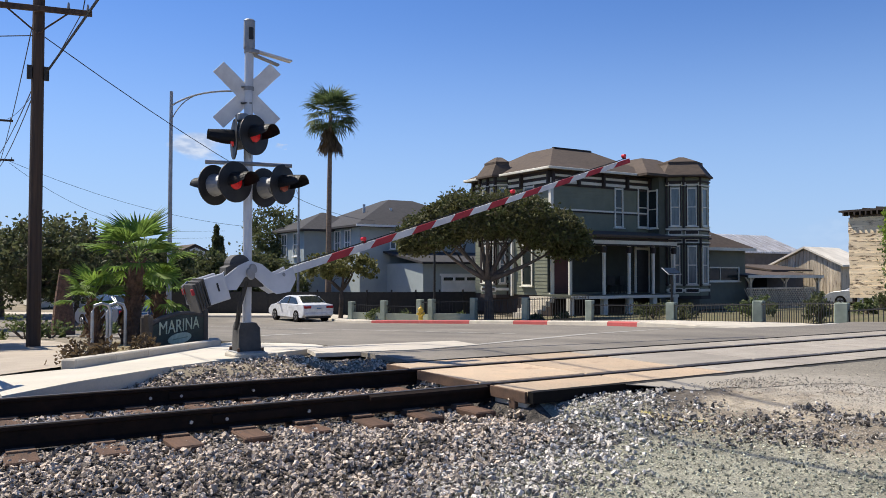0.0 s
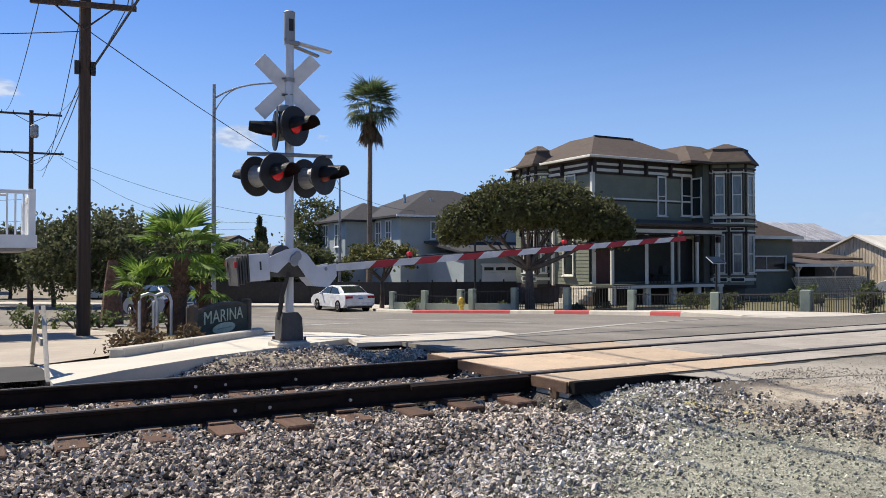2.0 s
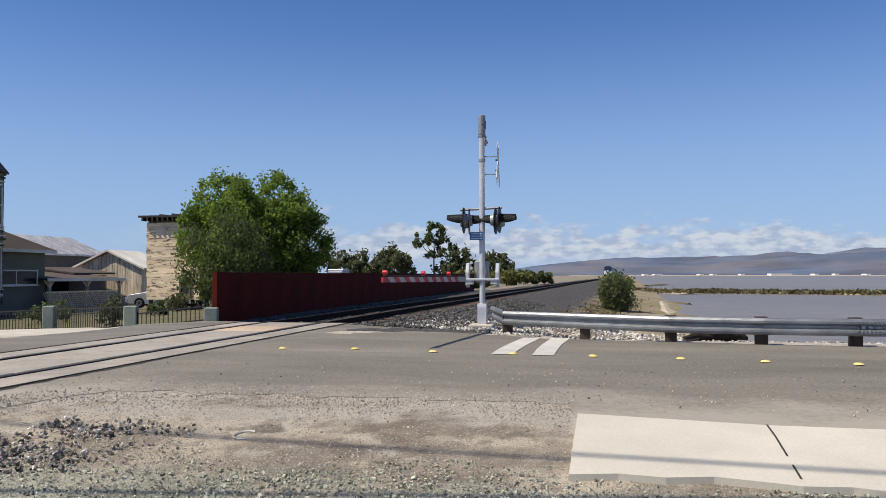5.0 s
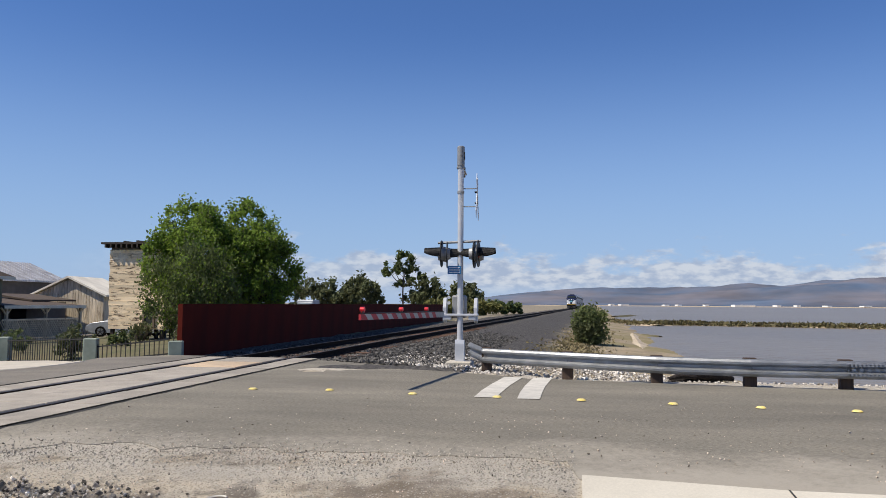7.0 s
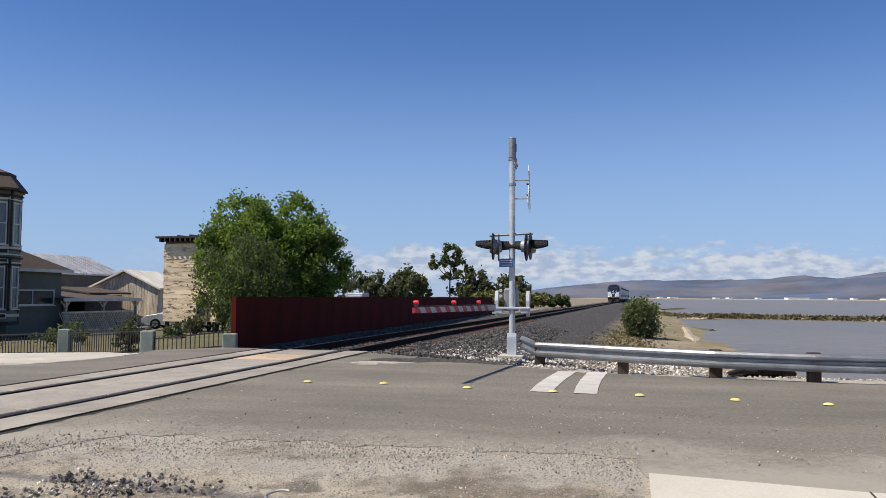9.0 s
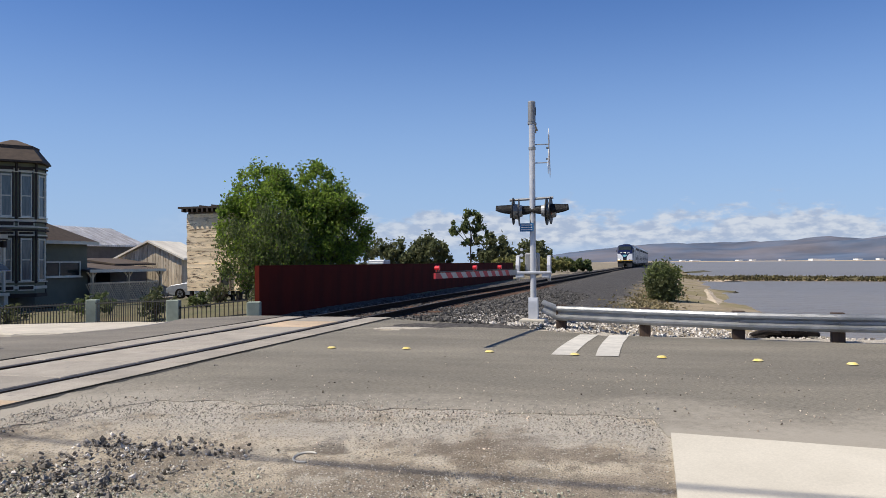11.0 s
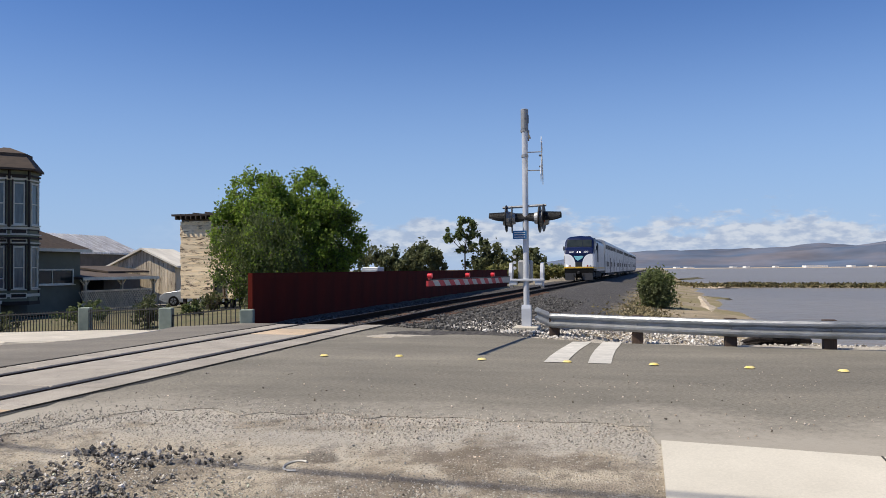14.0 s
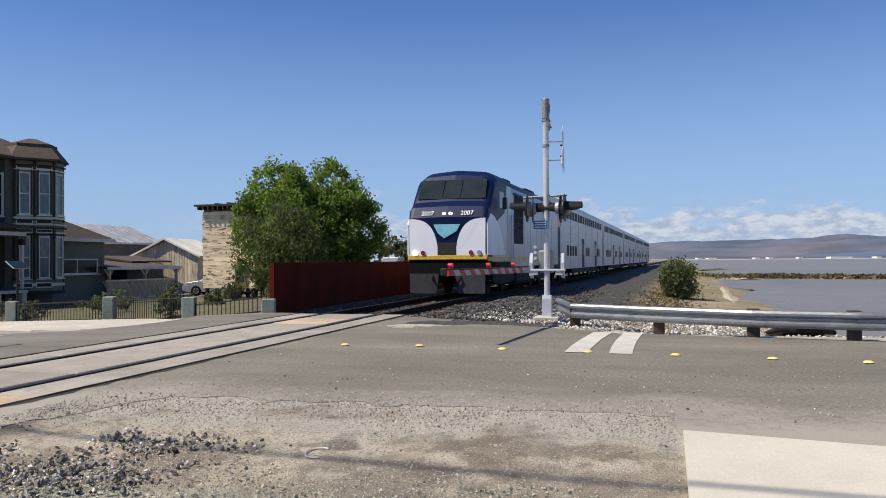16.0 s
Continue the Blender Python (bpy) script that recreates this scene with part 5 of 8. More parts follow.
def letters(text, size, material, parent, m, name="lettering"):
    cu = bpy.data.curves.new(name, "FONT")
    cu.body, cu.size, cu.extrude, cu.align_x, cu.align_y = text, size, 0.004, "CENTER", "CENTER"
    tmp = bpy.data.objects.new(name, cu)
    scene.collection.objects.link(tmp)
    me = bpy.data.meshes.new_from_object(tmp.evaluated_get(bpy.context.evaluated_depsgraph_get()))
    bpy.data.objects.remove(tmp)
    me.materials.append(material)
    ob = new(name, me)
    ob.parent = parent
    ob.matrix_basis = m
    return ob


def locomotive():
    lo = thing("locomotive", pose(200, TRACK_Y, 0), "navy, silver and white diesel passenger locomotive with lit headlights", "locomotive")
    W, TOP = 1.5, 4.55
    # nose and cab: narrow sections swept back
    bm = B()
    loft(bm, [(0.0, section(1.44, 1.25, 2.74, round_=0.10)), (0.22, section(1.48, 1.2, 3.12, round_=0.16)), (0.55, section(1.5, 1.2, 3.32, round_=0.2)),
              (1.25, section(1.5, 1.2, 4.3, round_=0.42)), (1.7, section(1.5, 1.2, 4.5, round_=0.5)), (2.3, section(1.5, 1.2, TOP, round_=0.55)), (4.1, section(1.5, 1.2, TOP, round_=0.55))])
    part("cab", bm, M["train_navy"], lo, "navy blue rounded cab", smooth=False)
    bm = B()
    loft(bm, [(4.1, section(1.5, 1.0, 4.3, round_=0.5)), (16.9, section(1.5, 1.0, 4.3, round_=0.5))])
    part("hood_body", bm, M["train_silver"], lo, "silver body side with louvres")
    bm = B()
    loft(bm, [(4.1, section(1.3, 4.0, TOP + 0.02, round_=0.5)), (16.9, section(1.3, 4.0, TOP, round_=0.5))])
    part("hood_roof", bm, M["train_navy"], lo)
    # silver cab sides below the windows
    for s in (-1, 1):
        bm = prism(B(), [(0.75, 1.2), (4.12, 1.2), (4.12, 4.05), (3.3, 4.05), (2.9, 3.0), (1.9, 2.75), (0.75, 2.4)], "y", s * 1.5 - 0.004, s * 1.5 + 0.012)
        part("side_panel", bm, M["train_silver"], lo)
        bm = prism(B(), [(2.0, 3.15), (2.75, 3.15), (2.75, 3.75), (2.0, 3.75)], "y", s * 1.5 - 0.004, s * 1.5 + 0.016)
        part("cab_window", bm, M["glass"], lo)
        bm = prism(B(), [(3.45, 1.3), (4.0, 1.3), (4.0, 3.6), (3.45, 3.6)], "y", s * 1.51 - 0.004, s * 1.51 + 0.012)
        part("cab_door", bm, M["train_silver"], lo)
        for k in range(9):
            solid("louvre", 4.8 + 0.22 * k, s * 1.5, 2.9, 0.08, 0.05, 2.0, M["plow_grey"], lo)
        for k in range(6):
            solid("body_panel", 7.6 + 1.55 * k, s * 1.5, 2.35, 1.45, 0.03, 2.3, M["train_silver"], lo, 0.008)
        solid("yellow_sill", 8.5, s * 1.507, 1.3, 16.8, 0.05, 0.12, M["train_yellow"], lo)
        for x in (0.85, 4.0):
            bm = B()
            rod(bm, (x if x > 1 else 4.35, s * 1.56, 1.2), (x if x > 1 else 4.35, s * 1.56, 3.0), 0.018, seg=6)
            part("handrail", bm, M["silver"], lo)
    # white wings and the number band on the nose
    def nose_x(z):
        return 0.0 if z < 2.68 else (0.22 * (z - 2.68) / 0.4 if z < 3.08 else 0.22 + 0.33 * (z - 3.08) / 0.22)
    for s in (-1, 1):
        out = []
        for i in range(9):
            u = i / 8
            out.append((s * (0.34 + 1.09 * u ** 1.5), 1.62 + 1.08 * (1 - (1 - u) ** 2.6)))
        low = [(s * 1.42, 1.42), (s * 0.36, 1.42)]
        bm = B()
        fr = [bm.verts.new((nose_x(z) - 0.02, y, z)) for y, z in out + low]
        bk_ = [bm.verts.new((nose_x(z) + 0.05, y, z)) for y, z in out + low]
        k = len(fr)
        bm.faces.new(fr)
        for i in range(k):
            bm.faces.new((fr[i], fr[(i + 1) % k], bk_[(i + 1) % k], bk_[i]))
        bmesh.ops.recalc_face_normals(bm, faces=bm.faces)
        part("nose_wing", bm, M["train_white"], lo, "white painted nose wing")
        # corner of the wing carried round onto the side
        bm = prism(B(), [(0.02, 1.44), (2.9, 1.44), (2.6, 2.0), (1.9, 2.5), (1.1, 2.8), (0.5, 2.88), (0.14, 2.66), (0.02, 2.5)], "y", s * 1.485 - 0.02, s * 1.485 + 0.03)
        part("wing_side", bm, M["train_white"], lo)
        for y in (1.2, 0.9):
            bm = B()
            rod(bm, (-0.06, s * y, 1.52), (0.1, s * y, 1.52), 0.085 if y > 1 else 0.08, seg=16)
            part("ditch_light" if y > 1 else "marker_light", bm, M["head_glow"] if (y > 1 and s > 0) else (M["tail_red"] if y < 1 else M["galv"]), lo)
        letters("2007", 0.24, M["train_white"], lo, Matrix.Translation((nose_x(2.86) - 0.06, -s * 0.74, 2.88)) @ pose(0, 0, 0, 62, 0, -90), "road_number")
        bm = B()
        rod(bm, (nose_x(2.86) - 0.05, s * 0.12, 2.86), (nose_x(2.86) + 0.1, s * 0.12, 2.86), 0.07, seg=16)
        part("headlight", bm, M["head_glow"], lo, "lit twin headlight")
    solid("nose_stripe", 0.03, 0, 1.36, 0.12, 2.98, 0.17, M["train_yellow"], lo, 0.02)
    solid("nose_panel", -0.005, 0, 1.62, 0.04, 0.7, 0.5, M["black"], lo)
    bm = prism(B(), [(-0.5, 2.5), (0.5, 2.5), (0.34, 2.2), (0.1, 2.02), (-0.36, 2.26)], "x", -0.035, 0.06)
    part("nose_emblem", bm, M["train_cyan"], lo, "pale cyan nose emblem")
    # windscreens lie on the sloping front
    for s, y0, y1 in ((-1, 0.36, 1.29), (1, 0.36, 1.29), (0, -0.33, 0.33)):
        bm = B()
        ys = (s * y0, s * y1) if s else (y0, y1)
        pts = [(0.66, ys[0], 3.4), (0.66, ys[1], 3.4), (1.13, ys[1] * 0.97, 4.1), (1.13, ys[0] * 0.98, 4.1)]
        fr = [bm.verts.new((x - 0.06, y, z + 0.03)) for x, y, z in pts]
        bk_ = [bm.verts.new((x + 0.1, y, z)) for x, y, z in pts]
        bm.faces.new(fr)
        for i in range(4):
            bm.faces.new((fr[i], fr[(i + 1) % 4], bk_[(i + 1) % 4], bk_[i]))
        bmesh.ops.recalc_face_normals(bm, faces=bm.faces)
        part("windscreen", bm, M["glass"], lo, "dark cab windscreen")
    solid("end_sill", 0.42, 0, 0.98, 0.8, 2.96, 0.6, M["sill_black"], lo, 0.04)
    # ploughs and coupler
    for s in (-1, 1):
        bm = prism(B(), [(s * 0.4, 0.12), (s * 1.4, 0.12), (s * 1.4, 0.8), (s * 0.3, 0.8)], "x", -0.05, 0.04)
        part("plough", bm, M["plow_grey"], lo, "grey snow plough plate")
        bm = B()
        tube(bm, [(0.1, s * 0.5, 0.95), (-0.12, s * 0.52, 0.6), (-0.1, s * 0.35, 0.35), (0.0, s * 0.2, 0.45)], 0.03, 6)
        part("air_hose", bm, M["rubber"], lo)
    solid("coupler", -0.18, 0, 0.85, 0.6, 0.26, 0.3, M["train_under"], lo, 0.05)
    for s in (-1, 1):
        solid("step", 0.5, s * 1.35, 0.55, 0.5, 0.25, 0.05, M["train_under"], lo)
    solid("fuel_tank", 8.7, 0, 0.68, 4.6, 2.5, 0.85, M["train_under"], lo, 0.12)
    bogie(lo, 4.2), bogie(lo, 13.4)
    solid("roof_fan", 7.5, 0, TOP + 0.08, 1.4, 1.3, 0.14, M["train_under"], lo, 0.04)
    solid("roof_fan", 13.2, 0, TOP + 0.08, 2.2, 1.3, 0.14, M["train_under"], lo, 0.04)
    solid("horn", 6.2, 0.5, TOP + 0.06, 0.4, 0.2, 0.14, M["train_under"], lo, 0.04)
    for s in (-1, 1):
        bm = B()
        rod(bm, (1.9, s * 1.55, 3.1), (1.9, s * 1.75, 3.1), 0.015, seg=6)
        part("mirror_arm", bm, M["black"], lo)
        solid("mirror", 1.9, s * 1.72, 3.3, 0.06, 0.16, 0.42, M["plow_grey"], lo, 0.01)
    return lo


M["band_navy"] = mat("band_navy", (0.03, 0.04, 0.085), (0.024, 0.032, 0.07), rough=0.6, bump=0, spec=0.15)


def coach():
    co = thing("passenger_coach", pose(230, TRACK_Y, 0), "tall silver double-deck passenger coach with a dark window band", "coach", "coaches of the train")
    bm = B()
    loft(bm, [(0.0, section(1.55, 0.75, 4.93, round_=0.46)), (25.2, section(1.55, 0.75, 4.93, round_=0.46))])
    part("coach_body", bm, M["train_silver"], co)
    for s in (-1, 1):
        solid("window_band", 12.6, s * 1.552, 4.02, 23.6, 0.012, 0.62, M["train_silver"], co, label="silver band between upper windows")
        for k in range(17):
            solid("upper_window", 1.7 + 1.36 * k, s * 1.56, 4.02, 0.98, 0.016, 0.52, M["glass_dull"], co)
        for k in (0, 1, 2, 3, 8, 9, 13, 14, 15):
            solid("lower_window", 3.2 + 1.25 * k, s * 1.556, 1.85, 0.8, 0.014, 0.62, M["glass_dull"], co)
        for x in (10.9, 19.3):
            solid("door_leaf", x, s * 1.556, 1.75, 1.3, 0.02, 1.95, M["band_navy"], co, label="dark door")
            solid("door_window", x - 0.3, s * 1.565, 2.0, 0.35, 0.02, 0.8, M["glass"], co)
            solid("door_window", x + 0.3, s * 1.565, 2.0, 0.35, 0.02, 0.8, M["glass"], co)
        for z in (1.15, 2.75, 3.45):
            solid("body_rib", 12.6, s * 1.553, z, 24.6, 0.014, 0.05, M["train_silver"], co)
        for k in range(7):
            solid("seam", 0.3 + 4.1 * k, s * 1.552, 2.4, 0.03, 0.012, 3.2, M["plow_grey"], co)
        solid("skirt", 12.6, s * 1.5, 0.6, 15.0, 0.05, 0.3, M["train_under"], co)
    solid("end_door", 0.0, 0, 2.6, 0.3, 1.1, 2.2, M["black"], co)
    bogie(co, 3.2), bogie(co, 22.0)
    solid("under_box", 12.5, 0, 0.6, 12.0, 2.3, 0.35, M["train_under"], co, 0.05)
    return co


loco = locomotive()
loco.scale = (1, 1, 1.045)
coaches = [coach()]
for k in range(4):
    coaches.append(copy_thing(coaches[0], pose(230 + 26 * k, TRACK_Y, 0)))


# ---- red fence by the track ----
red_fence = thing("board_fence", pose(20.72, 10.18, -0.12), "long dark red metal panel fence beside the track", "fence")
fp = part("fence_panel", box(B(), 0.75, 0, 0.6, 1.498, 0.05, 1.6), M["fence_red"], red_fence)
for k in range(1, 29):
    piece("fence_panel", fp.data, red_fence, pose(1.5 * k, 0, random.uniform(-0.008, 0.008)))
for k in range(0, 30, 2):
    solid("post", 1.5 * k, 0.06, 0.62, 0.07, 0.07, 1.5, M["fence_red"], red_fence)
solid("end_board", -0.02, 0.02, 0.6, 0.05, 0.12, 1.6, M["fence_red"], red_fence)


# ---- window, door and wall tools for houses (local: wall faces -y at y = 0) ----
def window(parent, m, w, h, frame_mat, pane_mat, bars=1, uprights=0, sill=True):
    """A sash window: frame of four boards, panes, meeting rail and sill."""
    wi = part("window", box(B(), 0, 0.03, 0, w, 0.04, h), pane_mat, parent, m=m)
    f = 0.09
    for s in (-1, 1):
        solid("window_frame", s * (w / 2 + f / 2 - 0.02), -0.015, 0, f, 0.07, h + 2 * f, frame_mat, wi)
        solid("window_frame", 0, -0.015, s * (h / 2 + f / 2 - 0.02), w, 0.07, f, frame_mat, wi)
    for k in range(bars):
        solid("sash_bar", 0, -0.005, -h / 2 + h * (k + 1) / (bars + 1), w, 0.05, 0.055, frame_mat, wi)
    for k in range(uprights):
        solid("sash_bar", -w / 2 + w * (k + 1) / (uprights + 1), -0.005, 0, 0.05, 0.05, h, frame_mat, wi)
    if sill:
        solid("sill", 0, -0.06, -h / 2 - f, w + 0.3, 0.14, 0.06, frame_mat, wi)
    return wi


def hip_roof(bm, x0, x1, y0, y1, z0, z1, inset, over=0.5, thick=0.14):
    """A hipped roof with a flat or ridged top; inset: how far the top lies in from each side (x, y)."""
    ix, iy = inset
    lo = [(x0 - over, y0 - over, z0), (x1 + over, y0 - over, z0), (x1 + over, y1 + over, z0), (x0 - over, y1 + over, z0)]
    hi = [(x0 + ix, y0 + iy, z1), (x1 - ix, y0 + iy, z1), (x1 - ix, y1 - iy, z1), (x0 + ix, y1 - iy, z1)]
    a = [bm.verts.new((x, y, z - thick)) for x, y, z in lo]
    b = [bm.verts.new(p) for p in lo]
    c = [bm.verts.new(p) for p in hi]
    bm.faces.new(a[::-1])
    for r, s in ((a, b), (b, c)):
        for k in range(4):
            bm.faces.new((r[k], r[(k + 1) % 4], s[(k + 1) % 4], s[k]))
    bm.faces.new(c)
    return bm


def clapboards(parent, x0, x1, z0, z1, material, m, step=0.16, name="siding"):
    """Lapped boards over one wall, as one part."""
    bm = B()
    z = z0
    while z < z1 - 0.02:
        h = min(step, z1 - z)
        prism(bm, [(-0.03, z), (0.0, z), (0.0, z + h), (-0.012, z + h)], "x", x0, x1)
        z += step
    return part(name, bm, material, parent, m=m)


SOUTH = lambda x, y, z: pose(x, y, z)
WEST = lambda x, y, z: pose(x, y, z, 0, 0, -90)


def bay(parent, cx, y, z0, z1, width, depth, m):
    """A two-storey three-sided bay with tall windows, panels and brackets; local: wall face at y = 0."""
    hw, sw = width / 2, width / 2 - depth * 0.75
    out = [(-hw, 0), (-sw, -depth), (sw, -depth), (hw, 0)]
    b = part("bay", prism(B(), out + [(hw, 0.3), (-hw, 0.3)], "z", z0, z1), M["sage_dark"], parent, "dark sage two-storey bay", m=m @ pose(cx, y, 0))
    H = z1 - z0
    b.data.materials[0] = M["sage"]
    zs = (z0 + 0.27 * H, z0 + 0.745 * H)
    wh = 0.3 * H
    for zc in zs:
        n = 2
        for k in range(n):
            xx = -sw + (2 * sw) * (k + 0.5) / n
            window(parent, m @ pose(cx + xx, y - depth - 0.03, zc), 2 * sw / n - 0.5, wh, M["cream"], M["curtain_glass"])
        for s in (-1, 1):
            d = Vector((hw - sw, depth))
            a = math.degrees(math.atan2(d.y, d.x)) * s
            window(parent, m @ pose(cx + s * (hw + sw) / 2, y - depth / 2 - 0.02, zc, 0, 0, a), d.length - 0.5, wh, M["cream"], M["curtain_glass"])
    for z, h, mt, o in ((z0 + 0.065 * H, 0.16, "cream", 0.04), (z0 + 0.0 * H + 0.05, 0.2, "brown_trim", 0.05), (z0 + 0.49 * H, 0.1, "brown_trim", 0.14), (z0 + 0.515 * H, 0.07, "cream", 0.11), (z0 + 0.455 * H, 0.07, "cream", 0.06),
                        (z0 + 0.565 * H, 0.12, "cream", 0.045), (z0 + 0.55 * H, 0.05, "brown_trim", 0.07), (z0 + 0.925 * H, 0.08, "cream", 0.05), (z0 + 0.955 * H, 0.1, "brown_trim", 0.08), (z0 + 0.44 * H, 0.05, "brown_trim", 0.08), (z0 + 0.11 * H, 0.05, "brown_trim", 0.08)):
        bm = B()
        prism(bm, [(-hw - o, 0), (-sw - o * 0.6, -depth - o), (sw + o * 0.6, -depth - o), (hw + o, 0)], "z", z - h / 2, z + h / 2)
        part("moulding", bm, M[mt], b)
    # aprons under and friezes over each window: dark panels in cream borders
    for zc in zs:
        for k in range(2):
            xx = -sw + 2 * sw * (k + 0.5) / 2
            for zz, hh in ((zc - wh / 2 - 0.42, 0.3), (zc + wh / 2 + 0.36, 0.24)):
                solid("apron_border", xx, -depth - 0.02, zz, sw - 0.16, 0.06, hh, M["cream"], b)
                solid("apron_panel", xx, -depth - 0.055, zz, sw - 0.26, 0.03, hh - 0.12, M["brown_trim"], b)
            for side in (-1, 1):
                solid("pilaster", xx + side * (sw / 2 - 0.17), -depth - 0.06, zc + 0.05, 0.07, 0.07, wh + 0.3, M["brown_trim"], b)
    for k in range(int(H / 0.42)):
        solid("quoin", hw - 0.1, -0.06, z0 + 0.25 + 0.42 * k, 0.16, 0.1, 0.2, M["brown_trim"], b)
    for xx in (-sw, 0, sw):
        for zc in zs:
            solid("corner_board", xx, -depth - 0.03, zc, 0.1, 0.06, wh + 0.35, M["brown_trim"], b)
        for zt in (z1, z0 + 0.49 * H):
            solid("bracket", xx, -depth - 0.1, zt - 0.3, 0.11, 0.2, 0.5, M["brown_trim"], b, 0.02)
    return b


def victorian():
    X0, X1, Y0, Y1 = 29.0, 36.6, 35.1, 42.6
    G, F, E = -1.25, -0.12, 7.0
    ho = thing("victorian_house", swing(0.35), "two-storey sage green Victorian house with brown hipped roof and bays", "house")
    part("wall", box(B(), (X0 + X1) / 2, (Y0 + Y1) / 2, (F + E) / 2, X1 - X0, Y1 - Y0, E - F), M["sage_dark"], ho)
    part("plinth", box(B(), (X0 + X1) / 2, (Y0 + Y1) / 2, (G + F) / 2, X1 - X0 - 0.06, Y1 - Y0 - 0.06, F - G), M["brown_trim"], ho)
    clapboards(ho, X0, X1, F, E - 0.8, M["sage"], pose(0, Y0, 0), 0.2)
    clapboards(ho, -Y1, -Y0, F, E - 0.8, M["sage"], pose(X0, 0, 0, 0, 0, -90), 0.2)
    # frieze under the eaves: cream strips between dark boards
    for m, a, b in ((pose(0, Y0 - 0.03, 0), X0, X1), (pose(X0 - 0.03, 0, 0, 0, 0, -90), -Y1, -Y0)):
        for z, h, mt in ((6.86, 0.2, "brown_trim"), (6.66, 0.13, "cream"), (6.5, 0.12, "brown_trim"), (6.32, 0.16, "cream"), (6.14, 0.1, "brown_trim"), (4.75, 0.09, "cream"), (4.65, 0.07, "brown_trim")):
            part("frieze", box(B(), (a + b) / 2, -0.02, z, b - a + 0.1, 0.06, h), M[mt], ho, m=m)
        n = int((b - a) / 1.9)
        for k in range(n + 1):
            x = a + (b - a) * k / n
            part("bracket", box(B(), x, -0.14, 6.52, 0.13, 0.28, 0.72, 0.02), M["brown_trim"], ho, m=m)
        part("gutter", box(B(), (a + b) / 2, -0.52, 7.0, b - a + 1.1, 0.1, 0.14, 0.02), M["cream"], ho, m=m)
    for y, x in ((Y0 - 0.02, X0 - 0.02),):
        solid("corner_board", x, y, 3.2, 0.2, 0.2, 6.6, M["cream"], ho)
    bm = hip_roof(B(), X0, X1, Y0, Y1, 7.05, 8.7, (2.3, 2.6))
    part("roof", bm, M["shingle"], ho, "brown shingle hipped roof")
    solid("ridge_cap", (X0 + X1) / 2, Y0 + 2.6, 8.72, X1 - X0 - 4.6, 0.18, 0.07, M["brown_trim"], ho)
    # right-hand wing with the tall bay
    WX0, WX1, WY0 = 36.6, 40.1, 34.2
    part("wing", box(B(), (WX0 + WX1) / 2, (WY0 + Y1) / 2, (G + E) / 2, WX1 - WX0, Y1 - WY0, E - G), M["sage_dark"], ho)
    bm = hip_roof(B(), WX0 - 1.0, WX1, WY0, Y1, 7.05, 8.35, (1.6, 2.0))
    part("roof", bm, M["shingle"], ho)
    bay(ho, 0, 0, -0.35, 7.0, 3.3, 0.9, pose(38.5, 34.2, 0, 0, 0, -40))
    bm = B()
    lo = [(-1.95, 0.3), (-1.2, -1.45), (1.2, -1.45), (1.95, 0.3)]
    mid = [(-1.35, 0.3), (-0.85, -0.75), (0.85, -0.75), (1.35, 0.3)]
    top = [(-1.2, 0.4), (-0.7, -0.6), (0.7, -0.6), (1.2, 0.4)]
    peak = [(-0.25, 0.4), (-0.15, -0.1), (0.15, -0.1), (0.25, 0.4)]
    levels = [(lo, 6.92), (lo, 7.02), (mid, 7.75), (mid, 7.9), (peak, 8.25)]
    rings = [[bm.verts.new((x, y, z)) for x, y in o] for o, z in levels]
    for r, s in zip(rings, rings[1:]):
        for k in range(3):
            bm.faces.new((r[k], r[k + 1], s[k + 1], s[k]))
    bm.faces.new(rings[0])
    bm.faces.new(rings[-1])
    part("bay_roof", bm, M["shingle"], ho, "brown mansard cap over the bay", m=pose(38.5, 34.2, 0, 0, 0, -40))
    # inner angled bay wall between porch and wing
    window(ho, pose(WX0 - 0.03, WY0 + 0.5, 5.0, 0, 0, -90), 0.7, 2.2, M["cream"], M["glass"])
    window(ho, pose(36.1, Y0 - 0.06, 5.1), 0.75, 2.3, M["cream"], M["glass"])
    window(ho, pose(34.1, Y0 - 0.06, 5.0), 0.55, 2.2, M["cream"], M["glass"])
    # west side bay and windows
    bay(ho, -40.3, X0, -0.3, 7.0, 2.5, 0.6, pose(0, 0, 0, 0, 0, -90))
    bm = B()
    rings = [[bm.verts.new((x, y, z)) for x, y in o] for o, z in levels]
    for r, s in zip(rings, rings[1:]):
        for k in range(3):
            bm.faces.new((r[k], r[k + 1], s[k + 1], s[k]))
    bm.faces.new(rings[0])
    bm.faces.new(rings[-1])
    part("bay_roof", bm, M["shingle"], ho, m=pose(X0, 40.3, 0, 0, 0, -90) @ Matrix.Diagonal((0.72, 0.68, 1, 1)))
    window(ho, WEST(X0 - 0.06, 37.0, 5.0), 0.85, 2.2, M["cream"], M["curtain_glass"])
    window(ho, WEST(X0 - 0.06, 37.2, 1.6), 0.85, 2.3, M["cream"], M["glass"])
    solid("corner_post", X0 - 0.1, 38.6, 1.4, 0.16, 0.16, 3.2, M["cream"], ho)
    # porch along the south side
    PY = 33.0
    part("porch_floor", box(B(), (X0 - 0.6 + WX0) / 2, (PY + Y0) / 2 - 0.1, F, WX0 - X0 + 0.6, Y0 - PY + 0.3, 0.16), M["sage_dark"], ho)
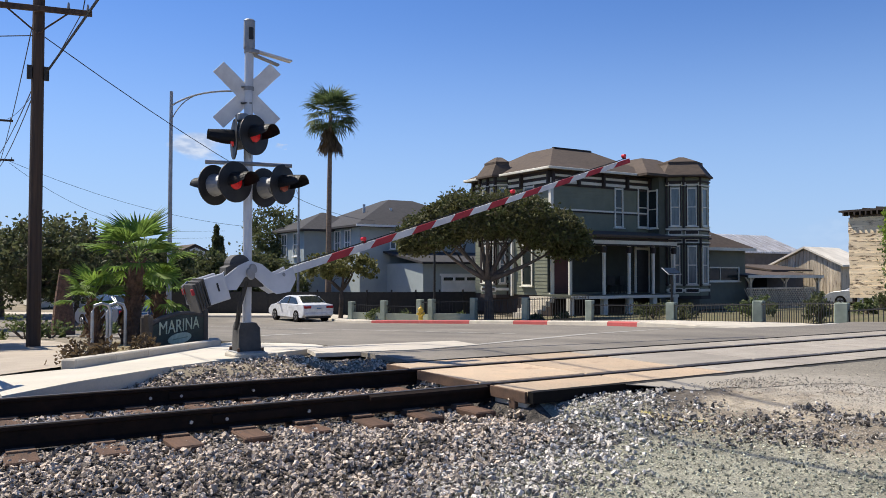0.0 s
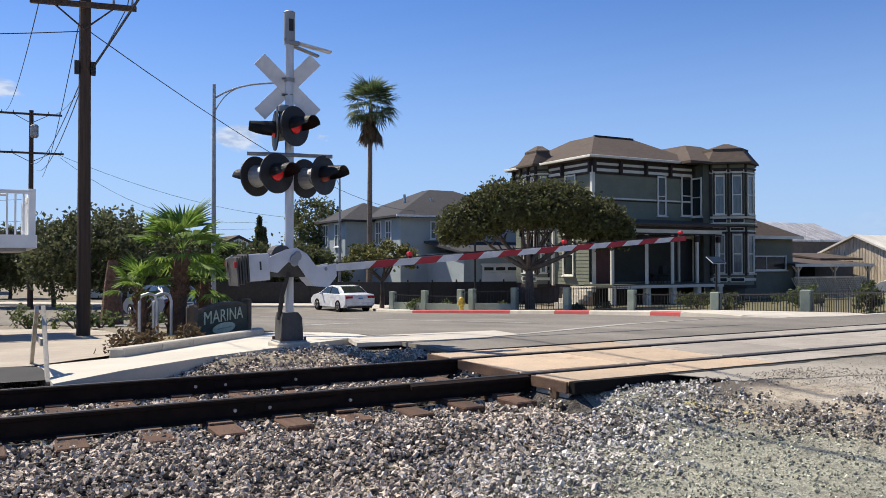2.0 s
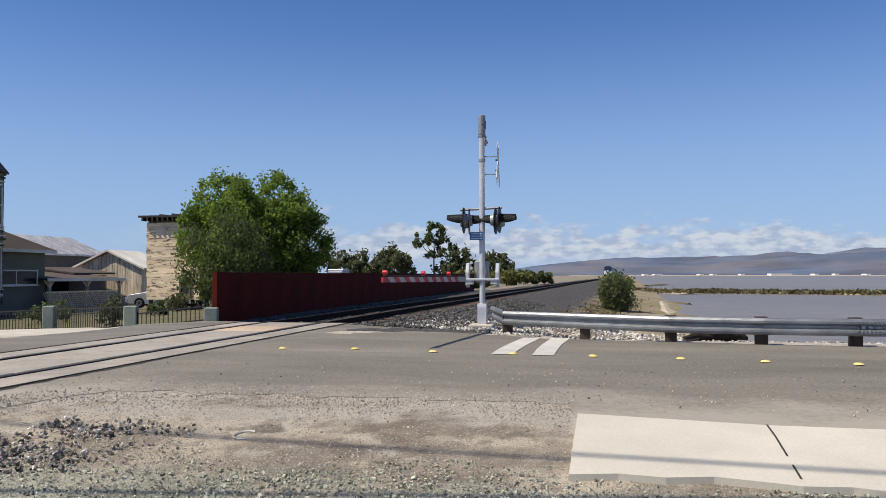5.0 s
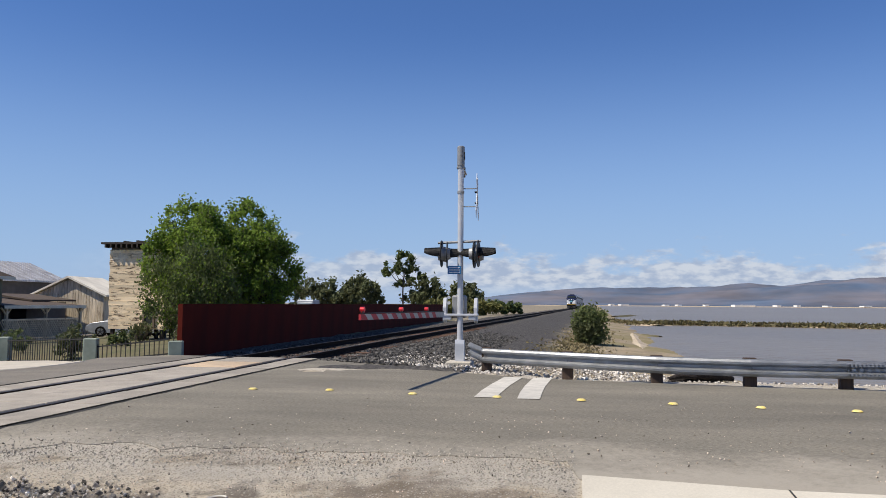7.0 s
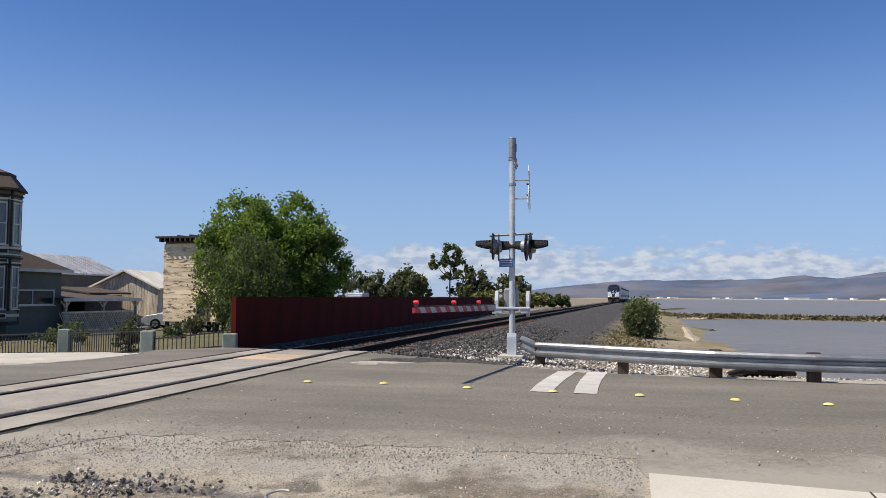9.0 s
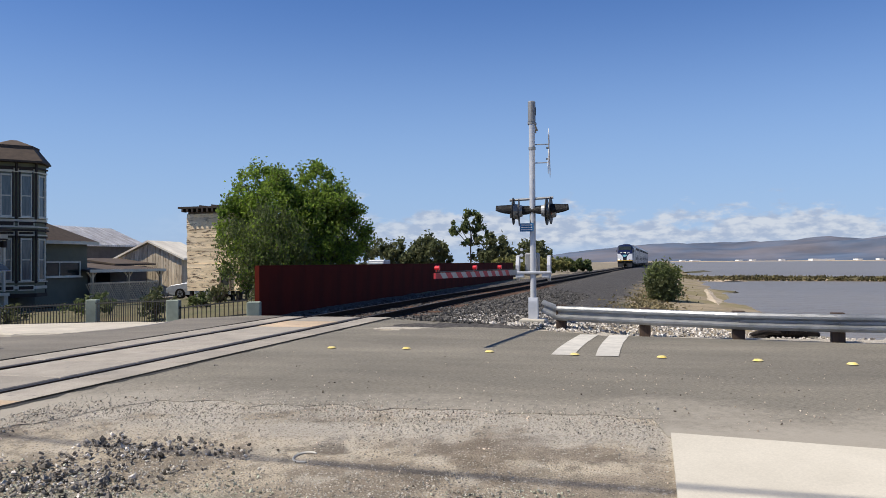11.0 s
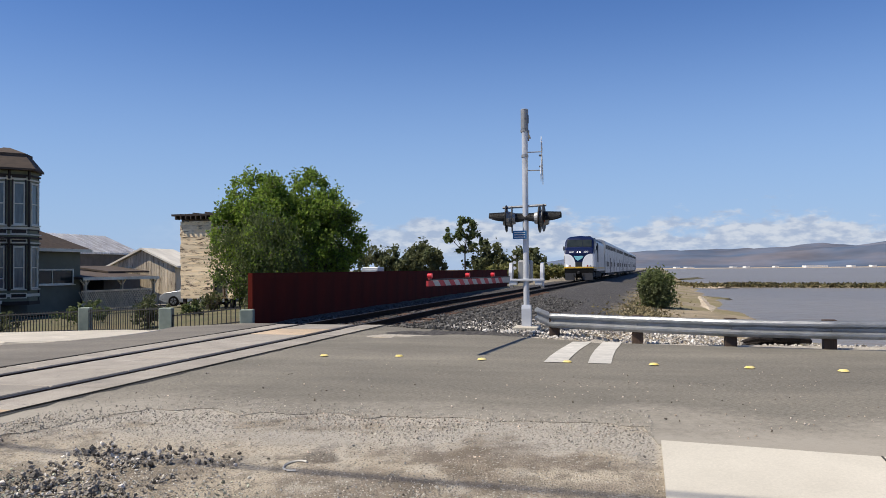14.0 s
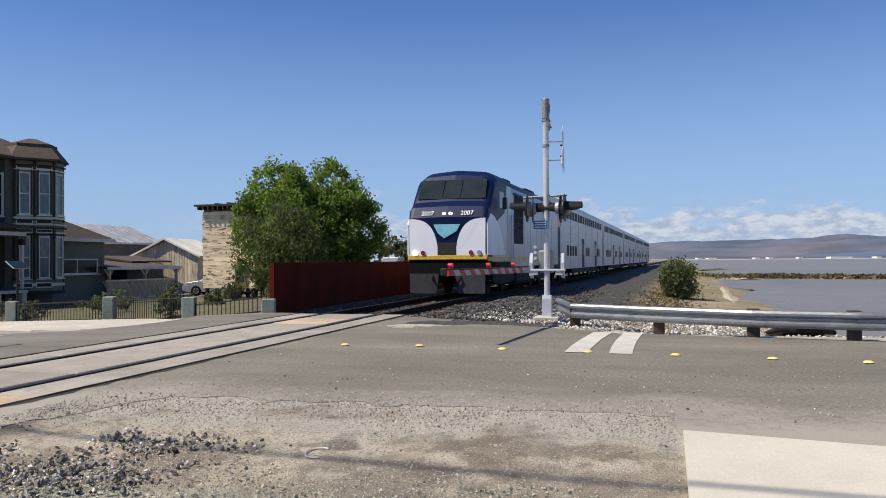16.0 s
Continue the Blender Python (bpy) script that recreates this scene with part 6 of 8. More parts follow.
    solid("porch_fascia", (X0 - 0.6 + WX0) / 2, PY - 0.26, F - 0.05, WX0 - X0 + 0.6, 0.05, 0.16, M["cream"], ho)
    bm = prism(B(), [(PY - 0.4, 3.12), (Y0, 3.5), (Y0, 3.62), (PY - 0.4, 3.26)], "x", X0 - 0.8, WX0)
    part("porch_roof", bm, M["shingle"], ho, "brown porch roof")
    for z, h, mt in ((3.04, 0.12, "brown_trim"), (2.86, 0.2, "cream"), (2.7, 0.07, "brown_trim")):
        solid("porch_beam", (X0 - 0.6 + WX0) / 2, PY - 0.1, z, WX0 - X0 + 0.6, 0.14, h, M[mt], ho)
    # thin dark panel over the siding; the porch shade is put into its colour
    solid("porch_wall", (X0 - 0.6 + WX0) / 2, Y0 - 0.035, 1.4, WX0 - X0, 0.03, 2.7, M["porch_shade_green"], ho)
    for x in (X0 - 0.45, 31.0, 32.9, 34.8, 36.5):
        solid("porch_post", x, PY, 1.35, 0.15, 0.15, 2.8, M["cream"], ho, 0.02)
        solid("post_cap", x, PY, 2.45, 0.26, 0.26, 0.35, M["brown_trim"], ho, 0.04)
        solid("porch_pier", x, PY, -0.65, 0.3, 0.3, 1.0, M["cream"], ho)
    for x, w, mt in ((36.0, 1.0, "black"), (29.7, 1.15, "door_brown")):
        d = part("door", box(B(), x, Y0 - 0.07, 1.25, w, 0.06, 2.5), M[mt], ho, "dark panelled front door")
        for s in (-1, 1):
            solid("door_frame", x + s * (w / 2 + 0.08), Y0 - 0.08, 1.35, 0.14, 0.1, 2.8, M["cream"], d)
        solid("door_frame", x, Y0 - 0.08, 2.62, w, 0.1, 0.14, M["cream"], d)
        # steps down
    for k in range(5):
        solid("step", 27.9 - 0.28 * k, 34.6, F - 0.22 * (k + 1) + 0.05, 0.3, 1.8, 0.3, M["concrete"], ho)
    # low annex on the east end
    AX1, AY0, AY1 = 47.1, 36.2, 43.5
    part("annex_wall", box(B(), (WX1 + AX1) / 2, (AY0 + AY1) / 2, 0.8, AX1 - WX1, AY1 - AY0, 4.1), M["blue_grey_dark"], ho, "grey-green single-storey annex")
    bm = B()
    a = [(WX1, AY0 - 0.5, 2.85), (AX1 + 0.5, AY0 - 0.5, 2.85), (AX1 + 0.5, AY1 + 0.5, 2.85), (WX1, AY1 + 0.5, 2.85)]
    c = [(WX1, AY0 + 2.6, 5.2), (WX1 + 1.8, AY0 + 2.7, 5.15), (WX1 + 1.8, AY1 - 2.7, 5.15), (WX1, AY1 - 2.6, 5.2)]
    va, vb, vc = [bm.verts.new((x, y, z - 0.15)) for x, y, z in a], [bm.verts.new(p) for p in a], [bm.verts.new(p) for p in c]
    for r, s in ((va, vb), (vb, vc)):
        for k in range(4):
            bm.faces.new((r[k], r[(k + 1) % 4], s[(k + 1) % 4], s[k]))
    bm.faces.new(va[::-1])
    bm.faces.new(vc)
    part("annex_roof", bm, M["shingle"], ho)
    solid("annex_fascia", (WX1 + AX1) / 2 + 0.2, AY0 - 0.52, 2.76, AX1 - WX1 + 0.6, 0.05, 0.2, M["cream"], ho)
    window(ho, pose(44.45, AY0 - 0.04, 1.08), 3.7, 0.85, M["cream"], M["glass"], bars=0, uprights=1)
    # patio chair shapes on the porch
    return ho


M["blue_grey_dark"] = mat("blue_grey_dark", (0.16, 0.165, 0.125), (0.135, 0.14, 0.105), scale=1.5, rough=0.8, bump=0.1)
victorian()


def porch_chair(m):
    ch = thing("porch_chair", m, "dark metal chair on the porch", "chair", "porch chairs")
    solid("seat", 0, 0, 0.45, 0.5, 0.5, 0.05, M["iron"], ch)
    solid("backrest", 0, 0.24, 0.75, 0.5, 0.04, 0.5, M["iron"], ch)
    for sx in (-1, 1):
        for sy in (-1, 1):
            solid("leg", sx * 0.22, sy * 0.22, 0.22, 0.04, 0.04, 0.44, M["iron"], ch)
    return ch


porch_chair(pose(34.3, 34.3, -0.04, 0, 0, 15))
porch_chair(pose(33.4, 34.4, -0.04, 0, 0, -20))


# ---- grey house behind ----
def grey_house():
    ho = thing("grey_house", swing(0.33), "two-storey blue-grey stucco house with dark hipped roof", "house")
    X0, X1, Y0, Y1, G, E = 25.7, 37.5, 52.6, 63.0, -1.7, 4.6
    part("wall", box(B(), (X0 + X1) / 2, (Y0 + Y1) / 2, (G + E) / 2, X1 - X0, Y1 - Y0, E - G), M["blue_grey"], ho)
    bm = hip_roof(B(), X0, X1, Y0, Y1, E, 7.0, (4.8, 4.6), 0.6)
    part("roof", bm, M["shingle_dark"], ho, "dark grey shingle roof")
    part("wing", box(B(), 25.2, 60.5, (G + E) / 2 - 0.1, 3.6, 6.0, E - G - 0.2), M["blue_grey"], ho)
    bm = hip_roof(B(), 23.4, 29, 57.5, 63.5, E - 0.15, 6.0, (2.7, 2.9), 0.5)
    part("roof", bm, M["shingle_dark"], ho)
    for a, b, c in (((X0 - 0.6 + X1 + 0.6) / 2, Y0 - 0.62, X1 - X0 + 1.2),):
        solid("gutter", a, b, E - 0.05, c, 0.08, 0.16, M["white_paint"], ho)
    window(ho, pose(28.6, Y0 - 0.03, 3.55), 0.8, 1.2, M["white_paint"], M["curtain_glass"], 1, 1)
    for y in (54.6, 56.4):
        window(ho, WEST(X0 - 0.03, y, 3.4), 0.9, 1.7, M["white_paint"], M["curtain_glass"], 1, 1)
    for y in (59.0, 61.6):
        window(ho, WEST(23.37, y, 3.3), 1.1, 1.7, M["white_paint"], M["curtain_glass"], 1, 1)
    # lower wing with the garage
    part("garage_wing", box(B(), 33.4, 50.0, 0.05, 11.0, 5.4, 3.5), M["blue_grey"], ho)
    bm = prism(B(), [(46.9, 1.75), (52.7, 2.6), (52.7, 2.75), (46.9, 1.9)], "x", 27.6, 39.2)
    part("garage_roof", bm, M["shingle_dark"], ho)
    d = part("garage_door", box(B(), 31.3, 47.26, -0.1, 3.9, 0.06, 2.1), M["white_paint"], ho, "white panelled garage door")
    for k in range(4):
        solid("door_panel", 31.3, 47.22, -0.88 + 0.52 * k, 3.7, 0.03, 0.44, M["white_paint"], d, 0.01)
        solid("door_light", 29.85 + 0.97 * k, 47.2, 0.72, 0.75, 0.03, 0.22, M["glass"], d)
    solid("door_frame", 31.3, 47.23, 1.02, 4.2, 0.08, 0.14, M["white_paint"], ho)
    solid("utility_box", 34.9, 47.2, -0.5, 1.2, 0.1, 1.1, M["white_paint"], ho, 0.02)
    for k, (x, y) in enumerate(((29.5, 55.0), (31.5, 56.0), (33.2, 55.5), (27.8, 56.2))):
        bm = B()
        rod(bm, (x, y, 5.2 + 0.2 * k), (x, y, 6.15 + 0.1 * k), 0.11, seg=10)
        part("roof_vent", bm, M["galv"], ho)
    return ho


grey_house()

# dark yard fence before the grey house
yf = thing("yard_fence", pose(0, 0, 0), "black screened yard fence", "fence")
YARD = [(11.5, 54.6), (16.2, 51.8), (21.4, 48.0), (24.0, 45.9), (37.5, 42.5)]
for k in range(18):
    a, _ = along(YARD, length_of(YARD) * k / 18)
    b, _ = along(YARD, length_of(YARD) * (k + 1) / 18)
    mid = (a + b) / 2
    solid("fence_panel", mid.x, mid.y, -0.85, (b - a).length - 0.06, 0.04, 1.5, M["iron"], yf, rz=math.degrees(math.atan2((b - a).y, (b - a).x)))
    solid("post", a.x, a.y, -0.8, 0.08, 0.08, 1.7, M["iron"], yf)


# ---- street fence: painted piers, low wall and iron bars ----
def street_fence():
    fe = thing("street_fence", pose(0, 0, 0), "iron bar fence between grey-green concrete piers along the pavement", "fence")
    bar = None
    for i, (x, y) in enumerate(FENCE):
        g = land(x, y) + (0.1 if i > 3 else 0.0)
        h, w = (0.60, 0.34) if i < 4 else (0.95, 0.3)
        if i in (0, 1, 4, 5):
            h = (0.39, 0.50, 0, 0, 0.68, 0.88)[i]
        pier = solid("pier", x, y, g + h / 2 - 0.3, w, w, h + 0.6, M["post_green"], fe, 0.02, rz=20)
    for i, (a, b) in enumerate(zip(FENCE, FENCE[1:])):
        a, b = Vector(a), Vector(b)
        d = b - a
        ga, gb = land(*a) + (0.1 if i > 3 else 0.0) - yard_dip(*a), land(*b) + (0.1 if i > 2 else 0.0) - yard_dip(*b)
        ang = math.atan2(d.y, d.x)
        low = i >= 6
        hb = (0.52 if i == 0 else 0.74) if i < 4 else 1.05 if i < 8 else 0.85
        if low:
            bm = box(B(), 0, 0, 0.05, d.length - 0.3, 0.16, 0.55)
            part("low_wall", bm, M["wall_green"], fe, "pale green low wall", m=Matrix.Translation((*(a + b) / 2, (ga + gb) / 2 + 0.1)) @ Matrix.Rotation(ang, 4, "Z"))
        tilt = math.atan2(gb - ga, d.length)
        base = Matrix.Translation((*(a + b) / 2, (ga + gb) / 2)) @ Matrix.Rotation(ang, 4, "Z") @ Matrix.Rotation(-tilt, 4, "Y")
        for z in (0.1, hb - 0.06):
            part("fence_rail", box(B(), 0, 0, z, d.length - 0.3, 0.035, 0.035), M["iron"], fe, m=base)
        n = int(d.length / 0.14)
        for k in range(n):
            p = a + d * ((k + 0.5) / n)
            m = pose(p.x, p.y, ga + (gb - ga) * (k + 0.5) / n + (0.25 if low else 0.0))
            key = hb - (0.25 if low else 0)
            if bar is None or abs(bar[1] - key) > 1e-6:
                bar = (part("bar", box(B(), 0, 0, key / 2, 0.018, 0.018, key), M["iron"], fe, m=m), key)
            else:
                piece("bar", bar[0].data, fe, m)
    return fe


street_fence()


# ---- back-yard sheds, carport and tower ----
def sheds():
    ba = thing("grey_barn", swing(0.5), "grey boarded barn with a pale corrugated metal roof", "barn")
    part("wall", box(B(), 63, 50.5, 0.6, 10, 7, 5.2), M["shed_grey"], ba)
    bm = prism(B(), [(46.5, 3.1), (50.5, 4.8), (54.5, 3.1), (54.5, 2.95), (46.5, 2.95)], "x", 57.6, 68.4)
    part("roof", bm, M["tin_roof"], ba, "corrugated metal roof")
    for k in range(34):
        part("roof_rib", box(B(), 57.8 + 0.32 * k, 48.5, 4.0, 0.05, 4.3, 0.05, rx=23), M["tin_roof"], ba)
    sh = thing("plank_shed", swing(0.6) @ pose(57.8, 39.2, -1.2, 0, 0, -84), "weathered tan plank shed with a pale gable roof", "shed")
    part("wall", box(B(), 0, 2.5, 1.5, 5.6, 5, 3.0), M["barn_board"], sh)
    bm = prism(B(), [(-2.8, 2.95), (2.8, 2.95), (0, 4.25)], "y", 0.02, 5.0)
    part("gable", bm, M["barn_board"], sh)
    pl = part("plank", box(B(), 0, -0.02, 1.6, 0.2, 0.04, 3.2), M["barn_board"], sh, m=pose(-2.7, 0, 0))
    for k in range(1, 25):
        x = -2.7 + 0.225 * k
        top = 3.0 + 1.2 * (1 - abs(x) / 2.8)
        piece("plank", pl.data, sh, pose(x, random.uniform(-0.01, 0.01), 0) @ Matrix.Diagonal((1, 1, top / 3.2, 1)))
    bm = prism(B(), [(-3.1, 2.85), (0, 4.32), (3.1, 2.85), (3.1, 3.0), (0, 4.47), (-3.1, 3.0)], "y", -0.3, 5.3)
    part("roof", bm, M["barn_roof"], sh, "pale worn roof")
    cp = thing("carport", swing(0.62) @ pose(0, 0, -0.12), "low brown-roofed open shelter with braced posts and a lattice screen", "carport")
    part("roof", prism(B(), [(35.6, 1.0), (40.5, 1.5), (40.5, 1.62), (35.6, 1.12)], "x", 46.2, 54.5), M["shingle"], cp)
    part("upper_roof", prism(B(), [(38.2, 1.42), (41.6, 1.85), (41.6, 1.97), (38.2, 1.54)], "x", 52.2, 57.2), M["shingle"], cp, "brown lean-to roof")
    part("upper_wall", box(B(), 54.8, 40.2, 0.2, 4.4, 2.6, 2.3), M["shed_grey"], cp)
    solid("fascia", 50.3, 35.55, 1.05, 8.4, 0.06, 0.2, M["cream"], cp)
    for x in (46.6, 50.4, 54.2):
        solid("post", x, 35.8, -0.2, 0.16, 0.16, 2.5, M["barn_board"], cp)
        for s in (-1, 1):
            part("brace", box(B(), x + s * 0.25, 35.8, 0.78, 0.6, 0.08, 0.08, ry=s * -45), M["barn_board"], cp)
    solid("back_wall", 50.3, 40.2, -0.1, 8.2, 0.1, 2.8, M["shed_grey"], cp)
    for k in range(38):
        for s in (-1, 1):
            part("lattice_slat", box(B(), 46.1 + 0.19 * k, 35.5 + 0.012 * s, -0.45, 0.06, 0.02, 1.65, ry=s * 35), M["barn_board"], cp)
    for z in (-1.12, 0.24):
        solid("lattice_frame", 49.6, 35.47, z, 7.5, 0.06, 0.1, M["barn_board"], cp)
    tw = thing("board_tower", swing(0.8) @ pose(40.15, 22.45, -1.0, 0, 0, 0), "tall weathered cream clapboard tower house on short stilts", "tower house")
    part("core", box(B(), 0, 0, 3.05, 2.95, 2.95, 4.1), M["old_board_dark"], tw)
    bd = part("board", box(B(), 0, 0, 0, 3.06, 0.035, 0.215, rx=4), M["old_board"], tw, m=pose(0, -1.49, 1.05))
    n = 20
    for k in range(n):
        z = 1.05 + 4.0 * k / n
        if k:
            piece("board", bd.data, tw, pose(random.uniform(-0.03, 0.03), -1.49, z, 0, random.uniform(-0.3, 0.3), 0))
        if not 1 <= k <= 5:
            piece("board", bd.data, tw, pose(-1.49, random.uniform(-0.03, 0.03), z, 0, 0, -90) @ pose(0, 0, 0, 0, random.uniform(-0.3, 0.3), 0))
        else:
            for s, w in ((0.5, 0.5), (-1.15, 0.24)):
                piece("board", bd.data, tw, pose(-1.49, s + random.uniform(-0.02, 0.02), z, 0, 0, -90) @ Matrix.Diagonal((0.66 if s > 0 else 0.22, 1, 1, 1)))
    part("roof", box(B(), 0, 0, 5.27, 3.7, 3.7, 0.1), M["brown_trim"], tw, "dark flat roof edge")
    for k in range(12):
        part("rafter_tail", box(B(), -1.6 + 3.2 * k / 11, -1.65, 5.14, 0.08, 0.4, 0.2), M["brown_trim"], tw)
        part("rafter_tail", box(B(), -1.65, -1.6 + 3.2 * k / 11, 5.14, 0.4, 0.08, 0.2), M["brown_trim"], tw)
    for x, y, w in ((-0.9, -1.0, 0.5), (-1.2, 0.7, 0.35), (-1.4, -0.2, 0.6)):
        part("loose_shingle", box(B(), x, y, 5.36, w, 0.4, 0.08, rx=6), M["brown_trim"], tw)
    window(tw, pose(-1.55, -0.72, 1.55, 0, 0, -90), 0.5, 0.85, M["old_board_dark"], M["glass"], 0)
    for sx in (-1.35, -0.4, 0.5, 1.35):
        for sy in (-1.35, 0, 1.35):
            solid("stilt", sx, sy, 0.4, 0.16, 0.16, 1.5, M["brown_trim"], tw)


M["shed_grey"] = mat("shed_grey", (0.13, 0.125, 0.125), (0.10, 0.095, 0.095), scale=2, rough=0.9, bump=0.2)
M["old_board_dark"] = mat("old_board_dark", (0.2, 0.15, 0.11), (0.12, 0.09, 0.07), scale=3, rough=0.95, bump=0.3)
sheds()


# ---- plants ----
def leaf_mesh(name, pts, size, material, parent, seed=1, long=1.6, droop=0.0):
    """Many small folded leaves at the points given, as one mesh."""
    rng = np.random.default_rng(seed)
    n = len(pts)
    p = np.array(pts)
    d = rng.normal(size=(n, 3))
    d[:, 2] -= droop
    d /= np.linalg.norm(d, axis=1)[:, None]
    e = np.cross(d, rng.normal(size=(n, 3)))
    e /= np.linalg.norm(e, axis=1)[:, None]
    s = size * rng.uniform(0.6, 1.35, n)[:, None]
    up = np.cross(d, e) * s * 0.25
    a, b = p - d * s * long / 2, p + d * s * long / 2
    c, f = p + e * s * 0.5 + up, p - e * s * 0.5 + up
    v = np.stack([a, c, b, f], 1).reshape(-1, 3)
    i = 4 * np.arange(n)[:, None]
    faces = np.concatenate([i + (0, 1, 2), i + (0, 2, 3)], 0)
    me = bpy.data.meshes.new(name)
    me.from_pydata(v.tolist(), [], faces.tolist())
    me.materials.append(material)
    ob = new(name, me)
    ob.parent = parent
    return ob


def cloud_points(blobs, n, seed, shell=0.55, flat_under=0.0, lump=45):
    """Points in clumps near the surface of ellipsoids (x, y, z, rx, ry, rz)."""
    rng = np.random.default_rng(seed)
    out = []
    vol = np.array([b[3] * b[4] * b[5] for b in blobs]) ** 0.67
    for b, k in zip(blobs, (n * vol / vol.sum()).astype(int)):
        clumps = max(6, k // lump)
        d = rng.normal(size=(clumps, 3))
        d /= np.linalg.norm(d, axis=1)[:, None]
        if flat_under:
            d[:, 2] = np.where(d[:, 2] < -flat_under, -flat_under + 0.15 * d[:, 2], d[:, 2])
        r = (shell + (1.04 - shell) * rng.random(clumps) ** 0.5)[:, None]
        c = d * r
        idx = rng.integers(0, clumps, k)
        q = c[idx] * np.array(b[3:]) + rng.normal(size=(k, 3)) * (0.11 * min(b[3:]) + 0.06) * (1.0 if lump < 60 else 0.92) * rng.uniform(0.6, 1.25, clumps)[idx][:, None]
        out.append(q + np.array(b[:3]))
    return np.concatenate(out).tolist()


def limbs(parent, base, fork, tips, r0, material, seed=1, r_tip=0.02):
    """A tapered trunk to the fork, and bent limbs from there to the tips."""
    rng = random.Random(seed)
    b, f = Vector(base), Vector(fork)
    mid = (b + f) / 2 + Vector((rng.uniform(-0.1, 0.1), rng.uniform(-0.1, 0.1), 0))
    bm = B()
    pts = bez(b, mid, f, 6)
    tube(bm, pts, [r0 * (1.35 if i == 0 else 1.0) * (1 - 0.35 * i / 6) for i in range(7)], 10)
    part("trunk", bm, material, parent, smooth=True)
    for t in tips:
        t = Vector(t)
        c = (f + t) / 2 + Vector((rng.uniform(-0.3, 0.3), rng.uniform(-0.3, 0.3), -0.12 * (t - f).length + rng.uniform(0, 0.3)))
        bm = B()
        pts = bez(f, c, t, 7)
        tube(bm, pts, [r0 * 0.5 * (1 - i / 7) + r_tip for i in range(8)], 7)
        for k in (3, 5):
            q = pts[k]
            e = q + Vector((rng.uniform(-0.9, 0.9), rng.uniform(-0.9, 0.9), rng.uniform(0.3, 0.9))) * (t - f).length * 0.35
            tube(bm, [q, (q + e) / 2 + Vector((0, 0, 0.1)), e], [r0 * 0.2, r0 * 0.14, r_tip * 0.6], 5)
        part("limb", bm, material, parent, smooth=True)


def tree(name, x, y, label, blobs, n, leaf, leafmat, bark, fork=1.5, r0=0.2, seed=1, tips=None, shell=0.55, flat=0.0, second=None, droop=0.0, lump=45):
    z = land(x, y)
    tr = thing(name, pose(x, y, z), label, "tree")
    rng = random.Random(seed)
    if tips is None:
        tips = [(b[0] + rng.uniform(-0.4, 0.4) * b[3], b[1] + rng.uniform(-0.4, 0.4) * b[4], b[2]) for b in blobs for _ in range(2)]
    limbs(tr, (0, 0, -0.35), (rng.uniform(-0.15, 0.15), 0, fork), tips, r0, bark, seed)
    pts = cloud_points(blobs, n, seed, shell, flat, lump)
    k = int(len(pts) * 0.8) if second else len(pts)
    rng.shuffle(pts)
    leaf_mesh("crown", pts[:k], leaf, leafmat, tr, seed, droop=droop)
    if second:
        leaf_mesh("crown", pts[k:], leaf, second, tr, seed + 1, droop=droop)
    return tr


tree("street_tree", 22.68, 31.7, "broad flat-crowned evergreen street tree with twisting pale limbs",
     [(-2.4, 1.4, 4.1, 1.4, 1.4, 0.95), (-1.0, 0.6, 4.7, 1.9, 1.9, 1.2), (0.9, -0.5, 4.75, 2.0, 2.0, 1.15), (2.5, -1.6, 4.1, 1.5, 1.5, 1.0), (3.3, -2.0, 3.5, 0.95, 0.95, 0.75), (-3.0, 1.8, 3.6, 0.85, 0.85, 0.65)],
     50000, 0.11, M["leaf_cypress"], M["bark_pale"], fork=1.9, r0=0.27, seed=4, shell=0.8, flat=0.3, second=M["leaf_brown"],
     tips=[(-2.3, 1.4, 3.7), (-1.4, 1.0, 4.0), (-0.3, 0.2, 4.2), (0.9, -0.5, 4.2), (1.9, -1.1, 3.9), (2.9, -1.8, 3.5), (0.7, 0.8, 3.9), (-0.7, -0.8, 3.9), (1.5, -0.2, 4.1), (-1.9, 0.4, 3.6), (2.2, -0.7, 3.6)])
tree("small_tree", 19.9, 42.6, "small round-headed street tree", [(0, 0, 3.2, 1.9, 1.7, 0.85), (-0.8, 0.3, 2.9, 1.2, 1.2, 0.6), (0.9, -0.4, 2.9, 1.2, 1.1, 0.6)], 3600, 0.14, M["leaf_yellow"], M["bark"], fork=1.7, r0=0.16, seed=6, flat=0.4, second=M["leaf_cypress"])

# green trees behind the red fence
tree("green_tree", 39.0, 18.45, "tall bright green leafy tree behind the fence", [(0, 0, 3.5, 2.1, 2.1, 2.3), (-0.4, 0.4, 5.3, 1.5, 1.5, 1.3), (0.9, -0.5, 2.6, 1.8, 1.8, 1.9), (-1.2, 1.2, 3.6, 1.2, 1.2, 1.6)], 32000, 0.10, M["leaf_bright"], M["bark"], fork=1.2, r0=0.2, seed=8, second=M["leaf_dull"], shell=0.62, lump=150)
tree("green_tree", 40.35, 16.45, "bright green tree with upright shoots behind the fence", [(0, 0, 3.6, 1.9, 1.9, 2.3), (-0.1, 0.2, 5.3, 1.3, 1.3, 1.35), (0.5, -0.8, 3.2, 1.5, 1.5, 1.9), (0.3, 0.0, 1.8, 2.0, 1.9, 1.4), (0.2, -0.5, 4.4, 1.2, 1.2, 1.2)], 32000, 0.10, M["leaf_bright"], M["bark"], fork=1.2, r0=0.2, seed=9, second=M["leaf_dull"], shell=0.62, lump=150)
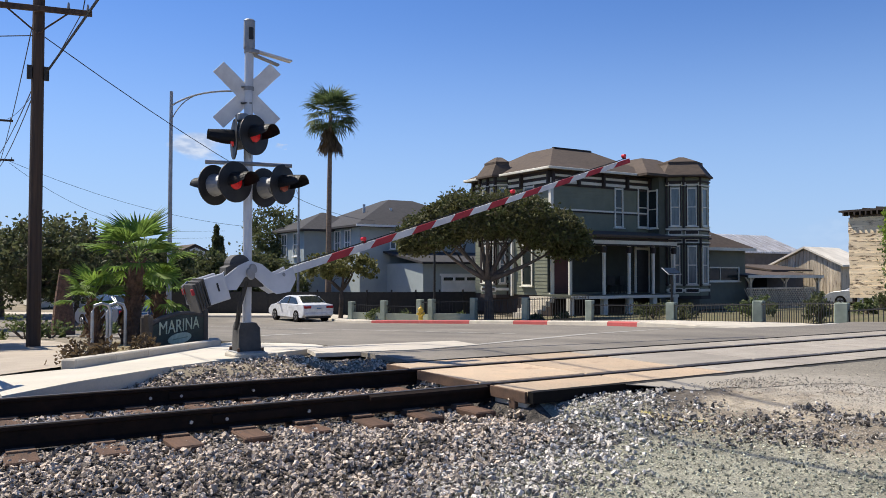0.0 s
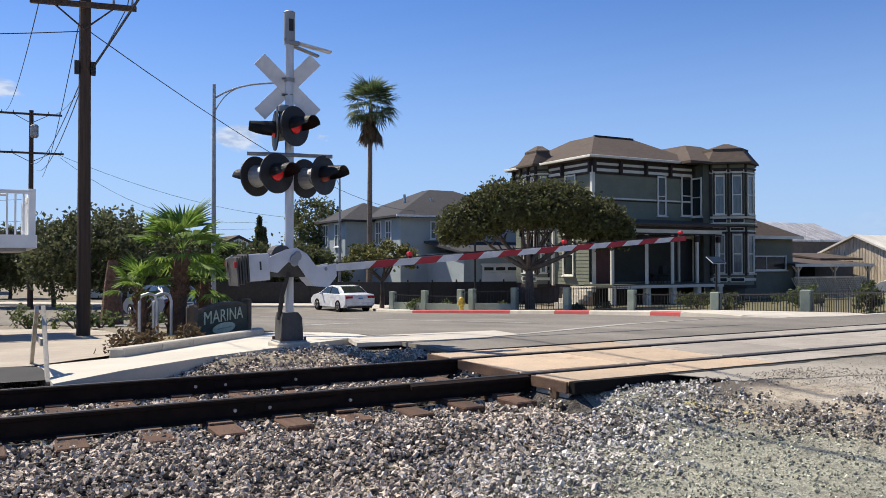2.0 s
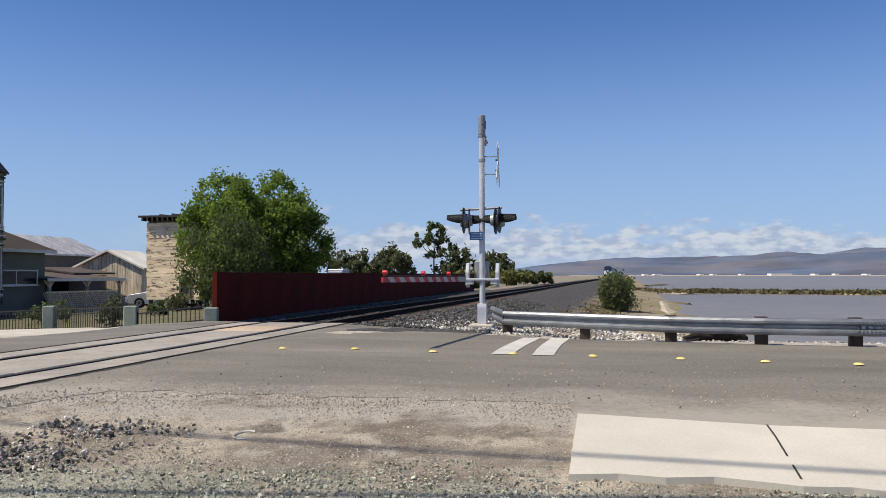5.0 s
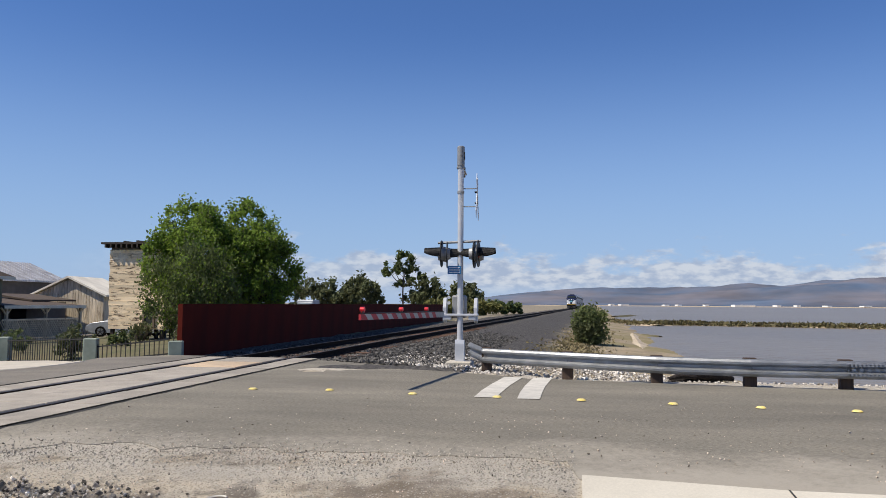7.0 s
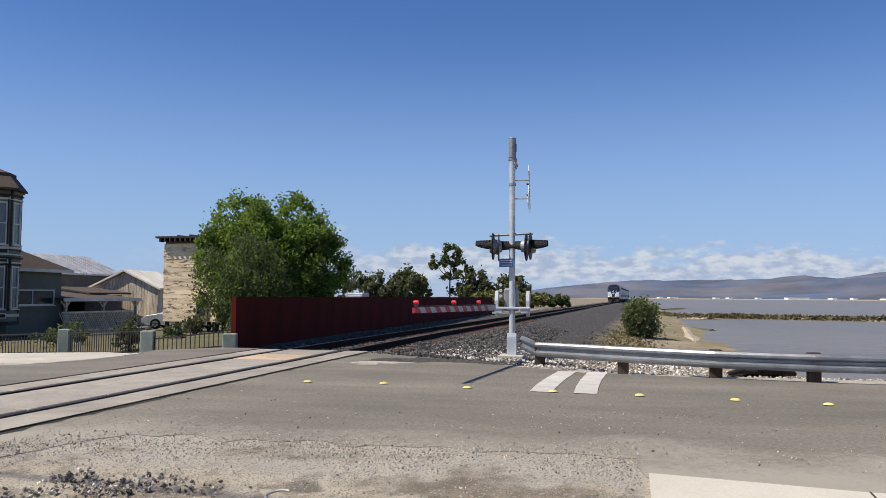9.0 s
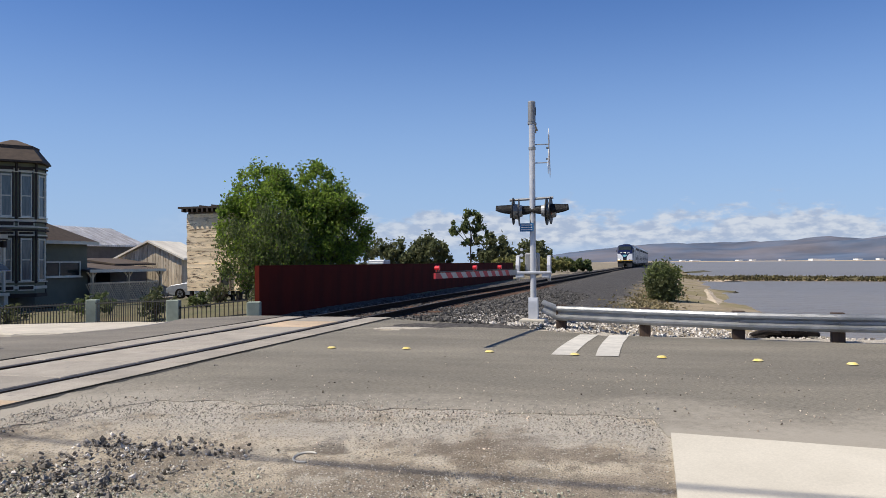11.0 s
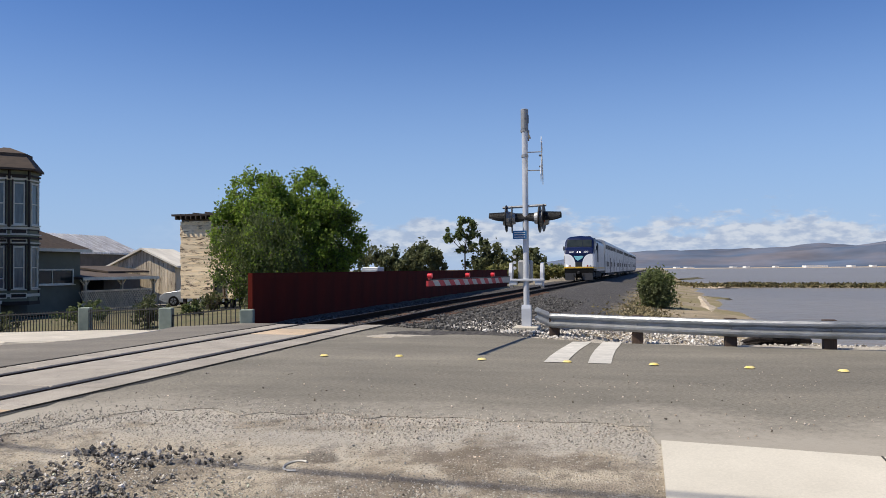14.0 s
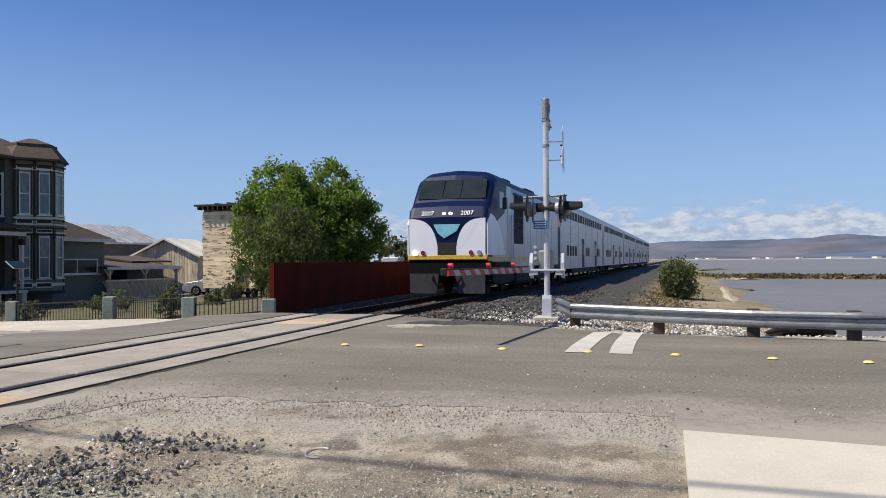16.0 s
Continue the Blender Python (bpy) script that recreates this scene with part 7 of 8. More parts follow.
tree("willowy_tree", 36.3, 17.8, "dull green drooping tree by the fence", [(0.2, -0.3, 2.6, 1.6, 1.6, 1.9), (-0.7, 0.7, 2.1, 1.2, 1.2, 1.6), (0.7, -0.7, 2.3, 1.4, 1.4, 1.8)], 12000, 0.09, M["leaf_dull"], M["bark_pale"], fork=1.0, r0=0.1, seed=10, shell=0.35, droop=1.6, second=M["leaf_bright"])

# far trees
for k, (x, y, w, h, mt) in enumerate(((113, 38.5, 4.2, 6.0, "leaf_dark"), (116, 34, 3.6, 5.6, "leaf_dark"), (118, 31.0, 2.6, 6.2, "leaf_dark"), (119, 21.8, 2.9, 5.8, "leaf_dark"), (121, 17.4, 3.6, 5.0, "leaf_dark"), (90, 14.2, 1.9, 1.9, "leaf_yellow"), (98, 11.4, 2.6, 1.6, "leaf_yellow"), (80, 12.4, 1.5, 1.4, "leaf_yellow"), (108, 9.3, 2.4, 1.5, "leaf_dull"))):
    tree("far_tree", x, y, "dark rounded tree in the distance" if mt == "leaf_dark" else "low yellowish bush beyond the track", [(0, 0, h * 0.62, w, w, h * 0.42), (w * 0.4, -w * 0.4, h * 0.5, w * 0.7, w * 0.7, h * 0.35)], 2600, 0.36, M[mt], M["bark"], fork=h * 0.3, r0=0.14, seed=20 + k)
tree("eucalyptus", 118, 24.8, "tall thin eucalyptus with open crown in the distance", [(0, 0, 8.2, 1.5, 1.5, 1.5), (-1.2, 1.6, 7.0, 1.3, 1.3, 1.0), (0.9, -1.3, 6.3, 1.2, 1.2, 1.0), (0, 0.5, 4.8, 0.9, 0.9, 0.8)], 2300, 0.30, M["leaf_dull"], M["bark_pale"], fork=4.5, r0=0.15, seed=33)

# trees along the street to the left
for k, (x, y, w, h) in enumerate(((4.4, 44, 4.2, 5.7), (6.6, 48, 4.0, 5.7), (3.6, 56, 3.6, 5.6), (0.4, 58, 3.4, 5.4), (9.6, 52, 3.0, 5.0), (-1.8, 66, 3.0, 4.2), (1.4, 72, 3.2, 4.4))):
    tree("street_tree", x, y, "dark green round-headed street tree", [(0, 0, h * 0.62, w * 0.6, w * 0.6, h * 0.33), (w * 0.3, -w * 0.2, h * 0.5, w * 0.45, w * 0.45, h * 0.28), (-w * 0.3, w * 0.1, h * 0.55, w * 0.45, w * 0.45, h * 0.3)], 7000, 0.16, M["leaf_dark"], M["bark"], fork=h * 0.32, r0=0.16, seed=40 + k, second=M["leaf_brown"])
for k, (x, y, w, h) in enumerate(((13.5, 58, 3.4, 4.6), (17.0, 60, 3.6, 4.4), (24.0, 64.5, 4.0, 8.4), (10.8, 60, 3.2, 5.0), (20.6, 58, 3.8, 4.2))):
    tree("garden_tree", x, y, "dark green garden tree behind the street", [(0, 0, h * 0.6, w * 0.6, w * 0.6, h * 0.36), (w * 0.3, -w * 0.3, h * 0.45, w * 0.5, w * 0.5, h * 0.3)], 8500, 0.18, M["leaf_dark"], M["bark"], fork=h * 0.25, r0=0.16, seed=60 + k, second=M["leaf_dull"])


def conifer(x, y, h):
    tr = thing("conifer", pose(x, y, land(x, y)), "dark narrow conifer behind houses", "tree")
    bm = B()
    rod(bm, (0, 0, -0.1), (0, 0, h), 0.14, 0.02, 8)
    part("trunk", bm, M["bark"], tr)
    rng = np.random.default_rng(5)
    u = rng.random(1500)
    a = rng.random(1500) * math.tau
    r = (1 - u) * h * 0.24 * (0.5 + 0.5 * rng.random(1500)) * (0.75 + 0.25 * np.sin(u * 40))
    pts = np.stack([r * np.cos(a), r * np.sin(a), 0.5 + u * (h - 0.5)], 1)
    leaf_mesh("crown", pts.tolist(), 0.3, M["leaf_dark"], tr, 3)


conifer(19.9, 67, 6.6), conifer(21.2, 70, 5.8)


def frond(bm, origin, yaw, lift, length, blades, droop=0.4, fan=150, seed=1):
    """A fan palm leaf: a stalk and a fan of long narrow blades."""
    rng = random.Random(seed)
    R = Matrix.Rotation(yaw, 4, "Z") @ Matrix.Rotation(-lift, 4, "Y")
    M0 = Matrix.Translation(origin) @ R
    s = length * 0.5
    for k in range(4):
        a, b = M0 @ Vector((s * k / 4, 0, -droop * 0.1 * (k / 4) ** 2)), M0 @ Vector((s * (k + 1) / 4, 0, -droop * 0.1 * ((k + 1) / 4) ** 2))
        side = (M0.to_3x3() @ Vector((0, 0.014, 0)))
        v = [bm.verts.new(q) for q in (a - side, a + side, b + side, b - side)]
        bm.faces.new(v)
    hub = Vector((s, 0, -droop * 0.1))
    for i in range(blades):
        an = radians(-fan / 2 + fan * i / (blades - 1) + rng.uniform(-2, 2))
        L = length * 0.62 * (0.75 + 0.25 * math.cos(an)) * rng.uniform(0.9, 1.05)
        d = Vector((math.cos(an), math.sin(an), 0))
        q = Vector((-d.y, d.x, 0)) * (L * 0.05)
        p1 = hub + d * L * 0.55 + Vector((0, 0, -droop * L * 0.10 + 0.04))
        p2 = hub + d * L + Vector((0, 0, -droop * L * rng.uniform(0.35, 0.7)))
        w = [bm.verts.new(M0 @ t) for t in (hub, p1 - q + Vector((0, 0, -0.02)), p1, p1 + q + Vector((0, 0, -0.02)), p2)]
        bm.faces.new((w[0], w[1], w[2]))
        bm.faces.new((w[0], w[2], w[3]))
        bm.faces.new((w[1], w[4], w[2]))
        bm.faces.new((w[2], w[4], w[3]))


def palm(x, y, h, r, label, n, length, leafmat, seed, skirt=0, lean=(0, 0), tall=False, blades=18):
    pa = thing("palm_tree", pose(x, y, land(x, y)), label, "palm", "palms")
    rng = random.Random(seed)
    bm = B()
    pts = [(lean[0] * (i / 8) ** 2, lean[1] * (i / 8) ** 2, -0.1 + (h + 0.1) * i / 8) for i in range(9)]
    tube(bm, pts, [r * (1.25 - 0.4 * i / 8) if not tall else r * (1.3 - 0.55 * i / 8) for i in range(9)], 12)
    part("trunk", bm, M["palm_bark"] if not tall else M["palm_trunk"], pa, "rough fibrous trunk")
    if not tall:
        bm = B()
        for k in range(70):
            a, u = rng.uniform(0, math.tau), rng.uniform(0.1, 1)
            rr = r * (1.25 - 0.4 * u)
            p = Vector((lean[0] * u * u + rr * math.cos(a), lean[1] * u * u + rr * math.sin(a), h * u))
            rod(bm, p, p + Vector((math.cos(a) * 0.07, math.sin(a) * 0.07, 0.1)), 0.025, 0.012, 5)
        tagged(part("leaf_bases", bm, M["palm_bark"], pa), kind="stuff")
    top = Vector((lean[0], lean[1], h))
    for k in range(n):
        yaw = math.tau * k * 0.381966 + rng.uniform(-0.2, 0.2)
        lift = radians((82 - 112 * (k / n) if not tall else 88 - 125 * (k / n)) + rng.uniform(-8, 8))
        bm = B()
        frond(bm, top + Vector((0, 0, rng.uniform(-0.1, 0.1))), yaw, lift, length * rng.uniform(0.85, 1.1), blades, 0.5 if not tall else 0.7, seed=seed + k)
        part("frond", bm, leafmat, pa)
    for k in range(skirt):
        yaw = rng.uniform(0, math.tau)
        bm = B()
        frond(bm, top - Vector((0, 0, rng.uniform(0.1, 1.1))), yaw, radians(rng.uniform(-85, -60)), length * rng.uniform(0.7, 1.0), blades, 0.2, 70, seed=seed + 100 + k)
        part("dead_frond", bm, M["leaf_dead"], pa, "hanging dead frond")
    return pa


palm(3.55, 17.6, 1.75, 0.17, "young fan palm with bright green fronds beside a sign", 20, 1.15, M["leaf_palm"], 3, 3, (0.1, 0.0))
palm(2.85, 17.5, 0.95, 0.12, "small fan palm with splayed green fronds", 12, 0.72, M["leaf_palm"], 5, 2, (-0.05, 0))
palm(4.3, 18.6, 1.1, 0.12, "small fan palm with drooping green fronds", 12, 0.85, M["leaf_palm"], 7, 2, (0.05, 0))
palm(22.8, 50.8, 13.6, 0.17, "very tall thin fan palm with a skirt of dead fronds", 54, 2.05, M["leaf_palm_dark"], 9, 44, (0.15, 0.1), True, 13)
st = thing("palm_stump", pose(3.9, 31.0, land(3.9, 31)), "cone-shaped old palm trunk under street trees", "palm trunk")
bm = B()
tube(bm, [(0, 0, -0.1), (0.02, 0, 0.6), (0, 0, 1.4), (0.03, 0, 2.3)], [0.42, 0.36, 0.26, 0.16], 12)
part("trunk", bm, M["palm_bark"], st)


def shrub(x, y, w, h, n, leafmat, label, leaf=0.07, seed=1, name="shrub", z=None, second=None):
    sb = thing(name, pose(x, y, land(x, y) - yard_dip(x, y) if z is None else z), label, "shrub")
    rng = random.Random(seed)
    for k in range(5):
        e = Vector((rng.uniform(-0.5, 0.5) * w, rng.uniform(-0.5, 0.5) * w, h * rng.uniform(0.5, 0.8)))
        part("stem", tube(B(), [(0, 0, -0.05), e * 0.5, e], [0.03, 0.02, 0.008], 5), M["bark"], sb)
    blobs = [(0, 0, h * 0.5, w * 0.5, w * 0.5, h * 0.5), (w * 0.25, 0, h * 0.35, w * 0.35, w * 0.35, h * 0.35), (-w * 0.25, w * 0.1, h * 0.4, w * 0.35, w * 0.35, h * 0.38)]
    pts = cloud_points(blobs, n, seed, 0.3)
    k = int(len(pts) * 0.7) if second else len(pts)
    leaf_mesh("leaves", pts[:k], leaf, leafmat, sb, seed)
    if second:
        leaf_mesh("leaves", pts[k:], leaf, second, sb, seed + 1)
    return sb


shrub(39.6, -0.6, 1.6, 1.75, 7500, M["leaf_bush"], "green willowy bush on the embankment", 0.085, 2, "bush", second=M["leaf_dark"])
for k, (x, y, w, h) in enumerate(((20.4, 36.0, 0.9, 0.6), (19.6, 37.6, 1.0, 0.6), (21.6, 33.6, 0.6, 0.4), (22.3, 34.0, 0.7, 0.5), (24.5, 28.5, 0.6, 0.5), (24.2, 30, 0.5, 0.45), (19.3, 36.9, 0.9, 0.8), (26.0, 24.4, 1.6, 0.7), (25.8, 22.6, 1.4, 0.6), (26.6, 19.8, 1.5, 0.7), (24.8, 16.0, 0.7, 0.8), (33.5, 21.3, 1.6, 0.9), (31.5, 23.0, 1.2, 0.7), (35.5, 19.6, 1.4, 0.9), (33.6, 16.6, 1.0, 0.8), (30.4, 17.6, 0.9, 0.5))):
    shrub(x, y, w, h, 420, M["leaf_dark" if k % 3 else "leaf_dull"], "low garden shrub behind the street fence", 0.09, 80 + k)
for k, (x, y) in enumerate(((1.75, 11.9), (3.1, 14.2), (2.2, 12.8), (2.4, 27), (3.2, 28), (4.8, 28.5), (1.2, 29.5), (-0.8, 40))):
    shrub(x, y, 0.35 if k < 3 else 1.1, 0.3 if k < 3 else 0.7, 260, M["leaf_dead" if k < 3 else "leaf_dull"], "dry weedy tuft by the kerb", 0.05 if k < 3 else 0.09, 110 + k)
# marsh island and far shore
for nm, x0, y0, x1, y1, w, n, h in (("marsh_grass", 97, -8, 74, -75, 3.0, 5200, 0.36), ("marsh_grass", 120, -2, 92, -8, 3.5, 900, 0.3), ("shore_grass", 28, 0.4, 64, -1.4, 2.2, 2200, 0.11)):
    rng = np.random.default_rng(n)
    u = rng.random(n)
    off = rng.normal(size=n) * w * 0.42
    xs, ys = x0 + (x1 - x0) * u + off, y0 + (y1 - y0) * u + rng.normal(size=n) * w * 0.3
    zs = [max(-0.88, ground_z(a, b)) + h * 0.4 * r for a, b, r in zip(xs, ys, rng.random(n))] if nm == "shore_grass" else -0.88 + h * rng.random(n)
    ob = leaf_mesh(nm, np.stack([xs, ys, zs], 1).tolist(), h * 0.8, M["leaf_straw"] if nm == "shore_grass" else M["leaf_marsh"], None, 7, 2.2)
    tagged(ob, "low brown-green marsh grass at the water's edge", "grass", kind="stuff")


M["rock_pale"] = mat("rock_pale", (0.50, 0.42, 0.31), (0.36, 0.29, 0.21), scale=0.9, rough=0.95, bump=0.6, bscale=7, dist=0.06, big=0.2, fine=0.2, fscale=12)


def mud_bank(x0, y0, x1, y1, w, h, surface="sand", label="low muddy bank in the shallow water"):
    bm = B()
    n = 24
    top, lo, hi = [], [], []
    for i in range(n + 1):
        u = i / n
        p = Vector((x0, y0)).lerp(Vector((x1, y1)), u)
        q = Vector((y1 - y0, x0 - x1)).normalized() * w * (0.5 + 0.7 * abs(noise.noise(Vector((u * 6, w, 0)))))
        top.append(bm.verts.new((p.x, p.y, -0.9 + h)))
        lo.append(bm.verts.new((*(p - q), -0.98)))
        hi.append(bm.verts.new((*(p + q), -0.98)))
    for i in range(n):
        bm.faces.new((lo[i], lo[i + 1], top[i + 1], top[i]))
        bm.faces.new((top[i], top[i + 1], hi[i + 1], hi[i]))
    tagged(part("mud_bank", bm, M[surface]), label, "mud bank", kind="structure")


mud_bank(39.5, -3.0, 61, -4.1, 1.15, 0.2, "rock_pale", "flat pale rocky spit at the water's edge")
mud_bank(59.5, -5.9, 64, -4.6, 0.7, 0.1, "leaf_marsh", "dark weedy islet in the shallows")
mud_bank(150, -7.5, 172, -12, 3.0, 0.25, "leaf_marsh", "dark weedy islet in the shallows")
mud_bank(98, -7, 73, -78, 3.4, 0.22)
mud_bank(124, -1, 90, -9, 4, 0.14)
mud_bank(1500, 60, 900, -1600, 60, 1.2)
for k in range(30):
    rng = random.Random(k)
    u = 0.05 + 0.027 * k + rng.uniform(-0.01, 0.01)
    p = Vector((1480, 20)).lerp(Vector((900, -1560)), u)
    wh = thing("white_building", pose(p.x, p.y, -0.8, 0, 0, 20), "low white building on the far shore", "building", "far buildings")
    solid("wall", 0, 0, 2.0, rng.uniform(8, 14), rng.choice((14, 24, 36)) if k % 4 == 1 else 7, rng.uniform(1.6, 3.2), M["white_paint"], wh)
    solid("roof", 0, 0, 3.4, 6, 6, 0.4, M["galv_dull"], wh)


# ---- poles and wires ----
def wire(a, b, sag, r=0.012, label="thin black overhead wire"):
    a, b = Vector(a), Vector(b)
    pts = [a.lerp(b, i / 16) - Vector((0, 0, sag * 4 * (i / 16) * (1 - i / 16))) for i in range(17)]
    tagged(part("overhead_wire", tube(B(), pts, r, 5), M["wire"]), label, "wire", "overhead wires")


def utility_pole(x, y, h, r, arms, label):
    g = land(x, y)
    po = thing("utility_pole", pose(x, y, g), label, "utility pole", "utility poles")
    part("pole", rod(B(), (0, 0, -0.3), (0, 0, h), r, r * 0.72, 14), M["pole_wood"], po)
    for z, w, yaw in arms:
        a = part("crossarm", box(B(), 0, -r - 0.03, 0, w, 0.1, 0.12, 0.008), M["pole_wood"], po, m=pose(0, 0, z, 0, 0, yaw))
        for s in (-1, 1):
            part("brace", rod(B(), (s * w * 0.28, -r, -0.03), (0, -r, -0.55), 0.02, seg=6), M["pole_wood"], a)
            for u in (0.46, 0.28):
                bm = B()
                rod(bm, (s * w * u, -r - 0.03, 0.06), (s * w * u, -r - 0.03, 0.2), 0.035, 0.02, 8)
                part("insulator", bm, M["galv_dull"], a)
    return po


P1 = (1.96, 19.9)
g1 = land(*P1)
pole_1 = utility_pole(*P1, 12.2, 0.15, ((7.45, 2.2, -12), (11.7, 2.4, -12)), "tall brown wooden utility pole with a crossarm")
for s in (-1, 1):
    solid("bracket", s * 0.17, -0.05, 6.05, 0.1, 0.1, 0.3, M["black"], pole_1)
P2 = (2.2, 54.6)
pole_2 = utility_pole(*P2, 12.0, 0.17, ((11.75, 3.4, -8), (9.4, 3.6, -8)), "distant wooden utility pole with two crossarms")
solid("transformer", 0.15, -0.35, 10.7, 0.45, 0.45, 0.8, M["galv_dull"], pole_2, 0.1)
z1, z2 = g1 + 6.05, land(*P2)
# heavy cable that passes over the camera, and the service drops
wire((P1[0] + 0.15, P1[1] - 0.1, z1), (4.3, -9.5, 8.4), 0.1, 0.025, "thick dark overhead cable")
wire((P1[0] + 1.16, P1[1] - 0.3, 11.35), (2.2, -14.2, 9.0), 0.4, 0.027, "thick dark overhead cable")
for dx in (-0.9, 0.9):
    wire((P1[0] + dx, P1[1], g1 + 7.6), (P2[0] + dx * 1.5, P2[1], z2 + 11.9), 0.5)
    wire((P1[0] + dx, P1[1], g1 + 7.6), (P1[0] + dx - 4, -24, 8.6), 0.5)
for k, z in enumerate((5.1, 4.9, 6.6)):
    wire((P1[0] - 0.1, P1[1] + 0.1, g1 + z + 0.6), (P2[0] + 0.3 * k, P2[1], z2 + 8.8 - 0.4 * k), 0.6)
wire((P1[0] + 0.1, P1[1], g1 + 6.9), (27.5, 53.0, 5.0), 1.0)
wire((P1[0], P1[1], g1 + 6.9), (-14, 17, 4.7), 0.5)
wire((P2[0] + 1.5, P2[1], z2 + 9.4), (26, 62, 4.8), 1.2)
wire((P2[0] + 1.5, P2[1], z2 + 9.3), (14, 62, 4.6), 0.9)
wire((P2[0] - 1.5, P2[1], z2 + 9.4), (-22, 58, 6.0), 0.8)
wire((P2[0] - 0.5, P2[1], z2 + 6.6), (-22, 62, 5.0), 0.5)
wire((-30, 90, 6.5), (24, 78, 5.2), 0.8)
wire((-30, 92, 5.9), (24, 80, 4.6), 0.8)


def street_lamp(x, y, h, reach, yaw, r=0.1):
    la = thing("street_lamp", pose(x, y, land(x, y), 0, 0, yaw), "tall grey steel street lamp with a curved arm", "street lamp", "street lamps")
    part("pole", rod(B(), (0, 0, -0.1), (0, 0, h), r, r * 0.6, 12), M["galv_dull"], la)
    part("arm", tube(B(), bez((0, 0, h - 0.55), (reach * 0.35, 0, h + 0.05), (reach, 0, h + 0.02), 10), 0.035, 8), M["galv_dull"], la)
    part("strut", tube(B(), bez((0, 0, h - 1.1), (reach * 0.15, 0, h - 0.3), (reach * 0.42, 0, h - 0.12), 8), 0.02, 6), M["galv_dull"], la)
    part("lamp_head", box(B(), reach + 0.3, 0, h, 0.6, 0.25, 0.12, 0.03), M["galv_dull"], la)
    part("base", rod(B(), (0, 0, -0.1), (0, 0, 0.5), r * 1.5, r * 1.3, 12), M["galv_dull"], la)


street_lamp(7.5, 31.0, 9.0, 2.4, -32)
street_lamp(-2.2, 74.0, 8.2, 3.0, -20)
street_lamp(-9.0, 112.0, 8.6, 3.6, -20)
street_lamp(20.9, 51.5, 9.0, 1.6, 170)
post = thing("pedestrian_post", pose(24.8, 40.2, land(24.8, 40.2)), "thin dark lamp post behind the street fence", "post")
part("pole", rod(B(), (0, 0, -0.1), (0, 0, 4.6), 0.07, 0.06, 10), M["iron"], post)
part("base", rod(B(), (0, 0, -0.1), (0, 0, 0.7), 0.14, 0.1, 10), M["iron"], post)
sp = thing("solar_sign", swing(0.7) @ pose(31.2, 28.7, land(31.2, 28.7)), "small solar panel on a dark post in the yard", "solar panel")
part("pole", rod(B(), (0, 0, -0.1), (0, 0, 2.05), 0.05, 0.05, 8), M["iron"], sp)
part("solar_panel", box(B(), 0, 0, 2.2, 0.85, 0.5, 0.05, 0.01, rx=35), M["glass"], sp)
part("panel_frame", box(B(), 0, 0.01, 2.18, 0.93, 0.58, 0.04, 0.01, rx=35), M["silver"], sp)


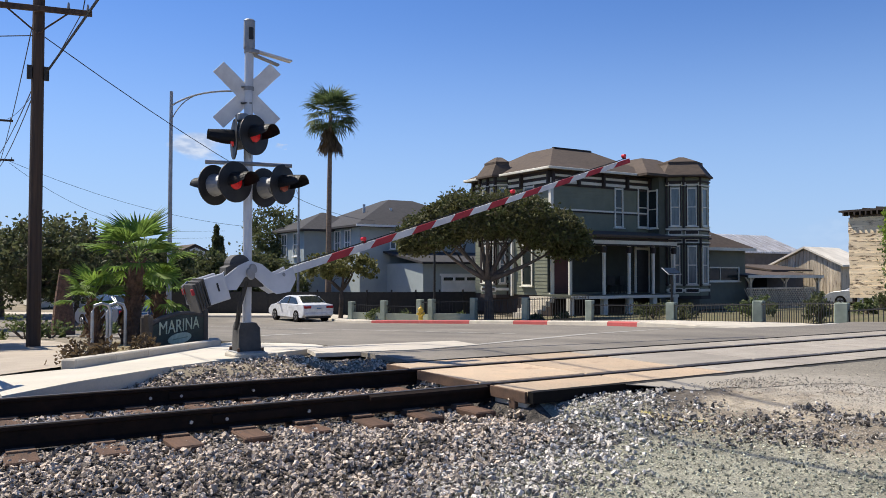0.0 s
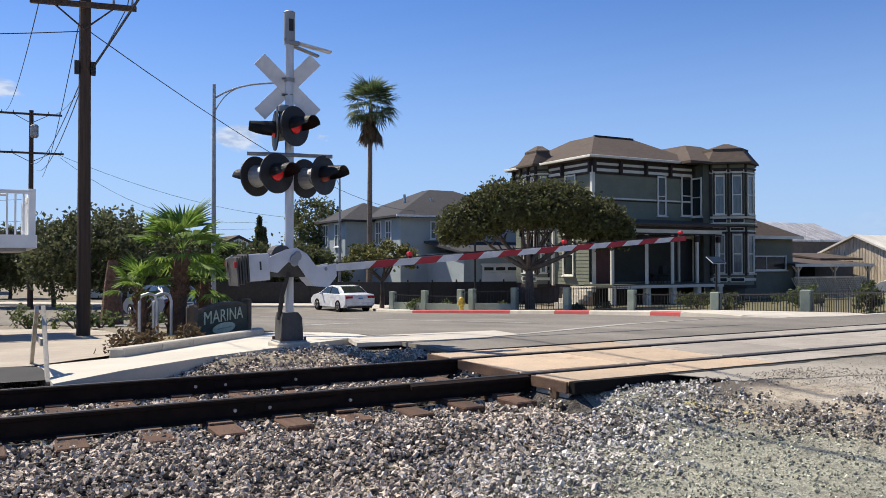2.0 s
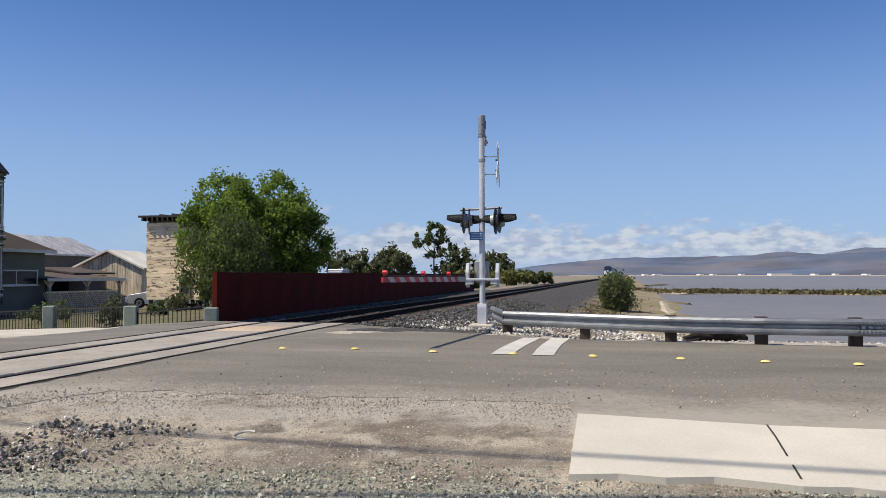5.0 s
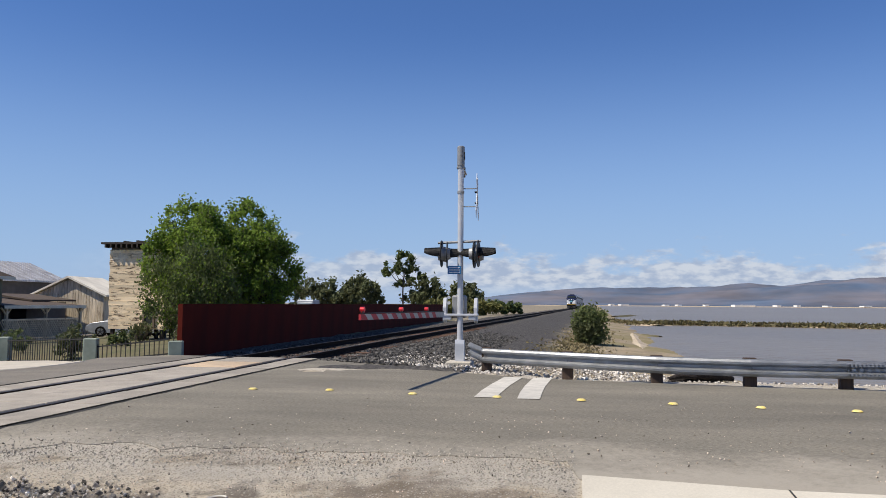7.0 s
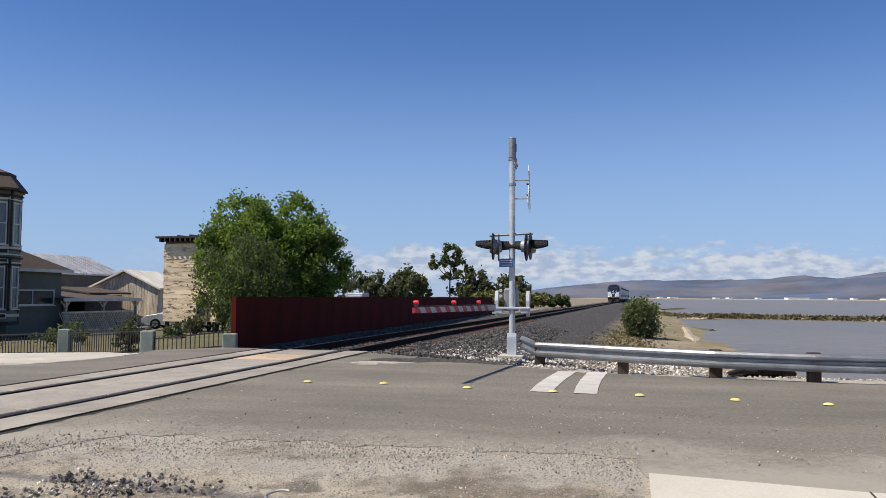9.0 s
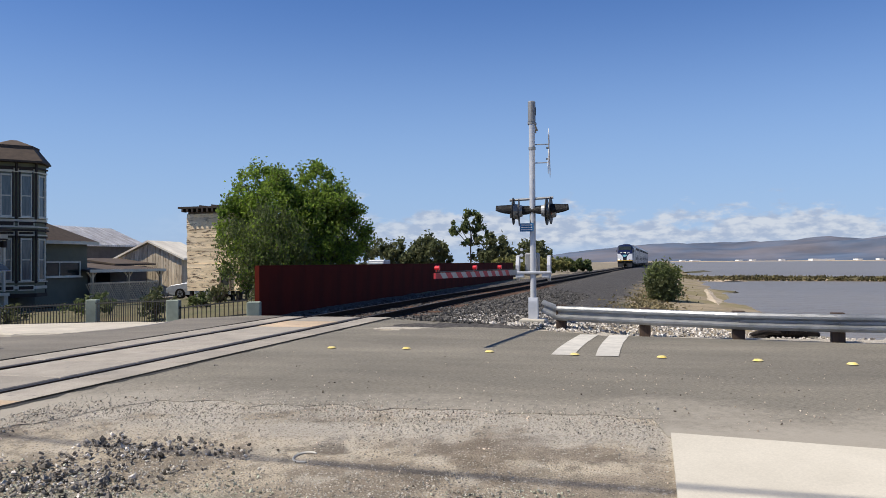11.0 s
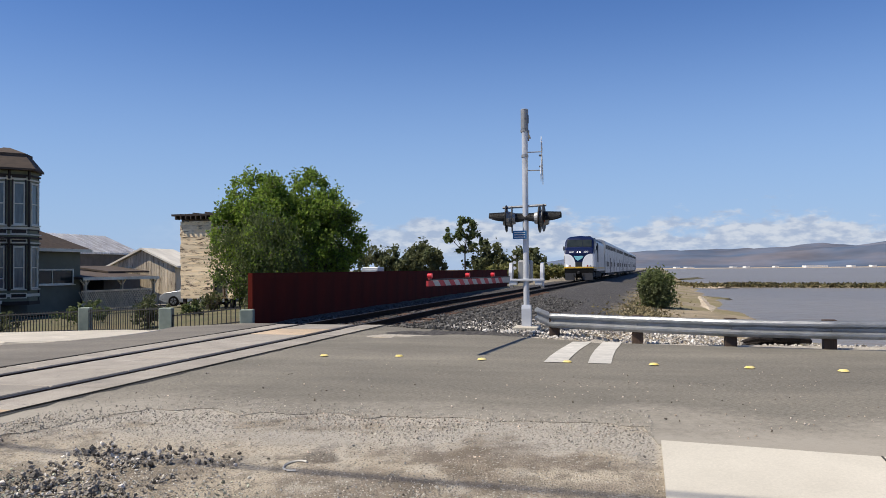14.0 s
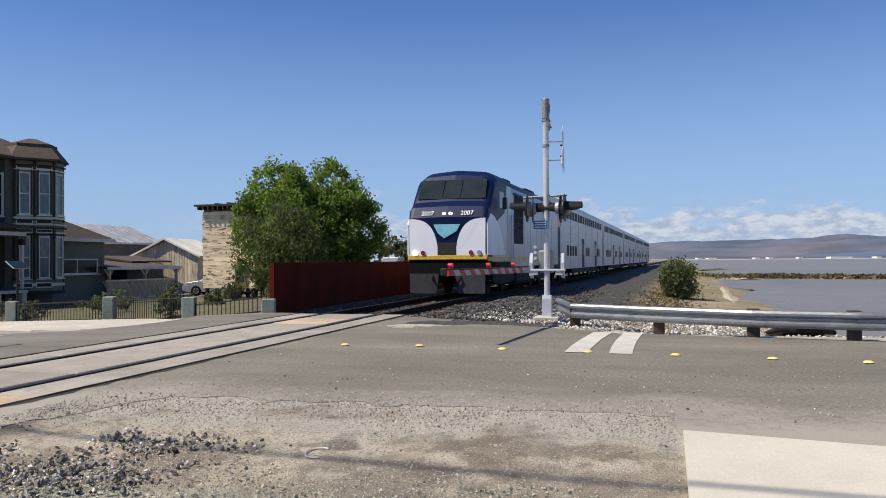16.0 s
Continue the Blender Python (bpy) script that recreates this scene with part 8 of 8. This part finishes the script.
# ---- cars ----
def sedan(m, paint_mat, label):
    """A saloon car that points along +x, 4.8 m long, origin on the ground at its middle."""
    ca = thing("car", m, label, "car", "cars")
    side = [(-2.4, 0.45), (-2.42, 0.75), (-2.35, 0.98), (-1.75, 1.06), (-1.05, 1.40), (-0.2, 1.46), (0.45, 1.40), (1.25, 1.0), (2.05, 0.86), (2.38, 0.66), (2.4, 0.4), (2.0, 0.25), (-2.1, 0.25)]
    bm = B()
    rings = []
    for y, k in ((-0.9, 0.0), (-0.86, 0.05), (-0.68, 1.0), (0.68, 1.0), (0.86, 0.05), (0.9, 0.0)):
        ring = []
        for x, z in side:
            zz = z if k == 1 else min(z, 0.98 + 0.05 * k)
            ring.append(bm.verts.new((x * (0.985 if k < 1 else 1), y, zz)))
        rings.append(ring)
    for a, b in zip(rings, rings[1:]):
        for k in range(len(side)):
            bm.faces.new((a[k], a[(k + 1) % len(side)], b[(k + 1) % len(side)], b[k]))
    bm.faces.new(rings[0][::-1])
    bm.faces.new(rings[-1])
    bmesh.ops.remove_doubles(bm, verts=bm.verts[:], dist=0.001)
    bmesh.ops.recalc_face_normals(bm, faces=bm.faces)
    bmesh.ops.bevel(bm, geom=bm.edges[:], offset=0.02, segments=1, affect="EDGES")
    part("body", bm, paint_mat, ca, smooth=False)
    for s in (-1, 1):
        gl = [(-1.5, 1.03), (-0.98, 1.33), (-0.2, 1.40), (0.4, 1.34), (0.98, 1.02)]
        bm = B()
        a = [bm.verts.new((x, s * (0.885 - (z - 1.0) * 0.46), z)) for x, z in gl]
        b = [bm.verts.new((x, s * (0.865 - (z - 1.0) * 0.46), z)) for x, z in gl]
        bm.faces.new(a)
        bm.faces.new(b[::-1])
        for k in range(5):
            bm.faces.new((a[k], a[(k + 1) % 5], b[(k + 1) % 5], b[k]))
        bmesh.ops.recalc_face_normals(bm, faces=bm.faces)
        part("side_window", bm, M["glass"], ca)
        part("pillar", box(B(), -0.28, s * 0.80, 1.2, 0.07, 0.03, 0.42, rx=s * 24), M["black"], ca)
        for x in (-1.42, 1.42):
            w = part("wheel", rod(B(), (0, -0.11, 0), (0, 0.11, 0), 0.33, 0.33, 24), M["rubber"], ca, m=pose(x, s * 0.82, 0.33))
            bm = B()
            rod(bm, (0, s * 0.105, 0), (0, s * 0.125, 0), 0.21, 0.2, 16)
            part("rim", bm, M["alloy"], w)
            for k in range(5):
                part("spoke", box(B(), 0, s * 0.126, 0.1, 0.05, 0.012, 0.2), M["black"], w, m=pose(0, 0, 0, 0, 72 * k, 0))
        part("tail_light", box(B(), -2.34, s * 0.66, 0.84, 0.16, 0.42, 0.14, 0.02), M["tail_red"], ca, "dark red tail light")
        part("mirror", box(B(), 0.72, s * 0.98, 1.0, 0.14, 0.2, 0.12, 0.03), paint_mat, ca)
        part("door_handle", box(B(), -0.55, s * 0.905, 0.82, 0.18, 0.02, 0.03), paint_mat, ca)
    for gl, nm in (([(-1.72, 0.66, 1.075), (-1.72, -0.66, 1.075), (-1.08, -0.58, 1.40), (-1.08, 0.58, 1.40)], "rear_window"), ([(1.2, 0.66, 1.03), (1.2, -0.66, 1.03), (0.5, -0.58, 1.39), (0.5, 0.58, 1.39)], "windscreen")):
        bm = B()
        s = -1 if nm == "rear_window" else 1
        a = [bm.verts.new((x + s * 0.012, y, z + 0.015)) for x, y, z in gl]
        b = [bm.verts.new((x - s * 0.03, y, z - 0.03)) for x, y, z in gl]
        bm.faces.new(a)
        for k in range(4):
            bm.faces.new((a[k], a[(k + 1) % 4], b[(k + 1) % 4], b[k]))
        bmesh.ops.recalc_face_normals(bm, faces=bm.faces)
        part(nm, bm, M["glass"], ca)
    part("number_plate", box(B(), -2.425, 0, 0.78, 0.02, 0.34, 0.15), M["gate_white"], ca, "plate with plain bars")
    part("plate_bar", box(B(), -2.437, 0, 0.78, 0.006, 0.26, 0.06), M["blue_sign"], ca)
    part("bumper", box(B(), -2.36, 0, 0.46, 0.16, 1.66, 0.22, 0.05), paint_mat, ca)
    part("valance", box(B(), -2.33, 0, 0.3, 0.14, 1.5, 0.14, 0.03), M["black"], ca)
    return ca


sedan(pose(17.75, 43.4, land(17.75, 43.4) + 0.015, 0, 0, 93), M["car_white"], "white saloon car on the street, brake lights off")
M["car_blue"] = mat("car_blue", (0.03, 0.05, 0.11), None, rough=0.3, bump=0, big=0, spec=0.6)
M["car_silver"] = mat("car_silver", (0.5, 0.51, 0.52), None, rough=0.3, bump=0, big=0, metal=0.4)
sedan(pose(6.2, 33.5, land(6.2, 33.5) + 0.015, 0, 0, 100), M["car_blue"], "dark blue car parked behind the palms")
sedan(pose(48.6, 27.9, land(48.6, 27.9) + 0.015, 0, 0, 100), M["car_silver"], "silver car parked in the yard")


# ---- sign, planter and other street things ----
kerb_pl = thing("planter_kerb", pose(0, 0, 0), "low concrete kerb round the planter", "kerb", kind="structure")
PK = [(1.52, 10.95), (2.15, 11.9), (2.78, 12.85), (3.75, 14.3), (4.8, 15.9), (5.05, 16.9)]
for a, b in zip(PK, PK[1:]):
    a, b = Vector(a), Vector(b)
    d = b - a
    g = (land(*a) + land(*b)) / 2
    part("kerb_block", box(B(), 0, 0, 0.0, d.length, 0.2, 0.26, 0.02), M["concrete"], kerb_pl, m=Matrix.Translation((*(a + b) / 2, g)) @ Matrix.Rotation(math.atan2(d.y, d.x), 4, "Z") @ Matrix.Rotation(-math.atan2(land(*b) - land(*a), d.length), 4, "Y"))
bed = part("planter_bed", drape([(1.6, 11.2), (2.2, 12.1), (2.8, 13.0), (3.7, 14.4), (4.75, 16.0), (5.0, 17.0), (5.2, 18.2), (4.7, 19.2), (3.2, 19.4), (2.5, 17), (2.2, 14)], 0.06, 0.8), M["dry_grass"])
tagged(bed, "dry weedy planting bed", "planter", kind="structure")

a, b = Vector((3.42, 15.5)), Vector((5.1, 17.9))
d = b - a
g = (land(*a) + land(*b)) / 2 - 0.14
sg = thing("park_sign", Matrix.Translation((*(a + b) / 2, g)) @ Matrix.Rotation(math.atan2(d.y, d.x), 4, "Z"), "carved dark green wooden park sign with pale letters", "sign")
L = d.length
bm = prism(B(), [(-L / 2, 0.12), (L / 2, 0.12), (L / 2, 0.62), (L * 0.3, 0.72), (0, 0.76), (-L * 0.3, 0.70), (-L / 2, 0.60)], "y", -0.05, 0.05)
part("board", bm, M["sign_green"], sg)
for s in (-1, 1):
    part("post", box(B(), s * (L / 2 + 0.02), 0, 0.38, 0.2, 0.18, 0.9, 0.03), M["sign_wood"], sg)
part("top_rail", tube(B(), [(-L / 2, 0, 0.64), (-L * 0.3, 0, 0.74), (0, 0, 0.79), (L * 0.3, 0, 0.76), (L / 2, 0, 0.66)], 0.05, 8), M["sign_wood"], sg)
letters("MARINA", 0.36, M["sign_letter"], sg, pose(0, -0.056, 0.545, 90, 0, 0) @ Matrix.Diagonal((1.62, 1, 1, 1)))
bm = B()
bmesh.ops.create_cone(bm, cap_ends=True, segments=28, radius1=1, radius2=1, depth=0.02, matrix=pose(0, -0.052, 0.3, 90) @ Matrix.Diagonal((0.62, 0.11, 1, 1)))
part("oval", bm, M["sign_letter"], sg, "pale oval panel")
part("writing_bar", box(B(), 0, -0.066, 0.3, 0.8, 0.006, 0.022), mat("faded_bar", (0.36, 0.42, 0.30), None, rough=0.8), sg)
part("prop", box(B(), -L / 2 - 0.15, -0.1, 0.35, 0.07, 0.07, 1.05, rx=0, ry=-14), M["sign_wood"], sg)
part("base_board", box(B(), 0, 0, 0.06, L, 0.14, 0.12), M["sign_wood"], sg)

for k in range(2):
    rk = thing("bike_rack", pose(2.75 + 0.28 * k, 16.2 + 0.1 * k, land(2.8, 16.2)), "grey bent-pipe bike rack", "bike rack", "bike racks")
    part("hoop", tube(B(), [(-0.16, 0, -0.05), (-0.16, 0, 0.72), (-0.12, 0, 0.84), (0, 0, 0.88), (0.12, 0, 0.84), (0.16, 0, 0.72), (0.16, 0, -0.05)], 0.03, 8), M["galv"], rk)

bc = thing("barricade", pose(0.6, 9.6, -0.02), "worn wooden sawhorse barricade on the path", "barricade")
for x, y0, y1 in ((0.03, -0.75, 0.06), (-0.04, 1.1, -0.08)):
    part("leg", box(B(), x, (y0 + y1) / 2, 0.34, 0.04, 0.08, math.hypot(y1 - y0, 0.72), 0.004, rx=math.degrees(math.atan2(y0 - y1, 0.70))), M["board_worn"], bc)
part("cross_board", box(B(), 0, 0.0, 0.36, 0.03, 0.62, 0.07), M["board_worn"], bc)

hy = thing("fire_hydrant", pose(19.9, 33.5, land(19.9, 33.5) + 0.13 - yard_dip(19.9, 33.5)), "yellow fire hydrant on the pavement", "fire hydrant")
part("barrel", rod(B(), (0, 0, 0.0), (0, 0, 0.6), 0.11, 0.1, 14), M["hydrant_yellow"], hy)
part("flange", rod(B(), (0, 0, 0.0), (0, 0, 0.06), 0.18, 0.18, 14), M["hydrant_yellow"], hy)
part("collar", rod(B(), (0, 0, 0.54), (0, 0, 0.6), 0.15, 0.15, 14), M["hydrant_yellow"], hy)
bm = B()
bmesh.ops.create_uvsphere(bm, u_segments=14, v_segments=8, radius=0.13, matrix=pose(0, 0, 0.62))
part("bonnet", bm, M["hydrant_yellow"], hy, smooth=True)
part("nut", rod(B(), (0, 0, 0.7), (0, 0, 0.82), 0.03, 0.03, 6), M["hydrant_yellow"], hy)
for v in ((0.2, 0, 0.42), (-0.2, 0, 0.42), (0, -0.2, 0.38)):
    part("outlet", rod(B(), (0, 0, v[2]), v, 0.06, 0.065, 10), M["hydrant_yellow"], hy)

dl = thing("driftwood", pose(16.7, -2.12, ground_z(16.7, -2.12) + 0.06, 0, 0, 95) @ Matrix.Diagonal((0.72, 1, 1, 1)), "dark charred driftwood log behind the guard rail", "log")
for k, (p, q, r) in enumerate((((-0.7, 0, 0.08), (0.7, 0.05, 0.1), 0.1), ((-0.3, 0.1, 0.15), (0.4, -0.12, 0.24), 0.07), ((-0.55, -0.1, 0.05), (0.0, 0.1, 0.2), 0.06), ((0.2, 0.1, 0.08), (0.95, 0.2, 0.05), 0.06), ((-0.5, -0.12, 0.0), (0.5, -0.1, 0.02), 0.1), ((-0.2, -0.2, -0.04), (0.75, -0.22, -0.02), 0.07), ((-0.75, 0.0, 0.04), (-0.2, -0.1, 0.16), 0.06))):
    part("branch", tube(B(), [p, ((p[0] + q[0]) / 2, p[1] + 0.05, (p[2] + q[2]) / 2 + 0.05), q], [r * 0.7, r, r * 0.5], 8), M["log"], dl)

cb = thing("signal_cabinet", pose(33.0, 10.9, -0.3), "grey steel signal cabinet beside the track", "cabinet")
part("body", box(B(), 0, 0, 0.9, 0.8, 0.7, 1.7, 0.03), M["galv"], cb)
part("door", box(B(), -0.41, 0, 0.9, 0.03, 0.6, 1.5, 0.01), M["galv"], cb)

# balcony building on the far left
bb = thing("balcony_building", pose(0, 0, 0), "white building with a railed upper deck", "building")
part("wall", box(B(), -8.5, 24, 1.5, 12, 9, 5.0), M["white_paint"], bb)
part("deck", box(B(), -3.0, 22.0, 1.62, 8.0, 5.0, 0.28), M["white_paint"], bb, "white painted deck")
part("soffit", box(B(), -3.0, 22.0, 1.45, 7.6, 4.6, 0.06), M["galv_dull"], bb)
for k in range(36):
    part("baluster", box(B(), 0.9, 19.6 + 4.8 * k / 35, 2.2, 0.04, 0.04, 0.9), M["white_paint"], bb)
for k in range(50):
    part("baluster", box(B(), -6.8 + 7.7 * k / 49, 19.6, 2.2, 0.04, 0.04, 0.9), M["white_paint"], bb)
part("top_rail", box(B(), 0.9, 22.0, 2.68, 0.1, 5.0, 0.08), M["white_paint"], bb)
part("top_rail", box(B(), -3.0, 19.6, 2.68, 7.8, 0.1, 0.08), M["white_paint"], bb)
for y in (19.6, 24.4):
    part("corner_post", box(B(), 0.9, y, 2.25, 0.14, 0.14, 1.0), M["white_paint"], bb)
for y in (20.0, 24.0):
    part("support", box(B(), -2.4, y, 0.4, 0.2, 0.2, 2.2), M["sign_wood"], bb)

# houses far up the street
for x, y, w, dd, e, r, mt, lab in ((-6, 88, 12, 9, 3.4, 5.6, "roof_tile", "far house with a red tile roof"), (11.5, 74, 10, 9, 2.6, 4.6, "shingle", "far white-walled bungalow with a brown roof"), (19.0, 75, 9, 9, 2.9, 5.2, "shingle", "far bungalow with a brown roof")):
    fh = thing("far_house", pose(x, y, -1.6), lab, "house", "far houses")
    part("wall", box(B(), 0, 0, e / 2, w, dd, e), M["cream"], fh)
    part("roof", prism(B(), [(-w / 2 - 0.5, e - 0.1), (w / 2 + 0.5, e - 0.1), (0, r)], "y", -dd / 2 - 0.4, dd / 2 + 0.4), M[mt], fh)
    part("gable", prism(B(), [(-w / 2, e), (w / 2, e), (0, r - 0.3)], "y", -dd / 2 - 0.42, -dd / 2 - 0.35), M["white_paint"], fh)
    window(fh, pose(0, -dd / 2 - 0.05, e * 0.5), 1.6, 1.2, M["white_paint"], M["glass"], 1, 1)


# ---- movement ----
def train_x(t):
    return 29.3 + 28.0 * (16.0 - t)


def motions():
    times = (0.0, 4.0, 8.0, 12.0, 13.0, 14.0, 14.5, 15.0, 15.5, 16.0)

    def on_track(x, length):
        y0, y1 = bend(x + 2), bend(x + length - 2)
        slope = (y1 - y0) / (length - 4)
        return pose(x, TRACK_Y + y0 - 2 * slope, 0, 0, 0, math.degrees(math.atan(slope)))
    walk(loco, [(t, on_track(train_x(t), 17.0)) for t in times])
    for k, co in enumerate(coaches):
        walk(co, [(t, on_track(train_x(t) + 17.5 + 25.9 * k, 25.2)) for t in times])
    walk(arm_1, [(t, pose(0.15, -0.22, 1.12, 0, -a, 0)) for t, a in
                 ((0.0, 17.3), (0.5, 13.9), (1.0, 10.6), (1.5, 7.3), (2.0, 4.2), (2.5, 2.4), (3.0, 2.0), (3.5, 2.0), (16.0, 2.0))])
    walk(arm_2, [(t, pose(-0.1, 0.25, 1.05, 0, 0, 174.5) @ pose(0, 0, 0, 0, -a, 0)) for t, a in
                 ((0.0, 28.0), (1.0, 21.0), (2.0, 14.0), (3.0, 7.5), (3.5, 4.6), (4.0, 1.6), (4.4, 0.3), (5.0, 0.2), (16.0, 0.2))])


motions()
